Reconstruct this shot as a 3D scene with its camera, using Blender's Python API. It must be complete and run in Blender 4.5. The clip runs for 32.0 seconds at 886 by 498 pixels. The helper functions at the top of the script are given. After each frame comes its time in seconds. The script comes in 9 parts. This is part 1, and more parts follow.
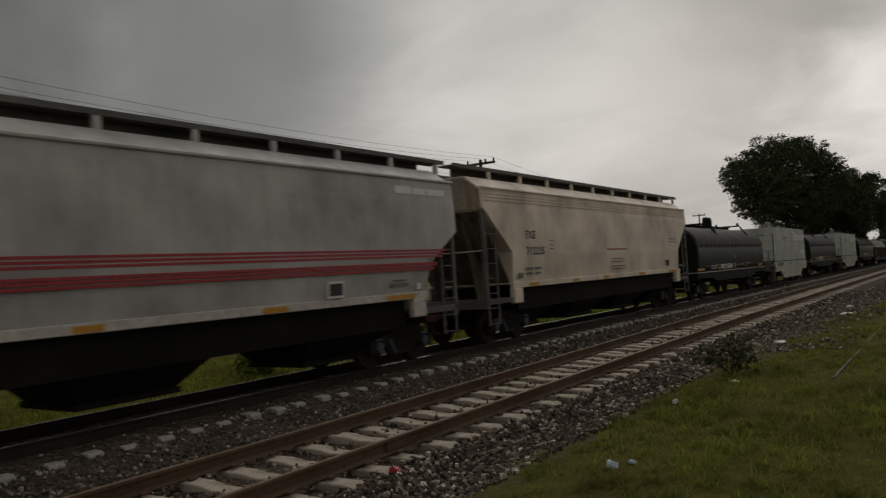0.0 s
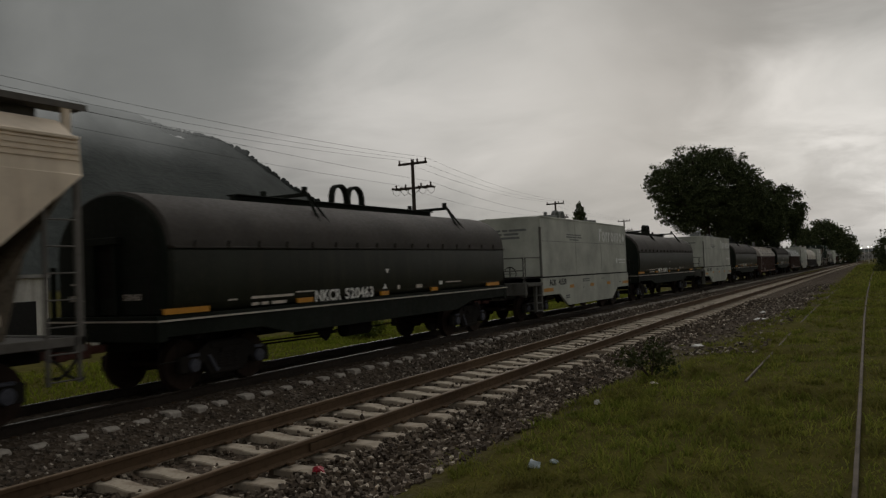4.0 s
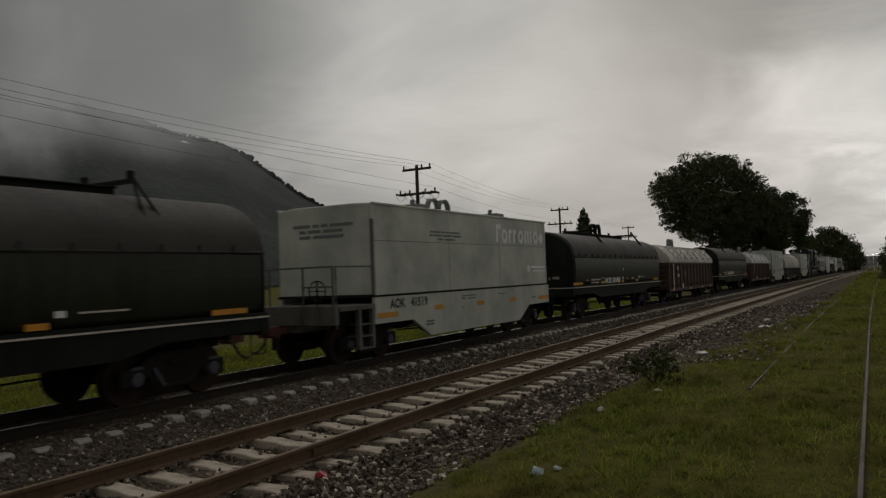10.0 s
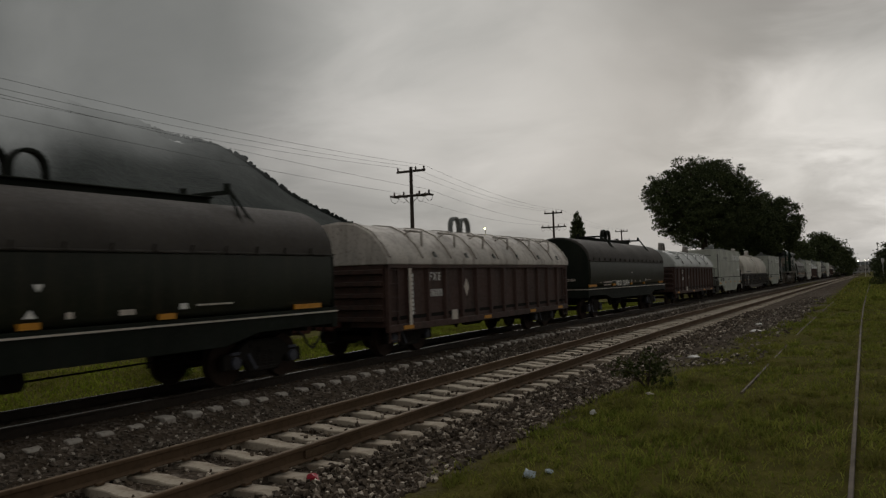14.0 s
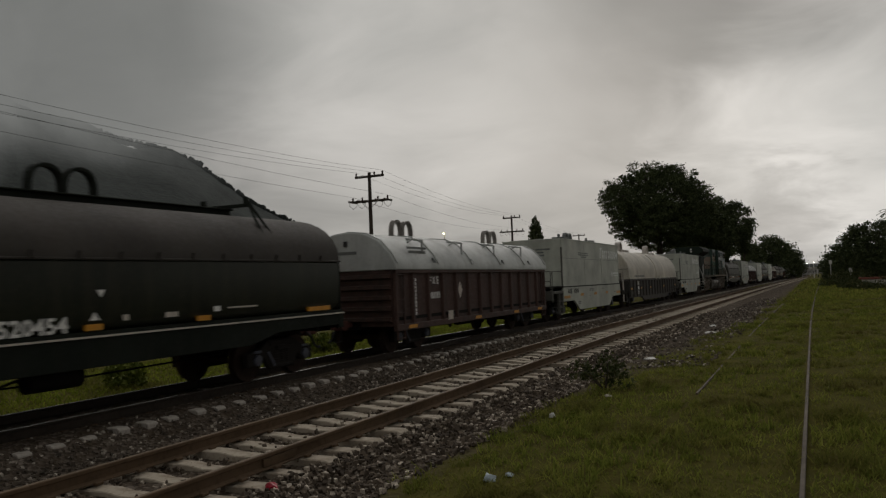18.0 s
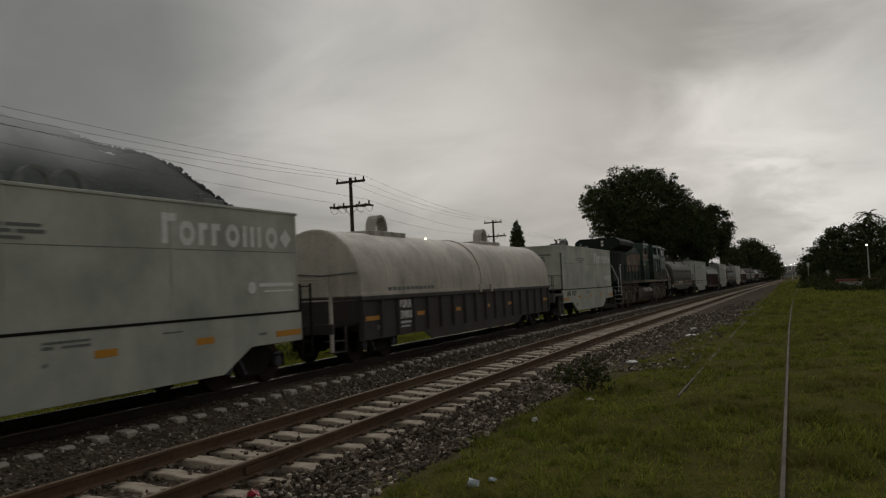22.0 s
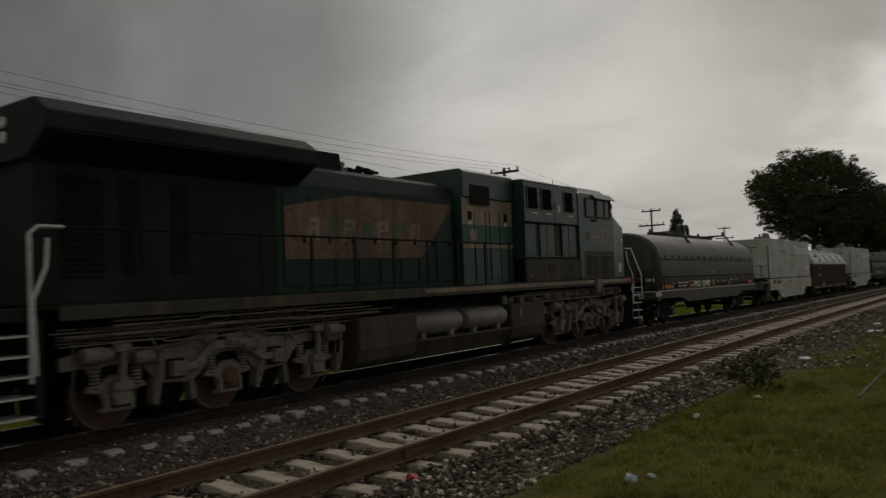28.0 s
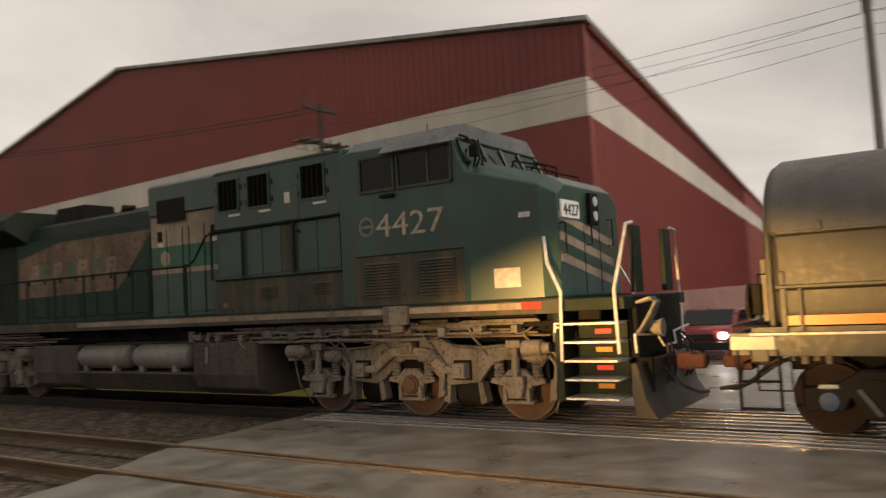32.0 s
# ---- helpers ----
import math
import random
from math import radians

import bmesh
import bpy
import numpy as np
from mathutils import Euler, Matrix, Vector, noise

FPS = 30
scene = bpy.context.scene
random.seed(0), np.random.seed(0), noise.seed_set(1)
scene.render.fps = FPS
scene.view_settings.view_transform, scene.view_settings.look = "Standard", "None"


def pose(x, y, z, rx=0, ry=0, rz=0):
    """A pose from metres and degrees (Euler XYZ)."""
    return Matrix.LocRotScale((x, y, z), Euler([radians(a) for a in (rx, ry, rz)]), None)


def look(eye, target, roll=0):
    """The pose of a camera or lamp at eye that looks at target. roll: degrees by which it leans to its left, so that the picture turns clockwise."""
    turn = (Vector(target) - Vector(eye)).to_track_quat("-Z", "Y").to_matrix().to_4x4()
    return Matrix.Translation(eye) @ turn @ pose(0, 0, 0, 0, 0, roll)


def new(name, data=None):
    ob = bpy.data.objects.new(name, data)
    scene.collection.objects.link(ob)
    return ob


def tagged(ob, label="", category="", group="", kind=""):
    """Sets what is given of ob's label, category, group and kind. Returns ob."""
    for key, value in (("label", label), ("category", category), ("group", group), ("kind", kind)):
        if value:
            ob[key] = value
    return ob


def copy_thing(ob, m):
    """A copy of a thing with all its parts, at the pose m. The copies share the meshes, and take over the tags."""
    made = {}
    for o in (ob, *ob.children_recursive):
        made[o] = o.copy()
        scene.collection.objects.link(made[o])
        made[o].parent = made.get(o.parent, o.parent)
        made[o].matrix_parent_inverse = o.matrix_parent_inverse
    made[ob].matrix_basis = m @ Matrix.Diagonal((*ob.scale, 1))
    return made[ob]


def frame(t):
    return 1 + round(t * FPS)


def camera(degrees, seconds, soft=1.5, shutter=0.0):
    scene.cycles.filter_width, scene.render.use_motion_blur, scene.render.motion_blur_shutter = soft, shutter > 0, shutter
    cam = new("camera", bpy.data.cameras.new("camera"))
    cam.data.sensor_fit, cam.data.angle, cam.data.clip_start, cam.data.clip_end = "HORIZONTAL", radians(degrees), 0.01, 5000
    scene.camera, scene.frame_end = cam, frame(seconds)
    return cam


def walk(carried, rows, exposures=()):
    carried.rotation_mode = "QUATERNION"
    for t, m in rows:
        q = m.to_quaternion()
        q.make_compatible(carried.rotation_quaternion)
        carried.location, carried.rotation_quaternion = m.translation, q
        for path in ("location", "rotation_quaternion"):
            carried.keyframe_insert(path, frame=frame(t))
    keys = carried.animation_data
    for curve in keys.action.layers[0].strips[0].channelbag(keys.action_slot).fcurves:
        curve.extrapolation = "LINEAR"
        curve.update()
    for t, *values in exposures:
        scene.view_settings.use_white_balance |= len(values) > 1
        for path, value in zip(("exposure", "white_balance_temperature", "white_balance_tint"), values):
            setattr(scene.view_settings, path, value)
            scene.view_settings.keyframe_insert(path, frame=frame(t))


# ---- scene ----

# ---------------------------------------------------------------- camera
EYE_Z = 1.909                 # above the head of the middle track's rails, which is z = 0
XN = -6.569                   # middle track, centre line
XC, ZC = -11.958, -0.10       # train's track, centre line and rail head
XR, ZR = -0.895, 0.15         # old overgrown track, centre line and rail head
GAUGE = 1.505                 # between the centres of the rail heads

cam = camera(59.41, 32.0, soft=1.3, shutter=0.4)
# seconds, yaw, pitch, roll in degrees: the camera stands in one spot and turns
TURNS = [
    (0, 33.83, 1.83, 3.72), (0.5, 31.66, 1.63, 3.72), (1, 29.62, 1.57, 3.57), (1.5, 29.04, 1.44, 3.28), (2, 28.77, 1.31, 2.91), (2.5, 28.73, 1.27, 2.65),
    (4.5, 28.55, 1.67, 2.38), (5, 28.36, 1.87, 2.37), (5.5, 28.17, 2.05, 2.19), (6, 28.08, 2.13, 1.81), (6.5, 27.86, 2.31, 2.03), (7, 27.84, 2.39, 2.12),
    (7.5, 27.91, 2.45, 2.12), (8, 28.16, 2.45, 2.10), (8.5, 28.39, 2.38, 2.06), (9, 28.59, 2.26, 1.99), (9.5, 28.69, 2.09, 2.07), (10, 28.88, 1.95, 2.20),
    (10.5, 29.28, 1.80, 2.24), (11, 29.76, 1.71, 2.19), (11.5, 30.36, 1.58, 1.98), (12, 30.61, 1.61, 1.93), (12.5, 30.52, 1.72, 1.90), (13, 29.97, 1.86,
    1.84), (13.5, 29.19, 2.00, 1.79), (14, 28.39, 2.10, 1.78), (14.5, 27.69, 2.16, 1.74), (16.5, 26.11, 2.35, 2.20), (17, 25.87, 2.38, 2.25), (17.5,
    25.63, 2.40, 2.30), (18, 25.39, 2.37, 2.28), (18.5, 25.17, 2.33, 2.24), (19, 24.94, 2.30, 2.17), (19.5, 24.77, 2.31, 2.25), (20, 24.52, 2.35, 2.44),
    (20.5, 24.42, 2.40, 2.49), (21, 24.28, 2.47, 2.54), (21.5, 24.16, 2.57, 2.65), (22, 24.06, 2.68, 2.70), (22.5, 24.05, 2.77, 2.73), (23, 24.19, 2.82,
    2.73), (23.5, 24.41, 2.82, 2.67), (24, 24.75, 2.73, 2.55), (24.5, 25.00, 2.66, 2.47), (25, 25.21, 2.59, 2.41), (25.5, 25.55, 2.61, 2.47), (27.5,
    31.28, 2.55, 2.32), (28, 35.40, 2.47, 2.45), (28.5, 40.53, 2.55, 2.46), (29, 47.11, 2.62, 2.30), (29.5, 56.02, 2.86, 2.53), (29.9, 64.55, 3.14, 2.88),
    (30.2, 72.36, 3.17, 2.83), (30.5, 80.84, 3.12, 2.56), (30.8, 90.02, 3.09, 2.41), (31.1, 98.63, 3.03, 2.59), (31.3, 104.51, 3.02, 2.79), (31.5, 110.28,
    3.07, 2.95), (31.7, 115.88, 3.21, 3.02), (32, 123.62, 3.63, 3.07)]
walk(cam, [(t, pose(0, 0, EYE_Z, 90 + p, r, y)) for t, y, p, r in TURNS],
     exposures=[(0, 0.14, 6500, 10), (1.5, 0.05, 6500, 10), (4.0, 0.0, 6500, 10), (27.5, 0.0, 6500, 10), (29.0, 0.25, 6550, 10), (30.0, 1.05, 6650, 11), (30.5, 1.5, 6750, 12), (31.0, 2.0, 6850, 13), (31.5, 1.65, 6950, 14), (32, 1.25, 7050, 15)])


def advance(t):
    """How far along its track the train stands at t seconds."""
    q = (t - 16) / 16
    return -7.66092 * (t - 16) - 5.69045 * q ** 2 + 3.73429 * q ** 3 + 1.32509 * q ** 4 - 1.38623 * q ** 5


def bend(y):
    """The line swings gently aside beyond the nearest stretch."""
    return 0.65 * (max(0.0, min(y, 420.0) - 25.0) / 75.0) ** 1.5


def drop(y):
    """It falls on a slight grade, and the land with it."""
    return 0.006 * max(0.0, min(y, 420.0) - 25.0)


# ---------------------------------------------------------------- world and lights
def build_world():
    w = bpy.data.worlds.new("overcast_dusk")
    scene.world = w
    w.use_nodes = True
    nt = w.node_tree
    nt.nodes.clear()
    N, L = nt.nodes.new, nt.links.new
    out, bg = N("ShaderNodeOutputWorld"), N("ShaderNodeBackground")
    sky = N("ShaderNodeTexSky")
    sky.sky_type, sky.sun_disc = "NISHITA", False
    sky.sun_elevation, sky.sun_rotation = radians(14), radians(-12)
    sky.air_density, sky.dust_density = 1.0, 4.0
    co = N("ShaderNodeTexCoord")
    # cloud deck: stretched towards the horizon by dividing by the height
    sep = N("ShaderNodeSeparateXYZ")
    L(co.outputs["Generated"], sep.inputs[0])
    hgt = N("ShaderNodeMath"); hgt.operation = "ADD"; hgt.inputs[1].default_value = 0.22
    absz = N("ShaderNodeMath"); absz.operation = "ABSOLUTE"
    L(sep.outputs["Z"], absz.inputs[0]); L(absz.outputs[0], hgt.inputs[0])
    dx = N("ShaderNodeMath"); dx.operation = "DIVIDE"
    dy = N("ShaderNodeMath"); dy.operation = "DIVIDE"
    L(sep.outputs["X"], dx.inputs[0]); L(hgt.outputs[0], dx.inputs[1])
    L(sep.outputs["Y"], dy.inputs[0]); L(hgt.outputs[0], dy.inputs[1])
    cb = N("ShaderNodeCombineXYZ")
    L(dx.outputs[0], cb.inputs[0]); L(dy.outputs[0], cb.inputs[1])
    def noise_tex(scale, detail, rough, dist, off):
        mp = N("ShaderNodeMapping"); mp.inputs["Location"].default_value = off
        L(cb.outputs[0], mp.inputs[0])
        n = N("ShaderNodeTexNoise")
        n.inputs["Scale"].default_value, n.inputs["Detail"].default_value = scale, detail
        n.inputs["Roughness"].default_value, n.inputs["Distortion"].default_value = rough, dist
        L(mp.outputs[0], n.inputs["Vector"])
        return n
    big, small = noise_tex(0.55, 3, 0.5, 0.3, CLOUD_A), noise_tex(1.7, 5, 0.55, 0.5, CLOUD_B)
    mix = N("ShaderNodeMix"); mix.data_type = "FLOAT"; mix.inputs[0].default_value = 0.38
    L(big.outputs["Fac"], mix.inputs[2]); L(small.outputs["Fac"], mix.inputs[3])
    ramp = N("ShaderNodeValToRGB")
    e = ramp.color_ramp.elements
    e[0].position, e[0].color = 0.28, (0.184, 0.186, 0.177, 1)
    e[1].position, e[1].color = 0.70, (0.418, 0.402, 0.380, 1)
    m = ramp.color_ramp.elements.new(0.48); m.color = (0.298, 0.290, 0.274, 1)
    L(mix.outputs[0], ramp.inputs[0])
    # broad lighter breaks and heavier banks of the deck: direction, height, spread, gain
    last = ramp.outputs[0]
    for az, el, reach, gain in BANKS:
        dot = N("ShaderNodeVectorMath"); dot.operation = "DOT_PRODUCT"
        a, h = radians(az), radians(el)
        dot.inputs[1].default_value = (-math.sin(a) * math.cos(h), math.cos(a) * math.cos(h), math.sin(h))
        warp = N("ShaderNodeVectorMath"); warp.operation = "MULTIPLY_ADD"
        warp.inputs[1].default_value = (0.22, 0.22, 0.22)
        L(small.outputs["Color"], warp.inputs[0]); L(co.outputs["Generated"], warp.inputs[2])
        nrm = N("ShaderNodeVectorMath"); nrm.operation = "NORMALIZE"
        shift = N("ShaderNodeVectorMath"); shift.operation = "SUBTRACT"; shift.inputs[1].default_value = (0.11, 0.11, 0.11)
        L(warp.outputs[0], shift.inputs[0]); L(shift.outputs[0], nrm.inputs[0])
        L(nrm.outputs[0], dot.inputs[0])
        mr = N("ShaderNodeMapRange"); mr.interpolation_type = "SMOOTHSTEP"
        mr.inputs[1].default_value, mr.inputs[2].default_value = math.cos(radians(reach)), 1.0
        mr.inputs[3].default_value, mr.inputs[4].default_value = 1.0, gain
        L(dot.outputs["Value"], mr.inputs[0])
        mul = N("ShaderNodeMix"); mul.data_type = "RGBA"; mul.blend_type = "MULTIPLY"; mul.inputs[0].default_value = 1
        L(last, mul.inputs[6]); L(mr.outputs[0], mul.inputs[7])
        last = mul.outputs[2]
    add = N("ShaderNodeMix"); add.data_type = "RGBA"; add.blend_type = "MIX"; add.inputs[0].default_value = 0.0005
    L(last, add.inputs[6]); L(sky.outputs[0], add.inputs[7])
    L(add.outputs[2], bg.inputs["Color"])
    bg.inputs["Strength"].default_value = SKY
    L(bg.outputs[0], out.inputs[0])


SKY = 1.0
# last entry: unseen sky behind the viewpoint, dimmed to darken surfaces that face it
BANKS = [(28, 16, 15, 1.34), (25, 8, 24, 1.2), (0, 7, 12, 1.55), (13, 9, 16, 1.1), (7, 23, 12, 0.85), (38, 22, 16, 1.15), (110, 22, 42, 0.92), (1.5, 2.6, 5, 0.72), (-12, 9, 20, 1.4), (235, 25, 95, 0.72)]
CLOUD_A, CLOUD_B = (3.1, 1.7, 0.0), (0.4, 5.2, 0.0)
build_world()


def lamp(name, kind, energy, colour, m, **more):
    data = bpy.data.lights.new(name, kind)
    data.energy, data.color = energy, colour
    ob = new(name, data)
    ob.matrix_world = m
    return ob


sun = lamp("sun", "SUN", 0.5, (1.0, 0.95, 0.9), look((-20, 80, 60), (0, 0, 0)))
sun.data.angle = radians(40)
# headlamp of a vehicle that waits on the road on this side of the crossing
beam = lamp("vehicle_headlamp", "SPOT", 9600, (1.0, 0.56, 0.17), look((3.5, -5.2, 0.75), (XC + 1.5, -3.4, 1.78)) @ Matrix.Diagonal((3.2, 1.0, 1.0, 1.0)))
beam.data.spot_size, beam.data.spot_blend, beam.data.shadow_soft_size = radians(10), 1.0, 0.06
# its dipped lamp spreads low over the road
dipped = lamp("vehicle_dipped_lamp", "SPOT", 2600, (1.0, 0.62, 0.25), look((3.5, -5.6, 0.75), (XC + 1.4, -4.2, 0.85)) @ Matrix.Diagonal((3.0, 1.0, 1.0, 1.0)))
dipped.data.spot_size, dipped.data.spot_blend, dipped.data.shadow_soft_size = radians(15), 1.0, 0.08

# ---------------------------------------------------------------- materials
def material(name):
    m = bpy.data.materials.new(name)
    m.use_nodes = True
    nt = m.node_tree
    nt.nodes.clear()
    out, p = nt.nodes.new("ShaderNodeOutputMaterial"), nt.nodes.new("ShaderNodeBsdfPrincipled")
    nt.links.new(p.outputs[0], out.inputs[0])
    return m, nt, p


def texture(nt, scale, detail=4, stretch=(1, 1, 1), rough=0.55, where="Object"):
    N, L = nt.nodes.new, nt.links.new
    co, mp, n = N("ShaderNodeTexCoord"), N("ShaderNodeMapping"), N("ShaderNodeTexNoise")
    mp.inputs["Scale"].default_value = stretch
    n.inputs["Scale"].default_value, n.inputs["Detail"].default_value, n.inputs["Roughness"].default_value = scale, detail, rough
    L(co.outputs[where], mp.inputs[0]); L(mp.outputs[0], n.inputs["Vector"])
    return n.outputs["Fac"]


def ramp(nt, fac, *stops):
    r = nt.nodes.new("ShaderNodeValToRGB")
    els = r.color_ramp.elements
    while len(els) < len(stops):
        els.new(0.5)
    for el, (pos, col) in zip(els, stops):
        el.position = pos
        el.color = (*col, 1) if isinstance(col, tuple) else (col, col, col, 1)
    nt.links.new(fac, r.inputs[0])
    return r.outputs[0]


def blend(nt, fac, a, b, mode="MIX"):
    x = nt.nodes.new("ShaderNodeMix")
    x.data_type, x.blend_type = "RGBA", mode
    for k, v in ((0, fac), (6, a), (7, b)):
        sock = x.inputs[k]
        if isinstance(v, (int, float)):
            sock.default_value = v if k == 0 else (v, v, v, 1)
        elif isinstance(v, tuple):
            sock.default_value = (*v, 1)
        else:
            nt.links.new(v, sock)
    return x.outputs[2]


def bump(nt, p, height, strength=0.3, distance=0.01):
    b = nt.nodes.new("ShaderNodeBump")
    b.inputs["Strength"].default_value, b.inputs["Distance"].default_value = strength, distance
    nt.links.new(height, b.inputs["Height"])
    nt.links.new(b.outputs[0], p.inputs["Normal"])


def paint(name, colour, rough=0.55, grime=(0.10, 0.075, 0.055), amount=0.5, streaks=0.5, metal=0.0, spec=0.4, relief=0.15):
    """Weathered paint on steel: fading in large patches, rain streaks, fine dirt."""
    m, nt, p = material(name)
    large = texture(nt, 0.7, 4)
    fine = texture(nt, 14, 6)
    rain = texture(nt, 3.2, 4, (1, 1, 0.10))
    faded = tuple(min(1, c * 1.28 + 0.004) for c in colour)
    dark = tuple(c * 0.72 for c in colour)
    col = ramp(nt, large, (0.32, dark), (0.5, colour), (0.72, faded))
    col = blend(nt, blend(nt, streaks, 0.0, ramp(nt, rain, (0.48, 0.0), (0.75, 0.9))), col, grime)
    col = blend(nt, blend(nt, amount, 0.0, ramp(nt, fine, (0.52, 0.0), (0.74, 0.8))), col, grime)
    nt.links.new(col, p.inputs["Base Color"])
    nt.links.new(ramp(nt, fine, (0.3, rough * 0.85), (0.7, min(1, rough * 1.25))), p.inputs["Roughness"])
    p.inputs["Metallic"].default_value = metal
    p.inputs["Specular IOR Level"].default_value = spec
    bump(nt, p, blend(nt, 0.6, fine, large), relief, 0.01)
    return m


def plain(name, colour, rough=0.6, metal=0.0, var=0.25, scale=9, emit=0.0, spec=0.4):
    m, nt, p = material(name)
    n = texture(nt, scale, 5)
    nt.links.new(ramp(nt, n, (0.3, tuple(c * (1 - var) for c in colour)), (0.7, tuple(min(1, c * (1 + var)) for c in colour))), p.inputs["Base Color"])
    p.inputs["Roughness"].default_value, p.inputs["Metallic"].default_value = rough, metal
    p.inputs["Specular IOR Level"].default_value = spec
    if emit:
        p.inputs["Emission Color"].default_value = (*colour, 1)
        p.inputs["Emission Strength"].default_value = emit
    return m


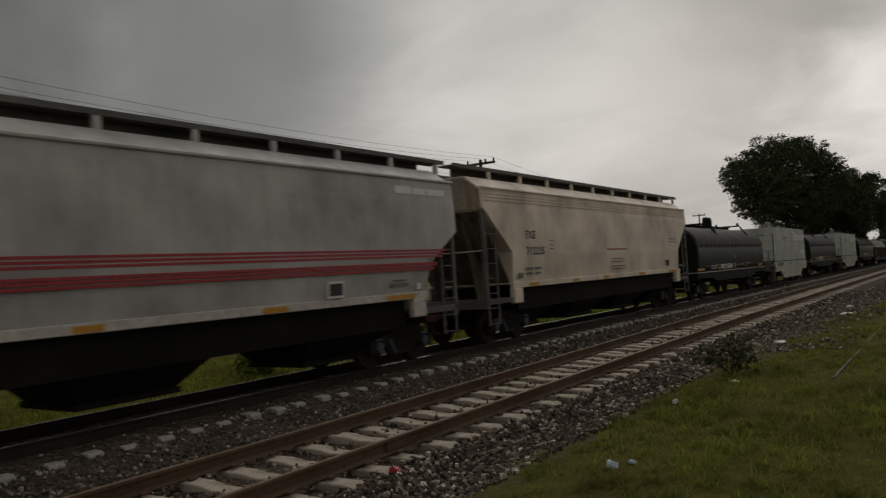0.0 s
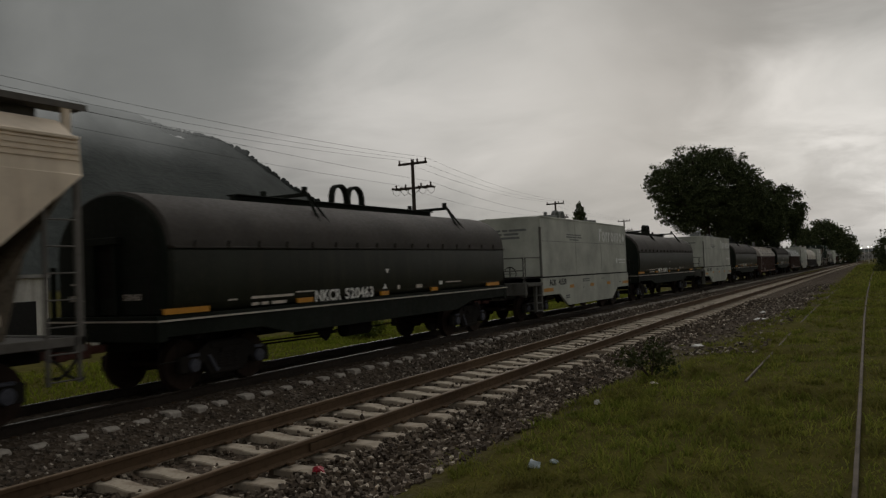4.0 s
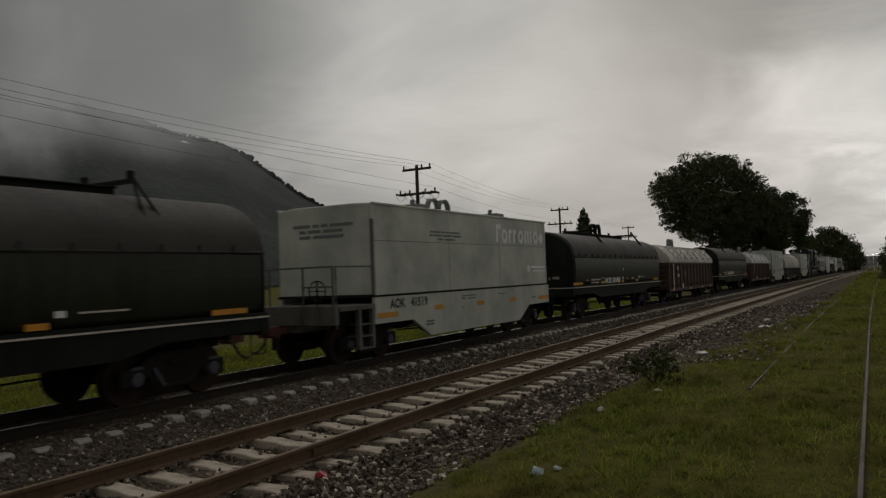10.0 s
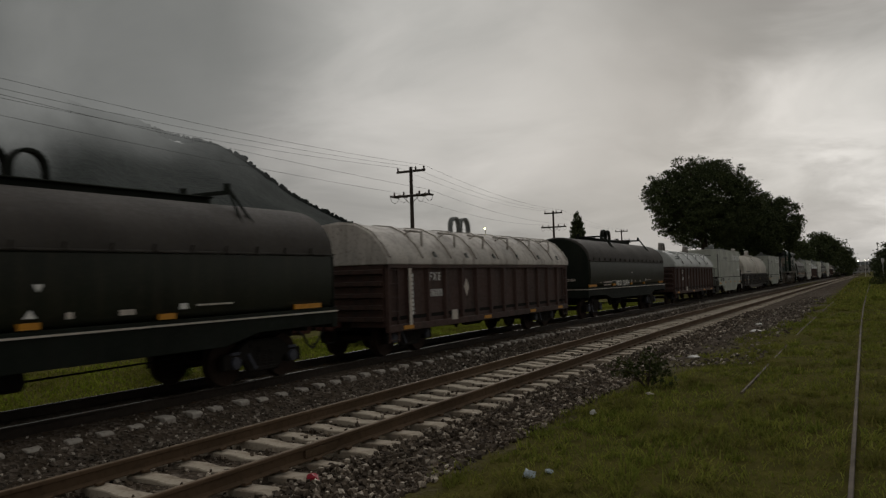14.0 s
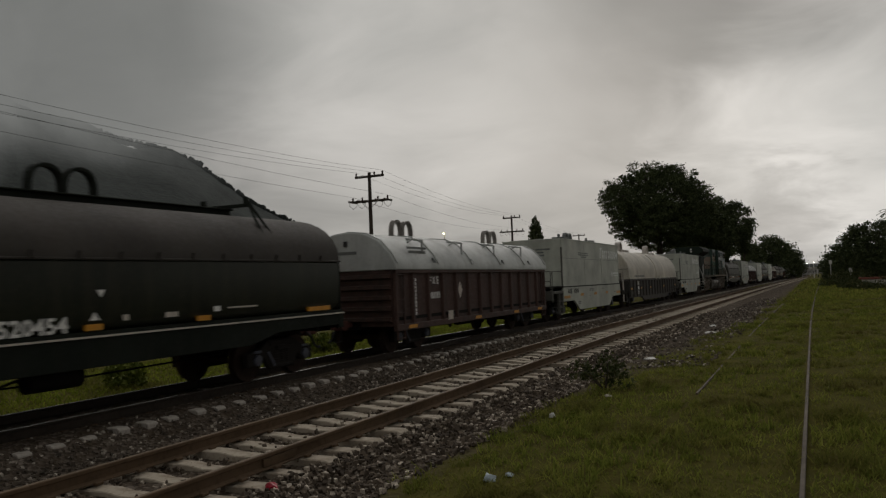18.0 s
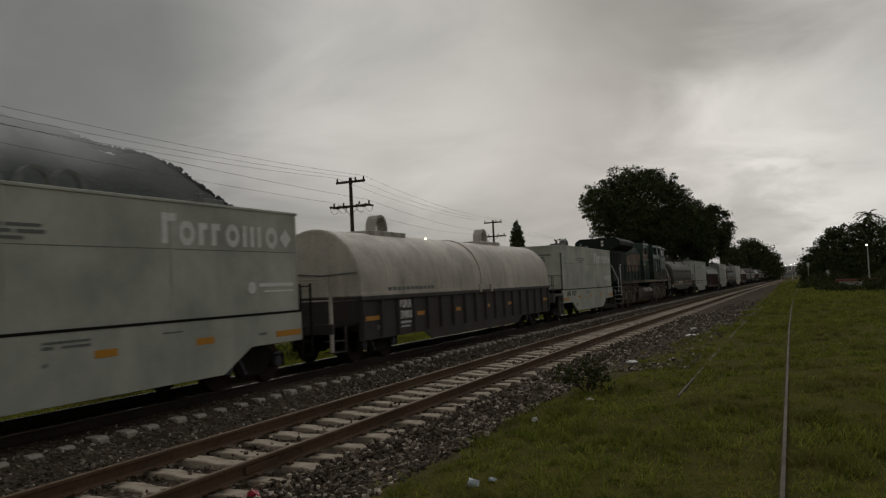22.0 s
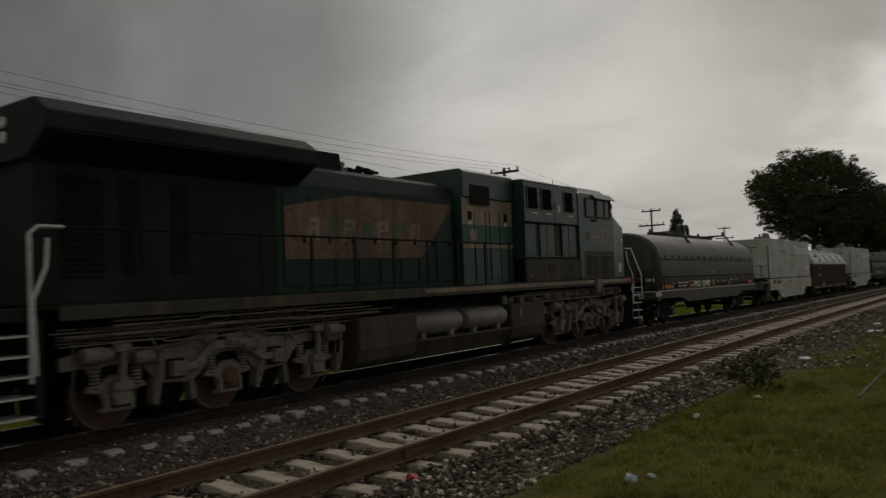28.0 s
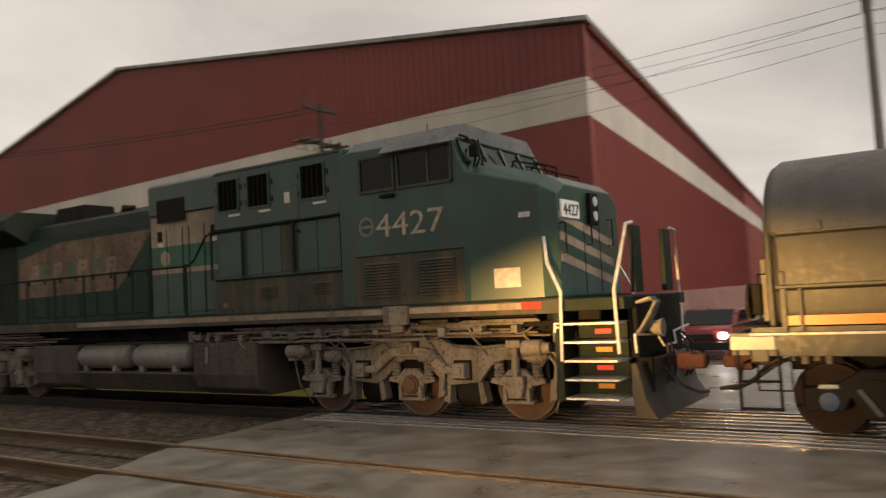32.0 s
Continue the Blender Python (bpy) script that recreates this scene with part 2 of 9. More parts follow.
M = dict(
    coil=paint("dark_green_paint", (0.011, 0.015, 0.011), 0.7, (0.024, 0.022, 0.018), 0.3, 0.35, spec=0.14),
    coil_side=paint("scuffed_dark_green_paint", (0.013, 0.016, 0.009), 0.38, (0.052, 0.046, 0.028), 0.4, 0.4, spec=0.22, relief=0.5),
    coil_hood=paint("faded_black_hood", (0.052, 0.047, 0.042), 0.7, (0.055, 0.046, 0.038), 0.4, 0.6, spec=0.25),
    coil_dust=paint("dust_greyed_green_paint", (0.050, 0.050, 0.040), 0.5, (0.105, 0.086, 0.058), 0.7, 0.9, spec=0.4, relief=0.4),
    hood_dust=paint("dusty_grey_hood", (0.11, 0.105, 0.095), 0.55, (0.07, 0.06, 0.05), 0.5, 0.7, spec=0.35),
    mint=paint("pale_grey_green_paint", (0.43, 0.452, 0.398), 0.5, (0.20, 0.185, 0.15), 0.18, 0.18),
    mintdirt=paint("soiled_grey_green_paint", (0.115, 0.115, 0.102), 0.65, (0.035, 0.029, 0.023), 0.7, 0.9),
    brown=paint("oxide_brown_paint", (0.062, 0.031, 0.024), 0.65, (0.026, 0.019, 0.015), 0.7, 1.1),
    tarp=paint("dirty_white_hood", (0.50, 0.47, 0.43), 0.6, (0.12, 0.085, 0.06), 0.7, 0.8),
    greyhood=paint("grey_painted_hood", (0.46, 0.48, 0.47), 0.5, (0.20, 0.19, 0.17), 0.3, 0.4),
    cream=paint("cream_white_paint", (0.50, 0.47, 0.405), 0.55, (0.22, 0.17, 0.12), 0.5, 0.5),
    greywagon=paint("dark_grey_paint", (0.040, 0.037, 0.034), 0.6, (0.046, 0.026, 0.018), 0.7, 1.1),
    hopgrey=paint("mid_grey_paint", (0.47, 0.45, 0.425), 0.5, (0.23, 0.19, 0.155), 0.18, 0.3, spec=0.25),
    hopcream=paint("beige_paint", (0.75, 0.645, 0.52), 0.5, (0.36, 0.26, 0.17), 0.15, 0.25, spec=0.2),
    hopdirt=paint("dirty_grey_running_board", (0.13, 0.122, 0.112), 0.7, (0.05, 0.042, 0.034), 0.5, 0.4),
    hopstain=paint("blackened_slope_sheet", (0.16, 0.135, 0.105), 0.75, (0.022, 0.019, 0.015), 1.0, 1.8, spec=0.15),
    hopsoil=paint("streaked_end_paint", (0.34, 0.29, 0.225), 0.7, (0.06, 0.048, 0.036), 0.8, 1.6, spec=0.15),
    hoptext=plain("faded_pale_lettering", (0.55, 0.55, 0.53), 0.6, 0, 0.2),
    loco=paint("locomotive_green_paint", (0.016, 0.054, 0.040), 0.34, (0.044, 0.040, 0.031), 0.65, 1.1, spec=0.5),
    locodark=paint("sooty_green_black", (0.014, 0.023, 0.017), 0.65, (0.026, 0.023, 0.018), 0.5, 0.5, spec=0.14),
    locosoot=paint("sooty_green_paint", (0.017, 0.042, 0.030), 0.6, (0.028, 0.026, 0.020), 0.7, 1.0, spec=0.2),
    lococream=paint("faded_cream_panel", (0.175, 0.115, 0.078), 0.65, (0.024, 0.028, 0.023), 1.0, 1.5, spec=0.2),
    locodust=paint("dust_covered_green_paint", (0.052, 0.054, 0.042), 0.75, (0.125, 0.090, 0.060), 0.9, 1.0, spec=0.2),
    locowhite=paint("faded_pale_band", (0.30, 0.235, 0.17), 0.6, (0.10, 0.085, 0.06), 0.6, 0.9),
    locomid=paint("bright_green_band", (0.020, 0.100, 0.058), 0.5, (0.05, 0.06, 0.045), 0.5, 0.8),
    sillpale=paint("soiled_cream_stripe", (0.24, 0.19, 0.135), 0.65, (0.07, 0.06, 0.045), 0.7, 0.9),
    tankdust=paint("dust_caked_tank", (0.072, 0.060, 0.047), 0.8, (0.028, 0.022, 0.017), 0.8, 0.9),
    locogrey=paint("grey_roof_paint", (0.12, 0.128, 0.126), 0.55, (0.05, 0.046, 0.04), 0.6, 0.6),
    bogie=paint("dusty_cast_steel", (0.017, 0.015, 0.013), 0.85, (0.034, 0.027, 0.021), 0.6, 0.1, spec=0.15),
    locobogie=paint("dusty_truck_steel", (0.20, 0.176, 0.148), 0.8, (0.052, 0.041, 0.032), 1.0, 0.8, spec=0.12, relief=0.6),
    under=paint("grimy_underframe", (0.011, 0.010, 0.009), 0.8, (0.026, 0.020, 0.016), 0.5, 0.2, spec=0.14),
    wheel=paint("rusty_wheel_steel", (0.034, 0.021, 0.015), 0.75, (0.018, 0.014, 0.012), 0.5, 0.1, metal=0.1, spec=0.2),
    locowheel=paint("rust_brown_wheel", (0.115, 0.066, 0.043), 0.75, (0.030, 0.021, 0.015), 0.8, 0.1, spec=0.2),
    white=plain("white_stencil", (0.74, 0.74, 0.71), 0.6, 0, 0.15),
    whitered=plain("worn_white_strip", (0.55, 0.50, 0.44), 0.6, 0, 0.25),
    black=plain("black_stencil", (0.03, 0.03, 0.03), 0.6),
    greytext=plain("grey_stencil", (0.15, 0.16, 0.155), 0.6, 0, 0.2),
    loconum=plain("cream_road_number", (0.34, 0.29, 0.22), 0.6, 0, 0.4),
    paleletter=plain("pale_lettering", (0.78, 0.80, 0.78), 0.55, 0, 0.1),
    amber=plain("amber_reflector", (0.50, 0.15, 0.008), 0.4, 0, 0.12),
    yellow=plain("yellow_reflector", (0.55, 0.25, 0.02), 0.35, 0, 0.12),
    red=plain("red_reflector", (0.70, 0.03, 0.02), 0.35, 0, 0.12),
    redstripe=plain("red_stripe", (0.36, 0.035, 0.045), 0.55, 0, 0.2),
    pipe=plain("galvanised_rail", (0.55, 0.54, 0.52), 0.45, 0.3, 0.2),
    glass=plain("dark_window_glass", (0.006, 0.008, 0.008), 0.10, 0, 0.1, spec=0.22),
    tank=paint("air_tank_grey", (0.185, 0.172, 0.155), 0.5, (0.075, 0.056, 0.040), 0.7, 0.5),
    coupler=paint("rusty_coupler", (0.085, 0.030, 0.022), 0.75, (0.05, 0.035, 0.028), 0.5, 0.1),
    plough=paint("scuffed_black_steel", (0.034, 0.028, 0.023), 0.5, (0.10, 0.078, 0.056), 0.6, 0.9, spec=0.3),
    bluecap=plain("blue_painted_bearing_cap", (0.025, 0.055, 0.14), 0.5, 0, 0.3),
    bearing=plain("blue_grey_bearing_cap", (0.060, 0.064, 0.085), 0.6, 0, 0.3),
    void=plain("unlit_opening", (0.004, 0.004, 0.004), 0.9, 0, 0.1, spec=0.03),
    hose=plain("black_rubber", (0.02, 0.02, 0.02), 0.7),
)

M["railold"] = plain("dull_rusty_rail_head", (0.112, 0.092, 0.072), 0.75, 0.0, 0.4, 3, spec=0.15)


# ---------------------------------------------------------------- mesh helpers
class Shape:
    """A bmesh that collects the forms of one part."""

    def __init__(self):
        self.bm = bmesh.new()

    def box(self, x0, x1, y0, y1, z0, z1):
        v = [self.bm.verts.new(c) for c in ((x0, y0, z0), (x1, y0, z0), (x1, y1, z0), (x0, y1, z0), (x0, y0, z1), (x1, y0, z1), (x1, y1, z1), (x0, y1, z1))]
        for f in ((0, 3, 2, 1), (4, 5, 6, 7), (0, 1, 5, 4), (1, 2, 6, 5), (2, 3, 7, 6), (3, 0, 4, 7)):
            self.bm.faces.new([v[i] for i in f])
        return self

    def prism(self, pts, axis, lo, hi):
        """A closed outline swept along an axis: pts are (y, z), (x, z) or (x, y) for axis x, y or z."""
        def at(a, b, k):
            return (k, a, b) if axis == "x" else (a, k, b) if axis == "y" else (a, b, k)
        A = [self.bm.verts.new(at(a, b, lo)) for a, b in pts]
        B = [self.bm.verts.new(at(a, b, hi)) for a, b in pts]
        n = len(pts)
        self.bm.faces.new(A)
        self.bm.faces.new(B[::-1])
        for i in range(n):
            self.bm.faces.new((A[i], B[i], B[(i + 1) % n], A[(i + 1) % n]))
        return self

    def tube(self, pts, r, n=8):
        """A round bar through points."""
        pts = [Vector(p) for p in pts]
        rings = []
        for i, p in enumerate(pts):
            d = (pts[min(i + 1, len(pts) - 1)] - pts[max(i - 1, 0)]).normalized()
            a = d.cross(Vector((0, 0, 1)) if abs(d.z) < 0.9 else Vector((1, 0, 0))).normalized()
            b = d.cross(a)
            rings.append([self.bm.verts.new(p + r * (math.cos(k * math.tau / n) * a + math.sin(k * math.tau / n) * b)) for k in range(n)])
        for a, b in zip(rings, rings[1:]):
            for k in range(n):
                self.bm.faces.new((a[k], a[(k + 1) % n], b[(k + 1) % n], b[k]))
        self.bm.faces.new(rings[0][::-1])
        self.bm.faces.new(rings[-1])
        return self

    def lathe(self, prof, axis, centre, n=20):
        """A turned form: prof is (offset along the axis, radius)."""
        cx, cy, cz = centre
        rings = []
        for o, r in prof:
            ring = []
            for k in range(n):
                c, s = r * math.cos(k * math.tau / n), r * math.sin(k * math.tau / n)
                ring.append(self.bm.verts.new((cx + o, cy + c, cz + s) if axis == "x" else (cx + c, cy + o, cz + s) if axis == "y" else (cx + c, cy + s, cz + o)))
            rings.append(ring)
        for a, b in zip(rings, rings[1:]):
            for k in range(n):
                self.bm.faces.new((a[k], a[(k + 1) % n], b[(k + 1) % n], b[k]))
        self.bm.faces.new(rings[0][::-1])
        self.bm.faces.new(rings[-1])
        return self

    def mesh(self, name, bevel=0.0, smooth=False):
        bm = self.bm
        bmesh.ops.recalc_face_normals(bm, faces=bm.faces[:])
        if bevel:
            edges = [e for e in bm.edges if e.is_manifold and e.calc_face_angle(0) > 0.6]
            bmesh.ops.bevel(bm, geom=edges, offset=bevel, segments=1, affect="EDGES", clamp_overlap=True)
        me = bpy.data.meshes.new(name)
        bm.to_mesh(me)
        bm.free()
        if smooth:
            me.set_sharp_from_angle(angle=radians(38))
            me.polygons.foreach_set("use_smooth", [True] * len(me.polygons))
        return me


def thing(name, label, category, group="", kind=""):
    return tagged(new(name), label, category, group, kind)


def part(name, shape, mat, parent, label="", bevel=0.0, smooth=False, at=None):
    me = shape if isinstance(shape, bpy.types.Mesh) else shape.mesh(name, bevel, smooth)
    if not me.materials:
        me.materials.append(mat)
    ob = new(name, me)
    ob.parent = parent
    if at is not None:
        ob.matrix_basis = at
    if label:
        tagged(ob, label)
    return ob


def lettering(text, size, mat, parent, x, y, z, name="lettering", facing="side", wide=1.0, thick=0.004, tall=False, bold=0.035):
    """Painted characters; y, z: lower left corner seen from the near side (or from the front end)."""
    cu = bpy.data.curves.new("letters", "FONT")
    cu.body, cu.size, cu.extrude, cu.resolution_u = text, size * 1.42, thick, 2
    cu.offset = size * bold
    if tall:
        cu.space_line = 0.9
    tmp = bpy.data.objects.new("letters", cu)
    scene.collection.objects.link(tmp)
    me = bpy.data.meshes.new_from_object(tmp)
    bpy.data.objects.remove(tmp)
    me.materials.clear()
    ways = {"side": ((0, 1, 0), (0, 0, 1), (1, 0, 0)), "front": ((1, 0, 0), (0, 0, 1), (0, -1, 0)), "rear": ((-1, 0, 0), (0, 0, 1), (0, 1, 0))}[facing]
    m = Matrix(ways).transposed().to_4x4() @ Matrix.Diagonal((wide, 1, 1, 1))
    m.translation = (x, y, z)
    me.transform(m)
    return part(name, me, mat, parent)


def bars(lines, parent, mat, x, facing="side", name="stencil"):
    """Unreadable writing as plain bars: (y or x, z, length, height) each."""
    for a, z, w, h in lines:
        s = Shape()
        if facing == "side":
            s.box(x - 0.004, x + 0.005, a, a + w, z, z + h)
        else:
            s.box(a, a + w, x - 0.005, x + 0.004, z, z + h)
        part(name, s, mat, parent)


# ---------------------------------------------------------------- running gear
MESHES = {}


def once(key, make):
    if key not in MESHES:
        MESHES[key] = make()
    return MESHES[key]


AXLES = []


def wheelset(parent, y, radius=0.457, spin=True, mat=None):
    """Two wheels on an axle, one part that turns."""
    def make():
        s = Shape()
        for sx in (-1, 1):
            x = sx * 0.7525
            prof = [(-0.07, radius * 0.30), (-0.07, radius * 0.80), (-0.065, radius * 0.84), (-0.068, radius * 0.985), (0.0, radius), (0.045, radius), (0.05, radius + 0.028), (0.078, radius + 0.025), (0.08, radius * 0.84), (0.03, radius * 0.8), (0.05, radius * 0.3), (0.06, 0.09)]
            s.lathe([(-sx * o, r) for o, r in prof], "x", (x, 0, 0), 28)
        s.lathe([(-1.0, 0.07), (1.0, 0.07)], "x", (0, 0, 0), 10)
        for sx in (-1, 1):
            for k in range(3):
                a = k * math.tau / 3
                s.lathe([(sx * 0.99, 0.02), (sx * 1.03, 0.02)], "x", (0, 0.05 * math.cos(a), 0.05 * math.sin(a)), 6)
        return s.mesh("wheelset", 0, True)
    ob = part("wheelset", once(("ws", radius), make), mat or M["wheel"], parent, at=pose(0, y, radius))
    if spin:
        AXLES.append((ob, y, radius))
    return ob


def freight_truck(parent, yc, spin=True, cap="bearing"):
    """A three-piece truck: two cast side frames, a bolster, springs and two wheelsets."""
    def frame_mesh():
        s = Shape()
        out = [(-1.16, 0.62), (-1.16, 0.33), (-0.72, 0.33), (-0.62, 0.50), (-0.42, 0.22), (0.42, 0.22), (0.62, 0.50), (0.72, 0.33), (1.16, 0.33), (1.16, 0.62), (0.80, 0.66), (0.46, 0.86), (-0.46, 0.86), (-0.80, 0.66)]
        s.prism(out, "x", 0.94, 1.08)
        s.box(1.06, 1.11, -0.44, 0.44, 0.72, 0.84)
        s.box(1.06, 1.11, -0.38, 0.38, 0.24, 0.32)
        return s.mesh("side_frame", 0.015)
    def spring_mesh():
        prof = []
        for k in range(6):
            prof += [(0.34 + k * 0.055, 0.062), (0.367 + k * 0.055, 0.085)]
        return Shape().lathe(prof, "z", (1.02, 0, 0), 10).mesh("spring", 0, True)
    part("side_frame", once("sf", frame_mesh), M["bogie"], parent, at=pose(0, yc, 0))
    part("side_frame", once("sf", frame_mesh), M["bogie"], parent, at=pose(0, yc, 0, 0, 0, 180))
    for dy in (-0.86, 0.86):
        part("bearing_cap", once(("bcap", cap), lambda: Shape().lathe([(1.05, 0.13), (1.13, 0.12), (1.14, 0.05)], "x", (0, 0, 0.457), 12).mesh("bearing_cap", 0, True)), M[cap], parent, at=pose(0, yc + dy, 0))
    part("brake_lever", once("blev", lambda: Shape().prism([(-0.55, 0.60), (-0.49, 0.62), (-0.27, 0.30), (-0.33, 0.28)], "x", 1.11, 1.13).mesh("brake_lever")), M["bearing"], parent, at=pose(0, yc, 0))
    for dy in (-0.2, 0.0, 0.2):
        part("spring", once("sp", spring_mesh), M["bogie"], parent, at=pose(0, yc + dy, 0))
    part("bolster", once("bo", lambda: Shape().box(-1.0, 1.12, -0.2, 0.2, 0.62, 0.74).box(-0.5, 0.5, -0.25, 0.25, 0.6, 0.82).mesh("bolster", 0.02)), M["bogie"], parent, at=pose(0, yc, 0))
    for dy in (-0.86, 0.86):
        wheelset(parent, yc + dy, 0.457, spin)
        part("bearing_adapter", once(("badp", cap), lambda: Shape().box(1.07, 1.12, -0.12, 0.12, 0.61, 0.67).mesh("adapter", 0.015)), M[cap] if cap == "bearing" else M["mint"], parent, at=pose(0, yc + dy, 0))


def coupler(parent, y, sign):
    """Knuckle coupler with an air hose; sign: which way along the track it points."""
    def make():
        s = Shape()
        s.box(-0.07, 0.07, 0.0, 0.42, 0.80, 0.94)
        s.box(-0.16, 0.15, 0.38, 0.62, 0.74, 1.00)
        s.prism([(0.05, 0.60), (0.17, 0.58), (0.17, 0.80), (0.06, 0.82), (0.02, 0.72)], "z", 0.76, 0.98)
        s.prism([(-0.17, 0.60), (-0.08, 0.60), (-0.12, 0.80), (-0.18, 0.76)], "z", 0.78, 0.96)
        return s.mesh("coupler", 0.02)
    part("coupler", once("cp", make), M["coupler"], parent, at=pose(0, y, 0, 0, 0, 0 if sign > 0 else 180))
    def hose():
        s = Shape()
        s.tube([(0.34, 0.1, 0.86), (0.34, 0.3, 0.74), (0.30, 0.5, 0.52), (0.26, 0.72, 0.42), (0.22, 0.86, 0.44)], 0.028, 8)
        return s.mesh("air_hose", 0, True)
    part("air_hose", once("ah", hose), M["hose"], parent, at=pose(0, y, 0, 0, 0, 0 if sign > 0 else 180))


def ladder(parent, x, y, z0, z1, n, w=0.42, mat=None, name="ladder"):
    s = Shape()
    for dy in (0, w):
        s.box(x, x + 0.04, y + dy - 0.025, y + dy + 0.025, z0, z1)
    for k in range(n):
        z = z0 + 0.06 + (z1 - z0 - 0.12) * k / max(1, n - 1)
        s.tube([(x + 0.04, y, z), (x + 0.04, y + w, z)], 0.014, 6)
    return part(name, s, mat or M["under"], parent)


def brake_gear(parent, y0, y1):
    """Reservoir, cylinder and rods that hang below the floor."""
    c = (y0 + y1) / 2
    part("air_reservoir", Shape().lathe([(-0.55, 0.05), (-0.5, 0.19), (0.5, 0.19), (0.55, 0.05)], "y", (0.62, c - 0.3, 0.66), 14), M["under"], parent, smooth=True)
    part("lever_bracket", Shape().prism([(c - 2.2, 0.86), (c - 1.3, 0.86), (c - 1.55, 0.56), (c - 1.68, 0.46), (c - 1.85, 0.58)], "x", 0.72, 0.80), M["under"], parent, bevel=0.01)
    part("brake_hanger", Shape().tube([(0.66, c - 0.95, 0.72), (0.66, c - 1.6, 0.56), (0.66, y0 + 0.2, 0.60)], 0.022, 6), M["under"], parent)
    part("brake_cylinder", Shape().lathe([(-0.3, 0.15), (0.3, 0.15), (0.32, 0.06), (0.7, 0.05)], "y", (-0.2, c - 1.2, 0.72), 12).box(-0.02, 0.02, c - 1.9, c - 1.2, 0.6, 0.95), M["under"], parent, smooth=True)
    part("brake_rod", Shape().tube([(0.25, y0, 0.62), (0.25, c, 0.56), (0.25, y1, 0.62)], 0.02, 6).tube([(-0.4, y0, 0.7), (-0.4, y1, 0.7)], 0.025, 6), M["under"], parent)


# ---------------------------------------------------------------- ground
def ground_material():
    """Grass, trodden earth and gravel by their stretches of the plan, with ragged borders."""
    m, nt, p = material("ground_earth_and_grass")
    N, L = nt.nodes.new, nt.links.new
    co, sep = N("ShaderNodeTexCoord"), N("ShaderNodeSeparateXYZ")
    L(co.outputs["Object"], sep.inputs[0])
    rag = texture(nt, 0.8, 5)
    fine, mid = texture(nt, 22, 5), texture(nt, 2.6, 5)
    grass = blend(nt, ramp(nt, mid, (0.3, 0.0), (0.7, 1.0)), (0.066, 0.066, 0.016), (0.125, 0.115, 0.026))
    grass = blend(nt, ramp(nt, fine, (0.4, 0.0), (0.75, 0.7)), grass, (0.080, 0.060, 0.022))
    v = N("ShaderNodeTexVoronoi"); v.inputs["Scale"].default_value = 15
    L(co.outputs["Object"], v.inputs["Vector"])
    gravel = ramp(nt, v.outputs["Color"], (0.1, (0.042, 0.034, 0.027)), (0.6, (0.118, 0.095, 0.075)), (0.97, (0.23, 0.20, 0.17)))
    gravel = blend(nt, ramp(nt, mid, (0.35, 0.0), (0.7, 0.75)), gravel, (0.060, 0.044, 0.029))
    # where gravel gives way to grass: middle bed to x = -3.9, farther on to the old track
    def axis(out, lo, hi, a, b):
        r = N("ShaderNodeMapRange")
        r.inputs[1].default_value, r.inputs[2].default_value, r.inputs[3].default_value, r.inputs[4].default_value = lo, hi, a, b
        L(out, r.inputs[0])
        return r.outputs[0]
    def calc(op, a, b):
        n = N("ShaderNodeMath"); n.operation = op
        for s, val in zip(n.inputs, (a, b)):
            if isinstance(val, (int, float)):
                s.default_value = val
            else:
                L(val, s)
        return n.outputs[0]
    edge = axis(sep.outputs["Y"], 12, 30, -4.0, -1.95)
    ragx = calc("MULTIPLY", calc("SUBTRACT", rag, 0.5), 2.4)
    d1 = calc("SUBTRACT", calc("ADD", sep.outputs["X"], ragx), edge)
    right = axis(d1, -0.35, 0.55, 0, 1)
    d2 = calc("SUBTRACT", -13.7, calc("ADD", sep.outputs["X"], ragx))
    left = axis(d2, -0.1, 0.3, 0, 1)
    strip = calc("MULTIPLY", axis(calc("ABSOLUTE", calc("ADD", sep.outputs["X"], 8.7), 0), 0.25, 0.55, 1, 0), axis(sep.outputs["Y"], 22, 30, 0, 1))
    g = calc("MAXIMUM", calc("MAXIMUM", right, left), strip)
    L(blend(nt, g, gravel, grass), p.inputs["Base Color"])
    p.inputs["Roughness"].default_value = 1.0
    p.inputs["Specular IOR Level"].default_value = 0.03
    bump(nt, p, blend(nt, g, v.outputs["Distance"], fine), 0.8, 0.04)
    return m


PROFILE_X = [-4000, -600, -80, -30, -16.5, -14.6, -13.7, -13.25, -10.72, -10.0, -9.2, -8.6, -8.25, -7.95, -5.15, -4.7, -4.15, -3.8, -2.8, -1.65, 0.2, 3, 12, 60, 600, 4000]
PROFILE_Z = [-0.6, -0.6, -0.55, -0.55, -0.62, -0.66, -0.60, -0.285, -0.285, -0.56, -0.60, -0.53, -0.34, -0.27, -0.27, -0.30, -0.22, -0.08, 0.00, 0.07, 0.10, 0.12, 0.1, 0.0, 0.0, 0.0]


def ground_z(x, y=10.0):
    return float(np.interp(x - bend(y), PROFILE_X, PROFILE_Z)) - drop(y)


def ground_at(xs, ys):
    return np.array([ground_z(a, b) for a, b in zip(xs, ys)])


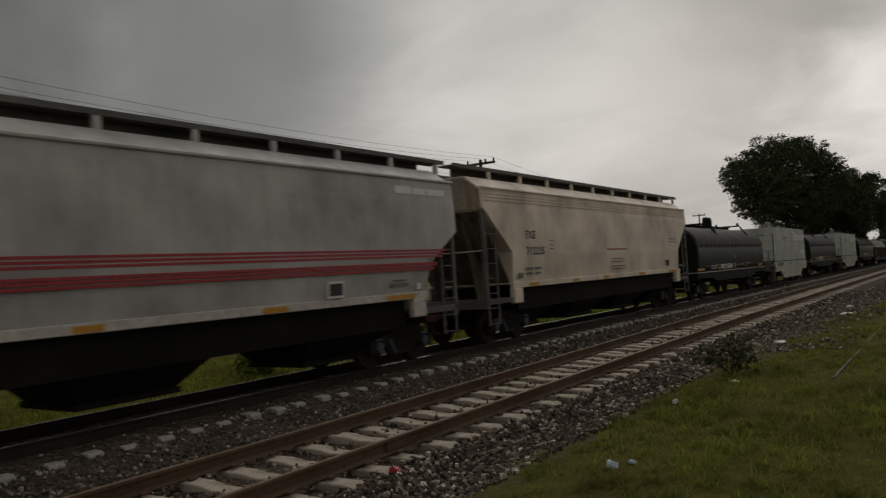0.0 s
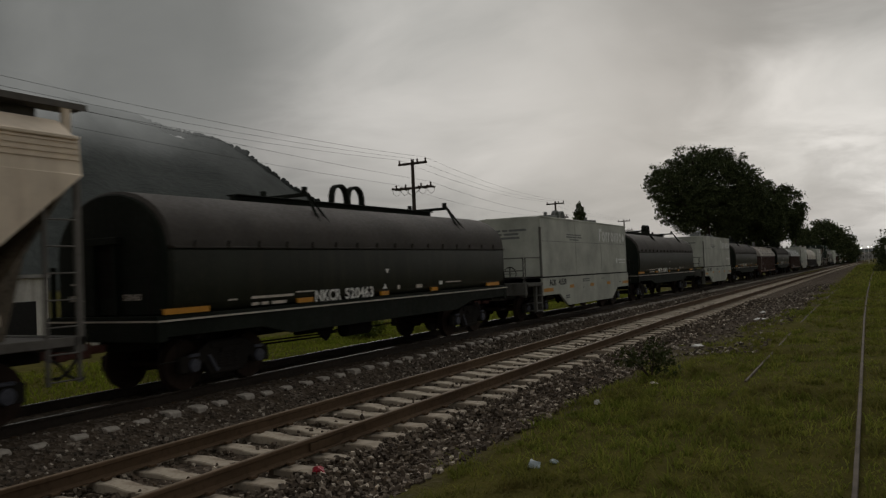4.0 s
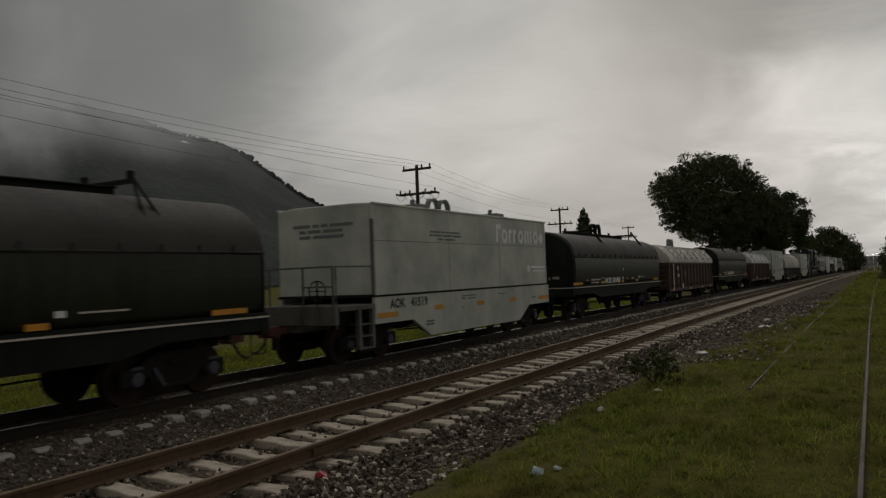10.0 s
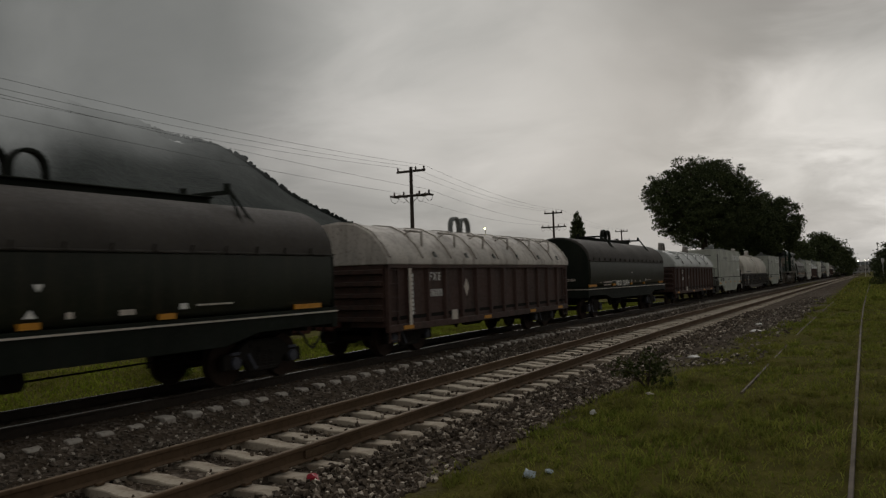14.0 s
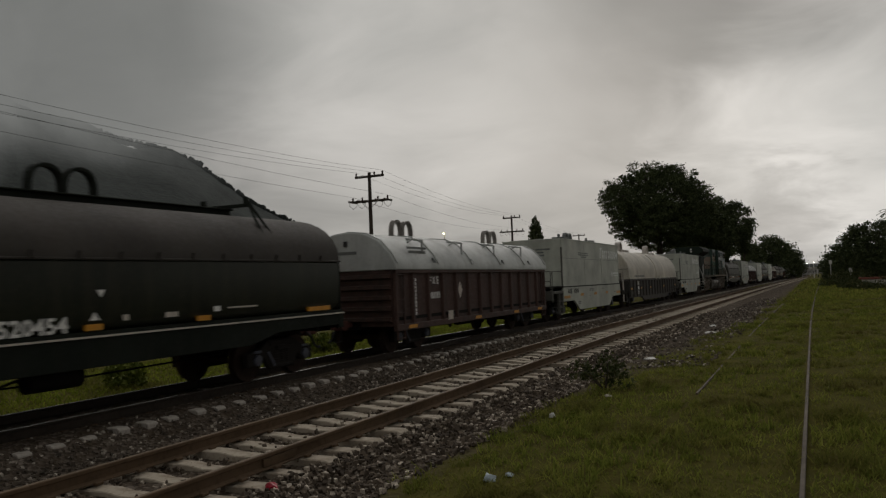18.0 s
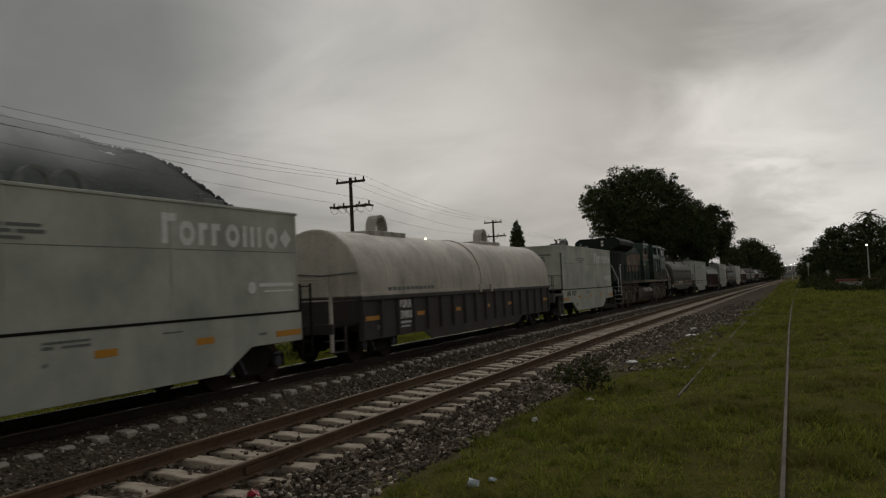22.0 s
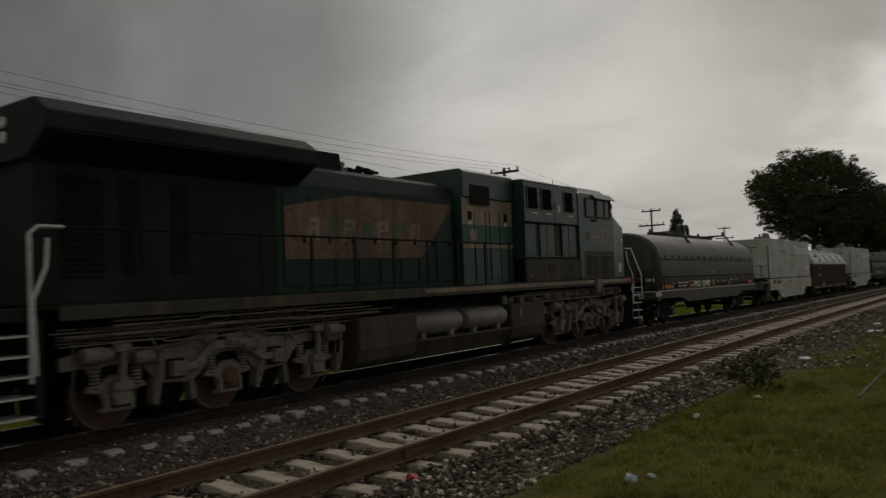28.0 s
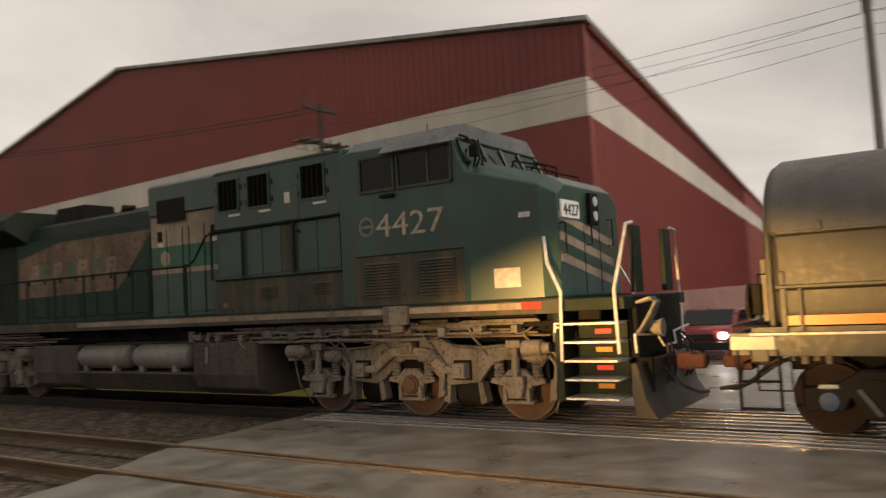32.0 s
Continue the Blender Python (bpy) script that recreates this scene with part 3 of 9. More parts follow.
def build_ground():
    xs = sorted(set(PROFILE_X) | {round(v, 2) for v in np.arange(-16, 8, 0.35)} | {-25, -20, -45, 10, 15, 20, 30, 100, 200, -120, -200, 1500, -1500})
    ys = sorted({-4000, -1200, -400, -150, -80, -50, -35, -25} | {round(v, 2) for v in np.arange(-20, 40, 0.6)} | {float(v) for v in range(40, 120, 3)} | {130, 145, 160, 180, 200, 240, 300, 400, 600, 1000, 2000, 4500})
    bm = bmesh.new()
    grid = []
    for y in ys:
        row = []
        for x in xs:
            z = ground_z(x, y)
            if abs(x) < 60 and abs(y) < 200:
                z += 0.035 * noise.noise((x * 0.7, y * 0.7, 3.0)) + 0.05 * noise.noise((x * 0.16, y * 0.16, 7.0)) * (1 if x > -4 else 0.3)
            if y < 0.9 and -14.5 < x < 9:      # bed under the road crossing
                z = min(z, -0.28)
            row.append(bm.verts.new((x, y, z)))
        grid.append(row)
    for a, b in zip(grid, grid[1:]):
        for k in range(len(xs) - 1):
            bm.faces.new((a[k], a[k + 1], b[k + 1], b[k]))
    me = bpy.data.meshes.new("ground")
    bm.to_mesh(me)
    bm.free()
    me.polygons.foreach_set("use_smooth", [True] * len(me.polygons))
    me.materials.append(ground_material())
    tagged(new("ground", me), "grass and dark gravel beside the tracks", "ground", kind="structure")


build_ground()


# ---------------------------------------------------------------- tracks
M["rail"] = paint("rusty_rail", (0.108, 0.072, 0.044), 0.85, (0.040, 0.028, 0.020), 0.6, 0.1, spec=0.12)
M["rail_dark"] = paint("dark_brown_rail", (0.032, 0.024, 0.018), 0.7, (0.016, 0.013, 0.010), 0.5, 0.1, spec=0.2)
M["railtop"] = plain("rail_head", (0.17, 0.122, 0.078), 0.65, 0.0, 0.35, 4, spec=0.3)
M["railshine"] = plain("polished_rail_head", (0.50, 0.48, 0.46), 0.22, 0.95, 0.2, 3)
M["sleeper"] = paint("pale_concrete_sleeper", (0.44, 0.385, 0.31), 0.9, (0.15, 0.11, 0.075), 0.9, 0.7, spec=0.1, relief=0.4)
M["sleeper_dark"] = paint("soiled_concrete_sleeper", (0.42, 0.385, 0.34), 0.85, (0.12, 0.098, 0.08), 0.6, 0.2, relief=0.4)


def rail_section(h):
    return [(-0.066, -h), (0.066, -h), (0.066, -h + 0.012), (0.012, -h + 0.035), (0.010, -0.05), (0.034, -0.038), (0.034, -0.006), (0.026, -0.001), (-0.026, -0.001), (-0.034, -0.006), (-0.034, -0.038), (-0.010, -0.05), (-0.012, -h + 0.035), (-0.066, -h + 0.012)]


def sweep_line(section, x, z, y0, y1, skew=0.0):
    """A section (x, z) drawn along the line from y0 to y1."""
    s = Shape()
    stations = [y0] + [y for y in (-20, 0, 12, 25, 35, 45, 55, 65, 75, 90, 105, 120, 140, 160, 185, 210, 240, 280, 330, 380, 420) if y0 < y < y1] + [y1]
    rings = [[s.bm.verts.new((x + a + bend(y) + skew * (y - 6), y, z + b - drop(y))) for a, b in section] for y in stations]
    n = len(section)
    for p, q in zip(rings, rings[1:]):
        for k in range(n):
            s.bm.faces.new((p[k], q[k], q[(k + 1) % n], p[(k + 1) % n]))
    s.bm.faces.new(rings[0])
    s.bm.faces.new(rings[-1][::-1])
    return s


def sleeper_mesh(half, mat):
    s = Shape()
    # two thick ends and a slimmer waist
    prof = [(-half, -0.24), (-half, -0.03), (-half + 0.06, 0.0), (-0.42, 0.0), (-0.2, -0.03), (0.2, -0.03), (0.42, 0.0), (half - 0.06, 0.0), (half, -0.03), (half, -0.24)]
    s.prism(prof, "y", -0.125, 0.125)
    me = s.mesh("sleeper", 0.012)
    me.materials.append(mat)
    return me


def build_track(name, x, z, y0, y1, head, smat, rail_h, sl_top, half, label, first, near, far):
    t = thing(name, label, "railway track", kind="structure")
    for sx in (-1, 1):
        xx = x + sx * GAUGE / 2
        r = part("rail", sweep_line(rail_section(rail_h), xx, z, y0, y1), M["rail"] if head is M["railtop"] else M["rail_dark"], t)
        part("rail_head", sweep_line([(-0.024, -0.004), (0.024, -0.004), (0.024, 0.003), (-0.024, 0.003)], xx, z, y0, y1), head, r)
    if smat is None:
        return t
    me = sleeper_mesh(half, smat)
    clip = Shape()
    for sx in (-1, 1):
        for dx in (-0.11, 0.11):
            clip.box(sx * GAUGE / 2 + dx - 0.03, sx * GAUGE / 2 + dx + 0.03, -0.05, 0.05, 0.0, 0.035)
    cm = clip.mesh("rail_clip", 0.008)
    cm.materials.append(M["rail"])
    rng = random.Random(int(abs(x) * 10))
    for k in range(near):
        y = first + 0.6 * k
        ob = part("sleeper", me, smat, t, at=pose(x + bend(y) + rng.uniform(-0.025, 0.025), y + rng.uniform(-0.02, 0.02), sl_top - drop(y) + rng.uniform(-0.03, 0.006) * (1.0 if half < 1.4 else 0.35), rng.uniform(-1.6, 1.6), rng.uniform(-0.8, 0.8), rng.uniform(-2.2, 2.2)))
        if k < 45:
            part("rail_clip", cm, M["rail"], t, at=pose(x + bend(y), y, sl_top - drop(y)))
    s = Shape()
    for k in range(near, far):
        y = first + 0.6 * k
        s.box(x + bend(y) - half, x + bend(y) + half, y - 0.125, y + 0.125, sl_top - drop(y) - 0.2, sl_top - drop(y))
    rest = part("far_sleeper", s, smat, t)
    tagged(rest, kind="stuff")
    return t


RAIL_END = 620
build_track("track_middle", XN, 0.0, -60, RAIL_END, M["railtop"], M["sleeper"], 0.172, -0.178, 1.22, "rusty rails on pale concrete sleepers in gravel", 1.35, 200, 480)
build_track("track_train", XC, ZC, -120, RAIL_END, M["railshine"], M["sleeper_dark"], 0.20, ZC - 0.205, 1.55, "worn rails under the train on soiled concrete sleepers", 1.0, 160, 420)
old = thing("track_old", "two rusty rails sunk in the grass", "railway track", kind="structure")
for xx, zz, w, y0 in ((XR - GAUGE / 2, 0.085, 0.5, 12.2), (XR + GAUGE / 2, 0.135, 0.6, 3.0)):
    part("rail", sweep_line([(a * w, b) for a, b in rail_section(0.12)], xx - 0.02, zz, y0, RAIL_END, 0.0022), M["railold"], old)
# fishplate joint and bolts on the middle track
part("fishplate", Shape().box(XN + GAUGE / 2 + 0.012, XN + GAUGE / 2 + 0.045, 7.2, 7.8, -0.14, -0.05), M["rail"], bpy.data.objects["track_middle"])


def stones(name, label, spots, mat):
    """Loose crushed stone: one mesh of many small blocks; spots are x, y, z, size."""
    rng = np.random.default_rng(5)
    base = np.array([(-1, -1, -1), (1, -1, -1), (1, 1, -1), (-1, 1, -1), (-1, -1, 1), (1, -1, 1), (1, 1, 1), (-1, 1, 1)], float) * 0.5
    faces = np.array([(0, 3, 2, 1), (4, 5, 6, 7), (0, 1, 5, 4), (1, 2, 6, 5), (2, 3, 7, 6), (3, 0, 4, 7)])
    n = len(spots)
    v = np.repeat(base[None], n, 0) * rng.uniform(0.55, 1.0, (n, 8, 3)) * rng.uniform(0.7, 1.3, (n, 1, 3))
    a, b = rng.uniform(0, math.tau, n), rng.uniform(-0.9, 0.9, n)
    ca, sa, cb, sb = np.cos(a)[:, None], np.sin(a)[:, None], np.cos(b)[:, None], np.sin(b)[:, None]
    x, y, z = v[..., 0], v[..., 1], v[..., 2]
    y, z = y * cb - z * sb, y * sb + z * cb
    x, y = x * ca - y * sa, x * sa + y * ca
    v = np.stack([x, y, z], -1) * spots[:, None, 3:4] + spots[:, None, :3]
    me = bpy.data.meshes.new(name)
    f = (faces[None] + 8 * np.arange(n)[:, None, None]).reshape(-1, 4)
    me.from_pydata(v.reshape(-1, 3).tolist(), [], f.tolist())
    me.materials.append(mat)
    return tagged(new(name, me), label, "gravel", kind="stuff")


def stone_material(name, dark, mid, pale):
    m, nt, p = material(name)
    g = nt.nodes.new("ShaderNodeNewGeometry")
    fine = texture(nt, 60, 3)
    col = ramp(nt, g.outputs["Random Per Island"], (0.0, dark), (0.80, mid), (0.965, pale), (1.0, tuple(min(1, c * 1.4) for c in pale)))
    nt.links.new(blend(nt, blend(nt, 0.5, 0.0, ramp(nt, fine, (0.4, 0.0), (0.7, 1.0))), col, dark), p.inputs["Base Color"])
    p.inputs["Roughness"].default_value = 0.85
    p.inputs["Specular IOR Level"].default_value = 0.12
    return m


def scatter():
    rng = np.random.default_rng(11)
    def field(n, x0, x1, y0, y1, size, power=1.6, lift=0.0):
        x = rng.uniform(x0, x1, n)
        y = y0 + (y1 - y0) * rng.uniform(0, 1, n) ** power
        s = rng.uniform(0.6, 1.35, n) * size
        z = ground_at(x, y) + lift + s * rng.uniform(-0.1, 0.3, n)
        return np.stack([x, y, z, s], 1)
    near = [field(2200, -5.55, -5.05, 3.5, 24, 0.05, lift=0.035), field(500, -7.35, -5.75, 3.5, 24, 0.045, lift=0.05), field(5200, -5.25, -3.75, 3.5, 20, 0.055), field(3000, -5.3, -4.0, 14, 45, 0.075), field(4600, -7.35, -5.75, 3.5, 20, 0.05, lift=-0.015), field(2000, -7.3, -5.8, 14, 40, 0.07), field(2500, -8.4, -7.25, 3.5, 22, 0.055)]
    M["stone"] = stone_material("crushed_stone", (0.044, 0.034, 0.026), (0.185, 0.148, 0.112), (0.60, 0.53, 0.44))
    M["stone_dark"] = stone_material("dark_crushed_stone", (0.050, 0.042, 0.034), (0.20, 0.165, 0.132), (0.52, 0.47, 0.40))
    stones("track_gravel", "mixed grey and pale crushed stone between sleepers", np.concatenate(near), M["stone"])
    dark = [field(6500, -10.6, -8.2, 3.5, 26, 0.05), field(2500, -10.6, -8.2, 16, 60, 0.08), field(2200, -4.2, -1.9, 16, 60, 0.06), field(500, -11.1, -10.4, 3.5, 30, 0.035)]
    stones("dark_gravel", "dark wet-looking gravel between the tracks", np.concatenate(dark), M["stone_dark"])


scatter()


def grass_material(name, lo, mid, hi):
    m, nt, p = material(name)
    g = nt.nodes.new("ShaderNodeNewGeometry")
    col = ramp(nt, g.outputs["Random Per Island"], (0.0, lo), (0.6, mid), (0.93, hi), (1.0, (0.20, 0.15, 0.06)))
    patch = ramp(nt, texture(nt, 0.55, 4), (0.35, 0.0), (0.68, 0.6))
    col = blend(nt, patch, col, hi)
    col = blend(nt, ramp(nt, texture(nt, 1.9, 5), (0.42, 0.0), (0.70, 0.55)), col, lo)
    col = blend(nt, ramp(nt, texture(nt, 0.6, 6), (0.46, 0.0), (0.68, 0.8)), col, (0.105, 0.080, 0.034))
    out = [n for n in nt.nodes if n.type == "OUTPUT_MATERIAL"][0]
    nt.nodes.remove(p)
    di, tl, mx = nt.nodes.new("ShaderNodeBsdfDiffuse"), nt.nodes.new("ShaderNodeBsdfTranslucent"), nt.nodes.new("ShaderNodeMixShader")
    nt.links.new(col, di.inputs["Color"]); nt.links.new(col, tl.inputs["Color"])
    mx.inputs[0].default_value = 0.42
    nt.links.new(di.outputs[0], mx.inputs[1]); nt.links.new(tl.outputs[0], mx.inputs[2]); nt.links.new(mx.outputs[0], out.inputs[0])
    return m


def blades(name, label, x, y, z, height, mat, seed=3, lean=0.6, width=0.010):
    """Grass: two-triangle blades, bent over, in one mesh."""
    rng = np.random.default_rng(seed)
    n = len(x)
    a = rng.uniform(0, math.tau, n)
    h = height * rng.uniform(0.4, 1.25, n)
    l = h * lean * rng.uniform(0.2, 1.3, n)
    w = width * (1 + np.hypot(x, y) * 0.05) * rng.uniform(0.7, 1.4, n)
    dx, dy = np.cos(a), np.sin(a)
    base = np.stack([x, y, z - 0.01], 1)
    side = np.stack([-dy, dx, 0 * dx], 1) * w[:, None]
    mid = base + np.stack([dx * l * 0.35, dy * l * 0.35, h * 0.62], 1)
    tip = base + np.stack([dx * l, dy * l, h], 1)
    v = np.stack([base - side, base + side, mid + side * 0.7, mid - side * 0.7, tip], 1).reshape(-1, 3)
    k = 5 * np.arange(n)[:, None]
    f4 = (k + np.array([[0, 1, 2, 3]])).tolist()
    f3 = (k + np.array([[3, 2, 4]])).tolist()
    me = bpy.data.meshes.new(name)
    me.from_pydata(v.tolist(), [], f4 + f3)
    me.materials.append(mat)
    return tagged(new(name, me), label, "grass", kind="stuff")


def grass():
    rng = np.random.default_rng(21)
    M["grass"] = grass_material("meadow_grass", (0.088, 0.122, 0.022), (0.205, 0.246, 0.042), (0.325, 0.325, 0.078))
    M["grass_far"] = grass_material("wet_verge_grass", (0.10, 0.14, 0.014), (0.20, 0.25, 0.026), (0.30, 0.33, 0.055))
    def edge_at(yy):
        return np.interp(yy, [12, 30], [-3.95, -1.9]) + 0.45 * np.sin(yy * 1.7) * np.cos(yy * 0.63)
    def clear(xx, yy):
        off = np.array([bend(b) + 0.0022 * (b - 6) - 0.02 for b in yy])
        return (np.abs(xx - off - XR - GAUGE / 2) > 0.06) & ((np.abs(xx - off - XR + GAUGE / 2) > 0.04))
    # short sward
    n = 150000
    y = 3.0 + 62 * rng.uniform(0, 1, n) ** 2.1
    x = rng.uniform(-4.0, 9.0, n)
    keep = (x > edge_at(y) + 0.45 * np.abs(rng.normal(0, 1, n))) & clear(x, y)
    x, y = x[keep], y[keep]
    blades("grass", "short damp grass with dry stalks", x, y, ground_at(x, y), 0.05 + 0 * x, M["grass"], width=0.0045, lean=1.7)
    # tufts that spread from one root
    n, per = 7200, 22
    ty = 3.0 + 50 * rng.uniform(0, 1, n) ** 1.9
    tx = rng.uniform(-4.0, 8.0, n)
    dense = np.array([noise.noise((a * 0.8, b * 0.8, 3.0)) for a, b in zip(tx, ty)])
    keep = (tx > edge_at(ty) + 0.3 * rng.normal(0, 1, n)) & (dense > -0.15 + 0.3 * rng.uniform(-1, 1, n))
    tx, ty, dense = tx[keep], ty[keep], dense[keep]
    grow = np.repeat(0.09 + 0.10 * np.clip(dense, 0, 1), per) * rng.uniform(0.7, 1.2, len(tx) * per)
    x = np.repeat(tx, per) + rng.normal(0, 0.05, len(tx) * per)
    y = np.repeat(ty, per) + rng.normal(0, 0.05, len(tx) * per)
    keep = clear(x, y)
    x, y, grow = x[keep], y[keep], grow[keep]
    blades("grass_tufts", "taller tufts in the damp grass", x, y, ground_at(x, y), grow, M["grass"], seed=5, width=0.005, lean=1.5)
    # sward round the standpoint, up to the road
    n = 26000
    x, y = rng.uniform(-3.6, 8.5, n), rng.uniform(-1.3, 3.1, n)
    keep = y > np.interp(x, [-4.6, -2.0, 4.0, 9.0], [-0.85, -1.45, -2.1, -2.3])
    x, y = x[keep], y[keep]
    blades("near_grass", "short damp grass beside the road", x, y, np.array([min(ground_z(a), -0.28 + (ground_z(a) + 0.28) * max(0.0, min(1.0, (b - 0.4) / 0.6))) for a, b in zip(x, y)]), 0.06 + 0 * x, M["grass"], seed=9, width=0.005, lean=1.6)
    # rough growth farther off
    n = 26000
    y = 50 + 130 * rng.uniform(0, 1, n) ** 1.5
    x = -1.6 + 26 * rng.uniform(0, 1, n) ** 1.2
    keep = clear(x, y) & ~((x > XR - 0.9) & (x < XR + 0.7) & (rng.uniform(0, 1, n) < 0.6))
    x, y = x[keep], y[keep]
    blades("rough_grass", "rough weedy grass far along the line", x, y, ground_at(x, y), 0.22 + 0 * x, M["grass"], seed=6, width=0.012, lean=1.0)
    n = 70000
    x, y = -13.7 - 8 * rng.uniform(0, 1, n) ** 1.4, rng.uniform(-3, 70, n)
    blades("verge_grass", "bright green grass beyond the train", x, y, ground_at(x, y), 0.12 + 0 * x, M["grass_far"], seed=8, width=0.009, lean=1.5)


grass()


# ---------------------------------------------------------------- wagons
# every wagon: local y runs from its leading end to its trailing end, x = 0 on the centre line, z = 0 on the rail head
def half_round(w, z0, zs, zt, n=14):
    """Outline of a hood in (x, z): upright sides to zs, then a round back up to zt."""
    pts = [(-w, z0)] + [(-w * math.cos(math.pi * k / n), zs + (zt - zs) * math.sin(math.pi * k / n) ** 0.96) for k in range(n + 1)] + [(w, z0)]
    return pts


def band_arch(x, y, z, half, tall, wide=0.16, thick=0.06, n=12):
    """An upright lifting arch of flat bar, standing along the wagon."""
    out, inn = [], []
    for k in range(n + 1):
        a = math.pi * k / n
        c, u = -math.cos(a), math.sin(a) ** 0.55
        out.append((y + half * c, z + tall * u))
        inn.append((y + (half - thick) * c, z + (tall - thick) * u))
    return Shape().prism(out + inn[::-1], "x", x - wide / 2, x + wide / 2)


COIL_L = 14.4


def coil_car(number, body_label, dusty=False):
    body, side, hood = (M["coil_dust"], M["coil_dust"], M["hood_dust"]) if dusty else (M["coil"], M["coil_side"], M["coil_hood"])
    c = thing("coil_wagon", body_label, "freight wagon", "wagons of the train")
    L = COIL_L
    part("centre_sill", Shape().box(-0.42, 0.42, 0.3, L - 0.3, 0.78, 1.12), M["under"], c, bevel=0.012)
    for y in (0.0, L - 0.22):
        part("end_sill", Shape().box(-1.48, 1.48, y, y + 0.22, 0.98, 1.36), body, c, bevel=0.012)
    for k in range(9):
        part("cross_bearer", once("cbear", lambda: Shape().box(-1.40, 1.40, -0.05, 0.05, 0.96, 1.2).mesh("bearer", 0.01)), M["under"], c, at=pose(0, 1.0 + k * (L - 2.0) / 8, 0))
    # fish-bellied side sills
    prof = [(0.0, 1.36), (0.0, 1.06), (2.6, 1.04), (3.5, 0.84), (L - 3.5, 0.84), (L - 2.6, 1.04), (L, 1.06), (L, 1.36)]
    for sx in (-1, 1):
        part("side_sill", Shape().prism(prof, "x", sx * 1.38, sx * 1.47), body, c, bevel=0.008)
        part("sill_stripe", Shape().box(sx * 1.47, sx * 1.51, 0.0, L, 1.322, 1.352), M["whitered"], c, "worn white edge stripe along the sill")
    part("floor", Shape().box(-1.46, 1.46, 0.02, L - 0.02, 1.35, 1.42), body, c)
    # trough and hood
    t = Shape()
    t.prism([(-1.40, 1.42), (-1.45, 1.62), (-1.478, 2.0), (-1.475, 2.35), (-1.455, 2.62), (1.455, 2.62), (1.475, 2.35), (1.478, 2.0), (1.45, 1.62), (1.40, 1.42)], "y", 0.34, L - 0.10)
    part("trough", t, side, c, "scuffed glossy dark green side", bevel=0.07, smooth=True)
    part("hood", Shape().prism(half_round(1.46, 2.56, 2.66, 3.68), "y", 0.30, L - 0.05), hood, c, "faded black rounded steel hood", bevel=0.06, smooth=True)
    part("hood_rim", Shape().box(1.46, 1.486, 0.42, L - 0.05, 2.58, 2.62).box(-1.486, -1.46, 0.42, L - 0.05, 2.58, 2.62), hood, c, bevel=0.008)
    for k in range(16):
        y = 0.9 + k * (L - 1.8) / 15
        part("hood_clamp", once(("ccl", dusty), lambda: Shape().prism([(-0.05, 0), (0.05, 0), (0.02, 0.13), (-0.02, 0.13)], "x", 0, 0.05).mesh("clamp", 0.006)), hood, c, at=pose(1.46, y, 2.60))
    bulk = half_round(1.43, 1.42, 2.50, 3.63)
    part("end_bulkhead", Shape().prism(bulk, "y", 0.24, 0.33), body, c, "dark green rounded end wall", bevel=0.03, smooth=True)
    part("trailing_bulkhead", Shape().prism(bulk, "y", L - 0.09, L - 0.02), body, c, bevel=0.02, smooth=True)
    # thin dark plate on the flat wall stands in for a recess's shade
    part("end_recess_plate", Shape().box(-0.30, 0.14, 0.232, 0.24, 1.75, 2.72), M["under"], c, "dark plate drawn for the shaded recess in the end wall")
    for x in (-0.42, 0.16):
        part("end_post", Shape().box(x, x + 0.1, 0.16, 0.24, 1.42, 2.78), body, c, bevel=0.01)
    part("end_cap_plate", Shape().box(-0.5, 0.34, 0.14, 0.24, 2.70, 2.84), body, c, bevel=0.015)
    ye = -0.24 if dusty else 0.0
    part("end_stripe", Shape().box(-1.46, 1.46, ye - 0.006, ye, 1.322, 1.352), M["whitered"], c, "worn white edge stripe")
    # stacking gear on the hood
    part("ridge_beam", Shape().box(-0.07, 0.07, 3.4, L - 2.4, 3.66, 3.80).box(-0.17, 0.17, 3.4, L - 2.4, 3.80, 3.83), body, c, bevel=0.006)
    for y in (5.1, L - 2.5):
        f = Shape()
        for sx in (-1, 1):
            f.tube([(sx * 1.30, y - 0.26, 3.06), (sx * 0.64, y, 3.98), (sx * 1.30, y + 0.14, 3.06)], 0.035, 6)
            f.box(sx * 0.62 - 0.05, sx * 0.62 + 0.05, y - 0.05, y + 0.05, 3.9, 4.06)
        f.box(-0.7, 0.7, y - 0.04, y + 0.04, 3.84, 3.92)
        part("stacking_bracket", f, body, c)
    for y in (7.3, 8.0):
        part("lifting_arch", once(("cla", y, dusty), lambda: band_arch(0, y, 3.78, 0.36, 0.56).mesh("arch")), body, c)
    # markings
    lettering("NKCR", 0.24, M["white"], c, 1.485, 4.24, 1.44, wide=1.0)
    lettering(number, 0.24, M["white"], c, 1.485, 5.34, 1.44, wide=1.16)
    bars([(2.28, 1.60, 1.25, 0.05), (2.28, 1.47, 0.2, 0.06), (2.55, 1.47, 0.2, 0.06), (2.85, 1.47, 0.45, 0.06), (3.62, 1.66, 0.6, 0.03), (1.65, 1.6, 0.22, 0.03), (7.6, 1.56, 0.12, 0.1), (8.55, 1.56, 0.3, 0.09), (10.2, 1.64, 0.9, 0.03)], c, M["whitered"], 1.484)
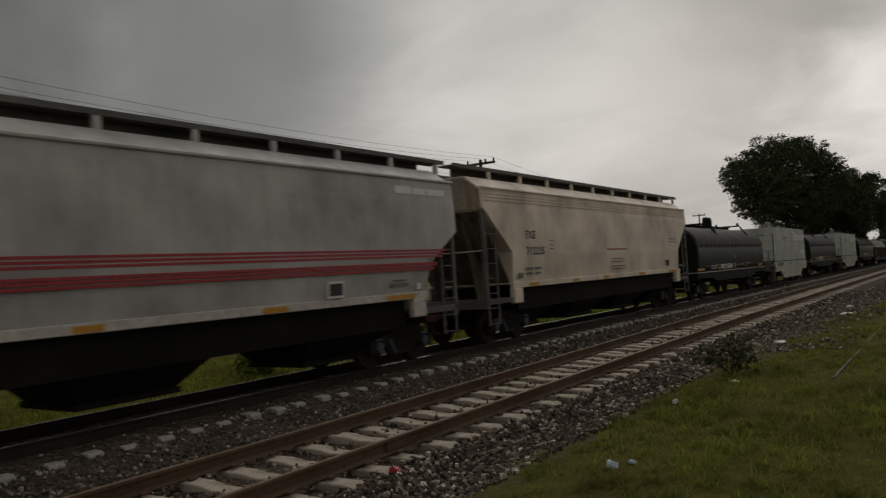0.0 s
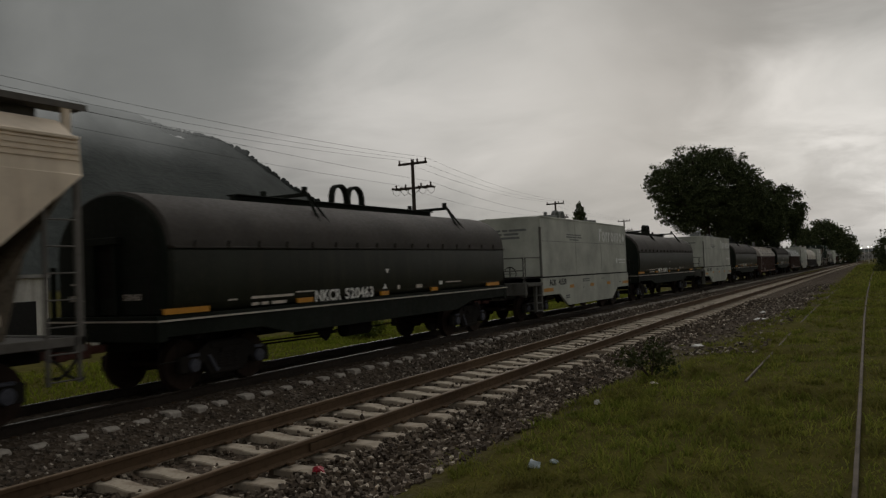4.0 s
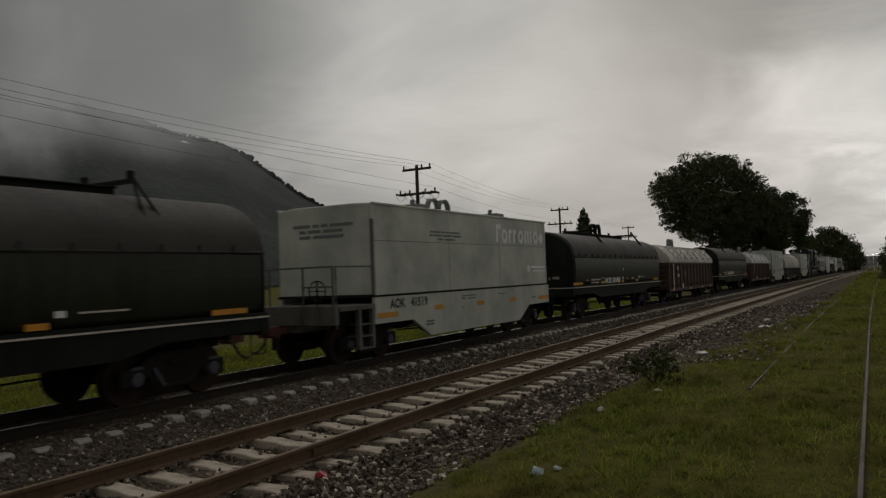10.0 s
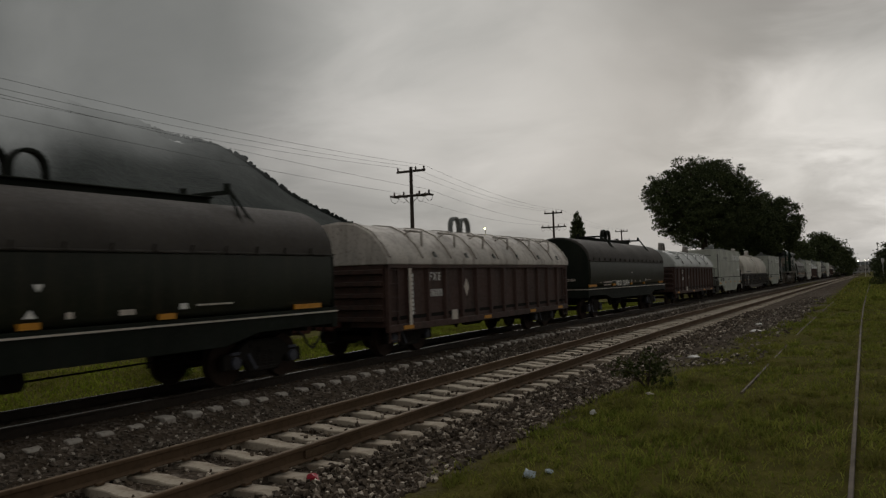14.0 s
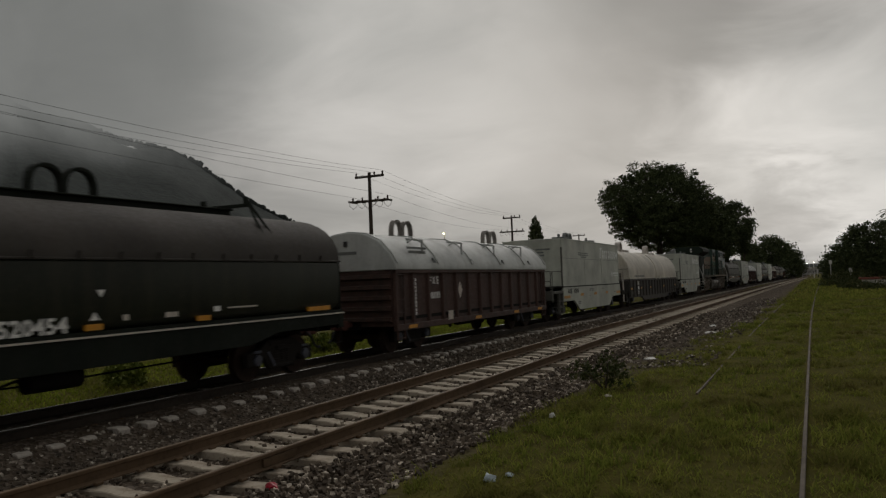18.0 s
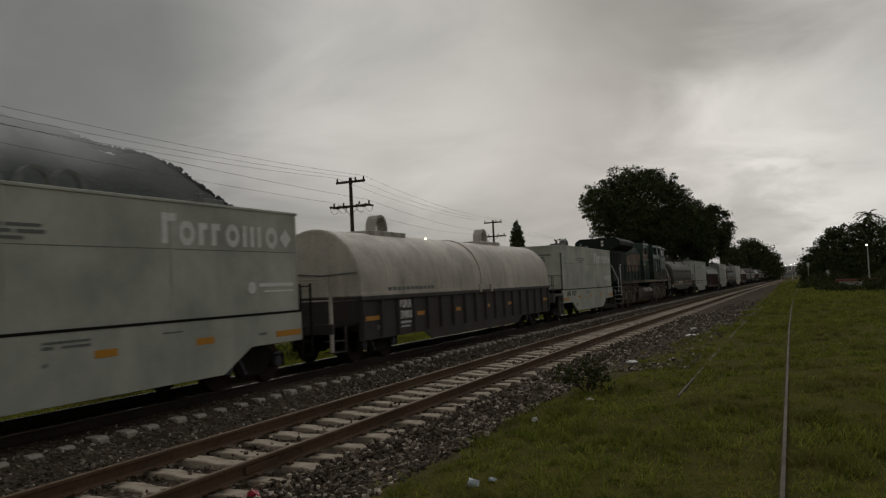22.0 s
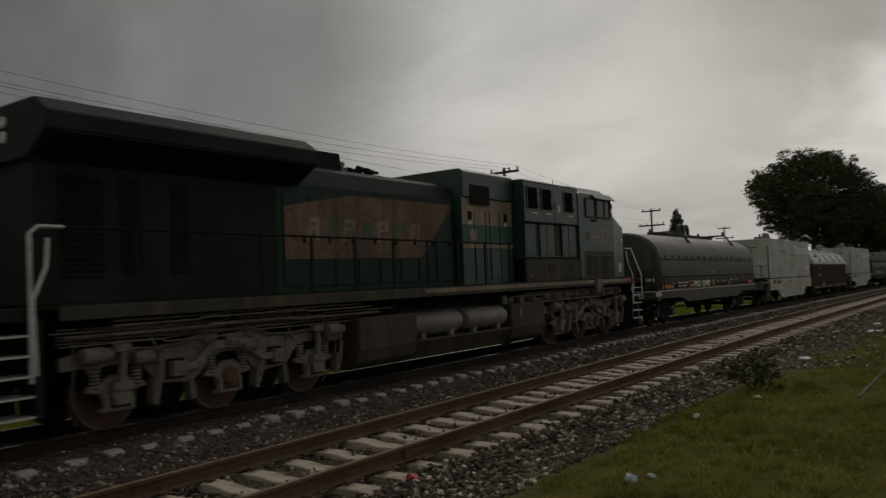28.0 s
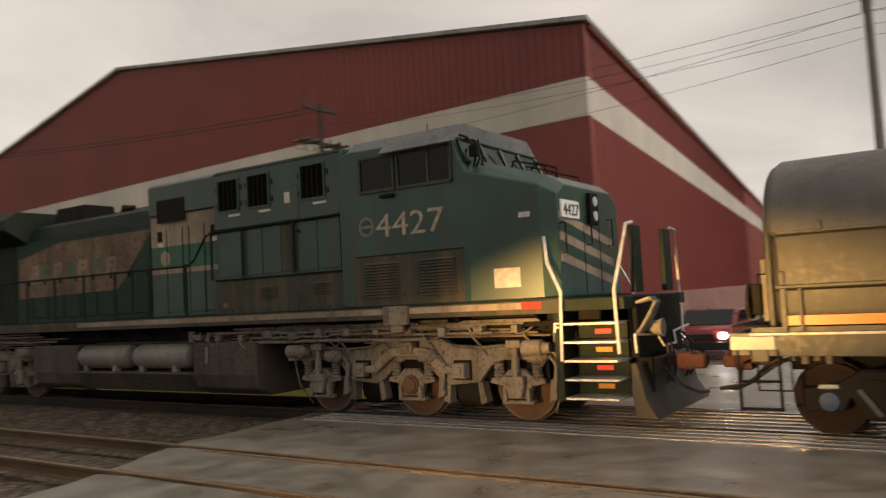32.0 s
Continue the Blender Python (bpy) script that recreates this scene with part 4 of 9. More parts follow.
    for y, w in ((0.14, 1.03), (3.66, 0.52), (6.85, 0.34), (9.35, 0.36), (L - 1.5, 0.9)):
        if dusty and y < 1:
            y, w = 0.48, 1.25
        part("reflector", Shape().box(1.44, 1.486, y, y + w, 1.44, 1.56 if dusty else 1.54), M["amber"] if dusty else M["yellow"], c, "yellow reflective strip")
    part("placard", Shape().prism([(6.93, 1.60), (7.13, 1.60), (7.03, 1.73)], "x", 1.482, 1.486), M["white"], c)
    part("placard", Shape().prism([(7.08, 2.09), (7.25, 2.09), (7.165, 1.97)], "x", 1.478, 1.484), M["white"], c)
    bars([(9.8, 1.6, 0.18, 0.1)], c, M["white"], 1.486, name="placard")
    if dusty:
        lettering("NKCR " + number, 0.125, M["white"], c, 0.20, 0.232, 1.72, "end_lettering", "front")
    else:
        lettering("NKCR", 0.11, M["whitered"], c, -1.12, 0.232, 1.70, "end_lettering", "front")
        lettering(number, 0.11, M["whitered"], c, 0.36, 0.232, 1.70, "end_lettering", "front")
    bars([(-1.05, 2.0, 0.22, 0.03)], c, M["whitered"], 0.236, "front", "end_placard")
    for y in (0.06, L - 0.46):
        part("stirrup_step", Shape().tube([(1.42, y, 1.06), (1.42, y, 0.62), (1.42, y + 0.4, 0.62), (1.42, y + 0.4, 1.06)], 0.016, 6), M["under"], c)
    part("stake", Shape().box(-1.36, -1.28, 0.02, 0.10, 0.9, 2.35), body, c)
    part("handrail", Shape().tube([(1.2, 0.1, 1.36), (1.2, 0.1, 2.1), (0.6, 0.1, 2.1), (0.6, 0.1, 1.36)], 0.018, 6), M["under"], c)
    brake_gear(c, 3.0, L - 3.0)
    freight_truck(c, 1.68 if dusty else 2.0, cap="bluecap" if dusty else "bearing")
    freight_truck(c, L - 2.0)
    coupler(c, 0.1, -1)
    coupler(c, L - 0.1, 1)
    if dusty:
        leading_end(c, side)
    return c


def leading_end(c, side):
    """Gear on the end platform of the wagon behind the locomotive: brake wheel, lit sill end, ledge and step frame."""
    L = COIL_L
    # headlamp light on the sill end, put in as a lighter cream plate
    part("lit_sill_end", Shape().box(1.47, 1.50, -0.24, 0.30, 1.14, 1.31), M["cream"], c, "cream plate painting the lamplit end of the sill", bevel=0.008)
    part("platform_end", Shape().box(-1.48, 1.47, -0.24, -0.008, 1.06, 1.36), side, c, bevel=0.012)
    part("side_ledge", Shape().box(1.46, 1.535, 0.36, L - 0.36, 1.90, 1.945), side, c, bevel=0.008)
    # black strip below the ledge: its shadow drawn as a part
    part("ledge_shadow_strip", Shape().box(1.462, 1.492, 0.36, L - 0.36, 1.87, 1.90), M["under"], c)
    part("corner_post", Shape().box(1.40, 1.50, 0.40, 0.47, 1.36, 2.12).box(1.47, 1.52, 0.62, 0.66, 1.36, 1.90), side, c, bevel=0.006)
    wheel = part("brake_wheel", Shape().lathe([(-0.02, 0.20), (-0.02, 0.24), (0.02, 0.24), (0.02, 0.20), (-0.02, 0.20)], "y", (0.78, -0.10, 1.74), 20), M["under"], c, "dark iron hand brake wheel", smooth=True)
    for k in range(3):
        a = math.pi * (k / 3 + 0.17)
        dx, dz = 0.21 * math.cos(a), 0.21 * math.sin(a)
        part("spoke", Shape().tube([(0.78 - dx, -0.10, 1.74 - dz), (0.78 + dx, -0.10, 1.74 + dz)], 0.012, 6), M["under"], wheel)
    part("brake_housing", Shape().box(0.66, 0.90, -0.07, 0.06, 1.56, 1.98), M["under"], c, bevel=0.02)
    part("brake_post", Shape().box(0.74, 0.82, 0.06, 0.14, 1.36, 2.3), side, c, bevel=0.008)
    part("crossover_board", Shape().box(-1.2, 1.44, -0.22, 0.22, 1.425, 1.45), M["under"], c)
    for y in (-0.18, 0.31):
        part("step_post", Shape().box(1.44, 1.475, y, y + 0.035, 0.36, 1.14), M["under"], c)
    for z in (0.37, 0.72):
        part("step_tread", Shape().box(1.40, 1.475, -0.18, 0.345, z, z + 0.03), M["under"], c)
    part("uncoupling_lever", Shape().tube([(0.3, -0.1, 0.92), (0.6, -0.12, 0.96), (1.42, -0.12, 0.96), (1.44, -0.16, 0.72)], 0.016, 6), M["under"], c)
    part("brake_pipe", Shape().tube([(0.5, 0.5, 0.98), (0.7, 0.2, 0.92), (0.6, -0.08, 0.72), (0.45, -0.35, 0.56), (0.36, -0.7, 0.5)], 0.03, 7), M["hose"], c, smooth=True)
    for k in range(4):
        part("valve_box", Shape().box(1.1, 1.3, 0.42 + 0.14 * k, 0.50 + 0.14 * k, 0.98 - 0.04 * (k % 2), 1.10), M["locobogie"], c, bevel=0.01)


def mint_car(number, soiled=False):
    """Pale grey-green coil wagon under a tall box hood; its deck reaches past the hood at the leading end."""
    c = thing("hooded_wagon", "pale grey-green steel wagon under a tall box hood", "freight wagon", "wagons of the train")
    B, L = 1.55, 12.95           # hood from B to L
    low = [(B, 1.56), (B, 0.90), (B + 1.75, 0.90), (B + 2.65, 0.42), (L - 2.75, 0.42), (L - 1.85, 0.90), (L, 0.90), (L, 1.56)]
    for sx in (-1, 1):
        part("side_sheet", Shape().prism(low, "x", sx * 1.40, sx * 1.50), M["mint"], c, bevel=0.01)
    part("deck", Shape().box(-1.49, 1.49, 0.15, L, 1.28, 1.40).box(-1.45, 1.45, 0.0, 0.16, 0.98, 1.42).box(-0.35, 0.35, 0.1, L, 0.8, 1.28), M["mintdirt"], c, bevel=0.01)
    h = Shape()
    h.prism([(-1.46, 1.56), (-1.46, 3.80), (-0.9, 3.865), (0.9, 3.865), (1.46, 3.84), (1.46, 1.56)], "y", B, L - 0.02)
    part("hood", h, M["mint"], c, "pale grey-green box hood with soiled lower edge", bevel=0.03)
    part("hood_band", Shape().box(1.46, 1.51, B - 0.02, L, 1.55, 1.60).box(-1.51, -1.46, B - 0.02, L, 1.55, 1.60).box(-1.46, 1.46, B - 0.03, B, 1.55, 1.62), M["under"], c)
    part("weld_seam", Shape().box(1.455, 1.464, B, L - 0.02, 2.92, 2.935), M["greytext"], c)
    for y in (B + 0.02, B + 3.9, B + 7.3, L - 0.08):
        part("panel_seam", once("mseam", lambda: Shape().box(1.455, 1.470, -0.025, 0.025, 1.60, 3.82).mesh("seam", 0.004)), M["mint"], c, at=pose(0, y, 0))
    part("corner_rust", Shape().box(1.40, 1.474, B - 0.012, B + 0.07, 1.60, 3.45), M["mintdirt"], c, "rust-browned corner of the hood", bevel=0.006)
    part("roof_edge", Shape().box(1.44, 1.485, B - 0.01, L, 3.80, 3.86).box(-1.485, -1.44, B - 0.01, L, 3.80, 3.86), M["mint"], c, bevel=0.008)
    for k in (0, 1):
        part("lifting_arch", band_arch(0, B + 5.6 + 0.7 * k, 3.9, 0.35, 0.55), M["greytext"], c)
    for y in (B + 4.4, L - 1.6):
        part("roof_pad", Shape().box(-0.28, 0.40, y - 0.32, y + 0.32, 3.86, 4.16).box(-0.06, 0.06, y - 0.06, y + 0.06, 4.16, 4.32), M["greytext"], c, bevel=0.01)
    # railing, stairs and brake wheel on the leading platform
    for x in (-1.35, -0.5, 0.5, 1.35):
        part("rail_post", Shape().tube([(x, 0.08, 1.4), (x, 0.08, 2.3)], 0.025, 6), M["mintdirt"], c)
    for x0, x1, z in ((-1.37, 1.37, 2.3), (-1.35, -0.5, 1.85), (0.5, 1.35, 1.85)):
        part("guard_rail", Shape().tube([(x0, 0.08, z), (x1, 0.08, z)], 0.023, 6), M["mintdirt"], c)
    part("grab_rail", Shape().tube([(1.42, 0.1, 0.9), (1.42, 0.1, 2.3), (1.42, 1.4, 2.3), (1.42, 1.5, 2.3)], 0.025, 6), M["mintdirt"], c)
    part("stair_frame", Shape().box(1.36, 1.47, 0.9, 1.0, 0.35, 1.35).box(1.36, 1.47, 1.45, 1.54, 0.35, 1.35), M["mintdirt"], c)
    for z in (0.36, 0.64, 0.92):
        part("stair_tread", Shape().box(1.10, 1.48, 1.0, 1.46, z, z + 0.03), M["mintdirt"], c)
    part("brake_wheel", Shape().tube([(0.75 + 0.24 * math.cos(a * math.tau / 16), 0.28, 1.75 + 0.24 * math.sin(a * math.tau / 16)) for a in range(17)], 0.016, 6).box(0.735, 0.765, 0.26, 0.3, 1.4, 1.99).box(0.51, 0.99, 0.27, 0.29, 1.74, 1.76), M["under"], c)
    ladder(c, 1.45, L + 0.02, 0.45, 2.2, 6)
    # markings
    lettering("AOK", 0.23, M["black"], c, 1.503, 2.2, 1.25, wide=1.0)
    lettering(number, 0.23, M["black"], c, 1.503, 3.18, 1.25, wide=1.06)
    for y, w, z in ((1.6, 0.95, 1.03), (4.42, 0.48, 1.09), (7.02, 0.48, 1.08), (9.42, 0.5, 1.08), (11.95, 0.95, 1.04)):
        part("reflector", Shape().box(1.50, 1.508, y, y + w, z, z + 0.13), M["yellow"], c, "yellow reflective strip")
    bars([(B + 2.4, 0.78, 0.42, 0.05), (B + 2.4, 0.70, 0.42, 0.05), (B + 4.5, 1.38, 0.9, 0.04), (B + 4.5, 1.30, 0.2, 0.05), (B + 4.85, 1.30, 0.55, 0.04), (B + 7.0, 1.36, 0.5, 0.03), (B + 4.5, 1.04, 0.08, 0.05), (L - 1.6, 1.12, 0.25, 0.05)], c, M["greytext"], 1.504)
    bars([(4.4, 3.2, 0.55, 0.05), (5.02, 3.2, 0.18, 0.05), (5.27, 3.2, 0.16, 0.05), (5.5, 3.2, 0.62, 0.05), (4.35, 3.1, 0.2, 0.055), (4.62, 3.1, 0.4, 0.055), (5.1, 3.1, 0.5, 0.055), (5.68, 3.1, 0.5, 0.055), (4.8, 3.0, 0.3, 0.05), (5.18, 3.0, 0.62, 0.05)], c, M["greytext"], 1.466, name="notice")
    bars([(-0.95, 3.33, 0.55, 0.08), (-0.33, 3.33, 0.2, 0.08), (-0.06, 3.33, 0.2, 0.08), (0.22, 3.33, 0.7, 0.08), (-0.75, 3.19, 0.2, 0.08), (-0.48, 3.19, 0.4, 0.08), (0.0, 3.19, 0.6, 0.08), (-0.75, 3.05, 0.35, 0.08), (-0.32, 3.05, 0.95, 0.08)], c, M["greytext"], B - 0.004, "front", "end_notice")
    # large trade mark: plain bars, rings and a lozenge in its colour
    x0, x1 = 1.466, 1.473
    part("trade_mark", Shape().box(x0, x1, 8.62, 8.78, 3.03, 3.60).box(x0, x1, 8.784, 9.0, 3.45, 3.60), M["paleletter"], c)
    for y in (9.28, 10.62, 11.94):
        ring = Shape()
        n = 18
        loops = [[ring.bm.verts.new((x1, y + r * 0.9 * math.cos(k * math.tau / n), 3.24 + r * math.sin(k * math.tau / n))) for k in range(n)] for r in (0.24, 0.11)]
        for k in range(n):
            ring.bm.faces.new((loops[0][k], loops[0][(k + 1) % n], loops[1][(k + 1) % n], loops[1][k]))
        part("trade_mark", ring, M["paleletter"], c)
    for y, w in ((9.60, 0.15), (9.752, 0.11), (9.97, 0.15), (10.122, 0.11), (10.94, 0.13), (11.19, 0.13), (11.44, 0.13)):
        part("trade_mark", Shape().box(x0, x1, y, y + w, 3.33 if w < 0.12 else 3.02, 3.46), M["paleletter"], c)
    part("trade_mark", Shape().prism([(12.46, 3.02), (12.68, 3.24), (12.46, 3.46), (12.24, 3.24)], "x", x0, x1), M["paleletter"], c)
    part("emblem", Shape().lathe([(0, 0.13), (0.006, 0.13)], "x", (1.466, 11.2, 2.15), 16), M["paleletter"], c)
    bars([(11.45, 2.16, 1.25, 0.08), (11.6, 2.04, 1.1, 0.04)], c, M["paleletter"], 1.468, name="emblem_line")
    brake_gear(c, 3.6, L - 3.2)
    freight_truck(c, 1.9)
    freight_truck(c, L - 1.3)
    coupler(c, 0.05, -1)
    coupler(c, L, 1)
    return c


def gondola(kind, label):
    """Oxide-brown gondola; kind 'dirty' has a soiled hood with many hoops, 'grey' a clean grey hood."""
    c = thing("gondola_wagon", label, "freight wagon", "wagons of the train")
    L = 13.45
    part("floor", Shape().box(-1.42, 1.42, 0.05, L - 0.05, 0.95, 1.05).box(-0.35, 0.35, 0.0, L, 0.72, 0.95), M["under"], c)
    for sx in (-1, 1):
        part("side_sheet", Shape().box(sx * 1.36, sx * 1.40, 0.1, L - 0.1, 0.72, 2.4), M["brown"], c)
        part("top_chord", Shape().box(sx * 1.36, sx * 1.50, 0.05, L - 0.05, 2.28, 2.42), M["brown"], c, bevel=0.012)
        part("side_sill", Shape().box(sx * 1.36, sx * 1.49, 0.05, L - 0.05, 0.66, 0.84), M["brown"], c, bevel=0.012)
    n = 13
    for k in range(n + 1):
        y = 0.12 + k * (L - 0.24) / n
        for sx in (-1, 1):
            part("side_post", once("gpost", lambda: Shape().prism([(1.40, -0.10), (1.485, -0.055), (1.485, 0.055), (1.40, 0.10)], "z", 0.82, 2.30).mesh("post", 0.006)), M["brown"], c, at=pose(0, y, 0, 0, 0, 0 if sx > 0 else 180))
    for y, s in ((0.0, 1), (L, -1)):
        part("end_sheet", Shape().box(-1.38, 1.38, min(y, y + s * 0.06), max(y, y + s * 0.06), 0.8, 2.4), M["brown"], c)
        for z in (1.0, 1.3, 1.6, 1.9, 2.2):
            part("end_rib", once("gerib", lambda: Shape().prism([(-0.10, -0.05), (0.0, -0.07), (0.0, 0.07), (-0.10, 0.05)], "x", -1.36, 1.36).mesh("rib", 0.006)), M["brown"], c, at=pose(0, y, z, 0, 0, 0 if s > 0 else 180))
    hm = M["tarp"] if kind == "dirty" else M["greyhood"]
    prof = [(-1.52, 2.38), (-1.52, 2.55), (-1.34, 2.86), (-1.0, 3.22), (-0.55, 3.44), (0, 3.50), (0.55, 3.44), (1.0, 3.22), (1.34, 2.86), (1.52, 2.55), (1.52, 2.38)]
    part("hood", Shape().prism(prof, "y", -0.05, L + 0.05), hm, c, "arched steel hood" if kind == "grey" else "rust-stained whitish arched hood", bevel=0.02, smooth=True)
    pr = prof[1:-1]
    ribm = Shape().prism([(a * 0.99, b - 0.02) for a, b in pr] + [(a * 1.02, b + 0.035) for a, b in pr[::-1]], "y", -0.04, 0.04).mesh("hoop")
    m = 5 if kind == "grey" else 8
    for k in range(m + 1):
        part("hoop", ribm, hm, c, at=pose(0, 0.1 + k * (L - 0.2) / m, 0))
    step = (L - 0.8) / (4 if kind == "grey" else 6)
    for k in range(4 if kind == "grey" else 6):
        y = 2.1 + k * step * 0.93
        b = Shape()
        b.tube([(1.3, y, 2.6), (1.3, y, 3.28), (0.75, y, 3.36)], 0.04, 6).tube([(1.3, y, 3.28), (1.3, y - 0.6, 3.3), (1.1, y - 0.6, 3.2)], 0.03, 6)
        part("stacking_bracket", b, hm, c)
        part("hood_gusset", Shape().prism([(y + 0.35, 2.56), (y + 0.6, 2.56), (y + 0.35, 2.74)], "x", 1.44, 1.5), M["greytext"], c)
    for y in ((2.85, 10.4) if kind == "grey" else (6.6,)):
        for k in (0, 0.7):
            part("lifting_arch", band_arch(0, y + k, 3.46, 0.34, 0.58), M["tank"] if kind == "grey" else M["greytext"], c)
    if kind == "grey":
        bars([(1.0, 3.0, 1.25, 0.06), (1.1, 2.87, 1.1, 0.08), (1.1, 2.72, 1.2, 0.09)], c, M["greytext"], 1.36, name="notice")
        bars([(-0.6, 2.86, 0.9, 0.09)], c, M["greytext"], -0.055, "front", "end_notice")
        part("hood_vent", Shape().box(-0.12, 0.0, -0.08, -0.04, 3.1, 3.25), M["black"], c)
    # markings
    lettering("F X E", 0.22, M["white"], c, 1.402, 2.30, 1.95, wide=0.92)
    bars([(2.29 + 0.155 * k, 1.5, 0.11, 0.2) for k in range(5)], c, M["hoptext"], 1.403, name="road_number")
    bars([(1.28, 0.95 + k * 0.11, 0.14, 0.08) for k in range(11)], c, M["white"], 1.403, name="stencil")
    part("emblem", Shape().prism([(4.40, 1.72), (4.57, 1.45), (4.74, 1.72), (4.57, 1.99)], "x", 1.40, 1.405), M["whitered"], c)
    part("placard", Shape().box(1.485, 1.492, 3.42, 3.78, 0.80, 1.08), M["whitered"], c, "cream card holder")
    if kind == "dirty":
        part("drip_stripe", Shape().box(1.486, 1.491, 1.05, 1.2, 0.7, 2.3), M["whitered"], c, "pale vertical streak of paint")
    for y in (0.75, 5.6, 9.4, L - 1.2):
        part("reflector", Shape().box(1.49, 1.497, y, y + 0.5, 0.70, 0.80), M["yellow"], c, "yellow reflective strip")
    ladder(c, 1.44, 0.12, 0.4, 2.3, 6, mat=M["brown"])
    ladder(c, 1.44, L - 0.55, 0.4, 2.3, 6, mat=M["brown"])
    brake_gear(c, 3.2, L - 3.2)
    freight_truck(c, 1.75)
    freight_truck(c, L - 1.75)
    coupler(c, 0.0, -1)
    coupler(c, L, 1)
    return c


def white_hood_car():
    c = thing("hood_coil_wagon", "dark grey wagon under two dirty cream round hoods", "freight wagon", "wagons of the train")
    L = 17.7
    low = [(0.0, 1.80), (0.0, 0.62), (4.0, 0.62), (4.6, 0.36), (L - 4.6, 0.36), (L - 4.0, 0.62), (L, 0.62), (L, 1.80)]
    part("floor", Shape().box(-1.36, 1.36, 0.05, L - 0.05, 1.0, 1.1).box(-0.35, 0.35, -0.6, L + 0.6, 0.75, 1.0), M["under"], c)
    for sx in (-1, 1):
        part("side_sheet", Shape().prism(low, "x", sx * 1.36, sx * 1.42), M["greywagon"], c)
        part("top_chord", Shape().box(sx * 1.38, sx * 1.52, 0.0, L, 1.70, 1.82), M["greywagon"], c, bevel=0.012)
    for y in (0.0, L - 0.06):
        part("end_sheet", Shape().box(-1.38, 1.38, y, y + 0.06, 0.9, 1.8), M["greywagon"], c)
    for k in range(18):
        y = 0.15 + k * (L - 0.3) / 17
        part("side_post", once("wpost", lambda: Shape().prism([(1.42, -0.09), (1.50, -0.05), (1.50, 0.05), (1.42, 0.09)], "z", 0.68, 1.74).mesh("post", 0.006)), M["greywagon"], c, at=pose(0, y, 0))
    for a, b in ((0.02, 8.92), (8.98, L - 0.02)):
        part("hood", Shape().prism(half_round(1.46, 1.80, 2.15, 3.72, 18), "y", a, b), M["cream"], c, "dirty cream rounded steel hood", bevel=0.04, smooth=True)
        part("hood_rim", Shape().box(1.45, 1.50, a, b, 1.80, 1.90), M["cream"], c, bevel=0.006)
    part("hood_joint", Shape().prism(half_round(1.49, 1.80, 2.16, 3.76, 18), "y", 8.90, 9.0), M["cream"], c)
    for y in (3.72, 12.8):
        part("roof_pad", Shape().box(-0.45, 0.45, y - 1.15, y + 1.15, 3.62, 3.80), M["tarp"], c, bevel=0.015)
        s = Shape()
        n = 12
        ring = [(y - 0.42 * math.cos(math.pi * k / n), 3.78 + 0.58 * math.sin(math.pi * k / n) ** 0.7) for k in range(n + 1)]
        inner = [(y - 0.34 * math.cos(math.pi * k / n), 3.78 + 0.50 * math.sin(math.pi * k / n) ** 0.7) for k in range(n + 1)]
        s.prism(ring + inner[::-1], "x", -0.17, 0.17)
        part("lifting_saddle", s, M["tarp"], c, smooth=True)
    part("end_seam", Shape().tube([(-1.4, 0.0, 2.45), (-0.4, -0.01, 2.48), (0.3, -0.01, 2.42), (1.4, 0.0, 2.47)], 0.02, 5), M["greytext"], c)
    for y in (8.68, 9.8):
        part("hood_latch", Shape().box(1.49, 1.56, y - 0.08, y + 0.08, 1.72, 2.02), M["cream"], c, bevel=0.02)
    # leading platform
    part("end_platform", Shape().box(-1.40, 1.40, -1.30, 0.0, 1.05, 1.12), M["under"], c, bevel=0.01)
    part("end_beam", Shape().box(-1.42, 1.42, -1.36, -1.26, 0.9, 1.16), M["greywagon"], c, bevel=0.01)
    for x in (-1.36, -0.75, 1.36):
        part("rail_post", Shape().box(x - 0.035, x + 0.035, -1.34, -1.27, 0.45, 2.35), M["tarp"], c)
    for z in (1.75, 2.3):
        part("guard_rail", Shape().tube([(-1.36, -1.3, z), (1.36, -1.3, z)], 0.02, 6), M["tarp"], c)
    part("side_rail", Shape().tube([(1.38, -1.3, 1.72), (1.38, -0.02, 1.72)], 0.02, 6), M["greywagon"], c)
    for z in (0.42, 0.70):
        part("stair_tread", Shape().box(1.1, 1.42, -1.28, -0.75, z, z + 0.03), M["greywagon"], c)
    part("stair_frame", Shape().box(1.38, 1.43, -0.76, -0.70, 0.4, 1.08), M["greywagon"], c)
    lettering("FSRR", 0.23, M["white"], c, 1.424, 2.34, 1.42, wide=1.12)
    lettering("59800", 0.23, M["white"], c, 1.424, 2.34, 1.10, wide=1.0)
    bars([(2.4, 0.95, 0.68, 0.07), (2.4, 0.84, 0.6, 0.05)], c, M["hoptext"], 1.424)
    bars([(1.62 + 0.29 * k, 1.94, 0.21, 0.1) for k in range(11)], c, M["greytext"], 1.463, name="notice")
    bars([(0.95, 0.86, 0.35, 0.14)], c, M["greytext"], 1.424, name="tag")
    for y, w in ((0.25, 1.05), (3.5, 0.5), (6.55, 0.4), (9.4, 0.4), (11.9, 0.4), (L - 1.0, 0.8)):
        part("reflector", Shape().box(1.42, 1.428, y, y + w, 1.14, 1.26), M["yellow"], c, "yellow reflective strip")
    brake_gear(c, 5.0, L - 5.0)
    freight_truck(c, 1.6)
    freight_truck(c, L - 1.6)
    coupler(c, -1.3, -1)
    coupler(c, L, 1)
    return c


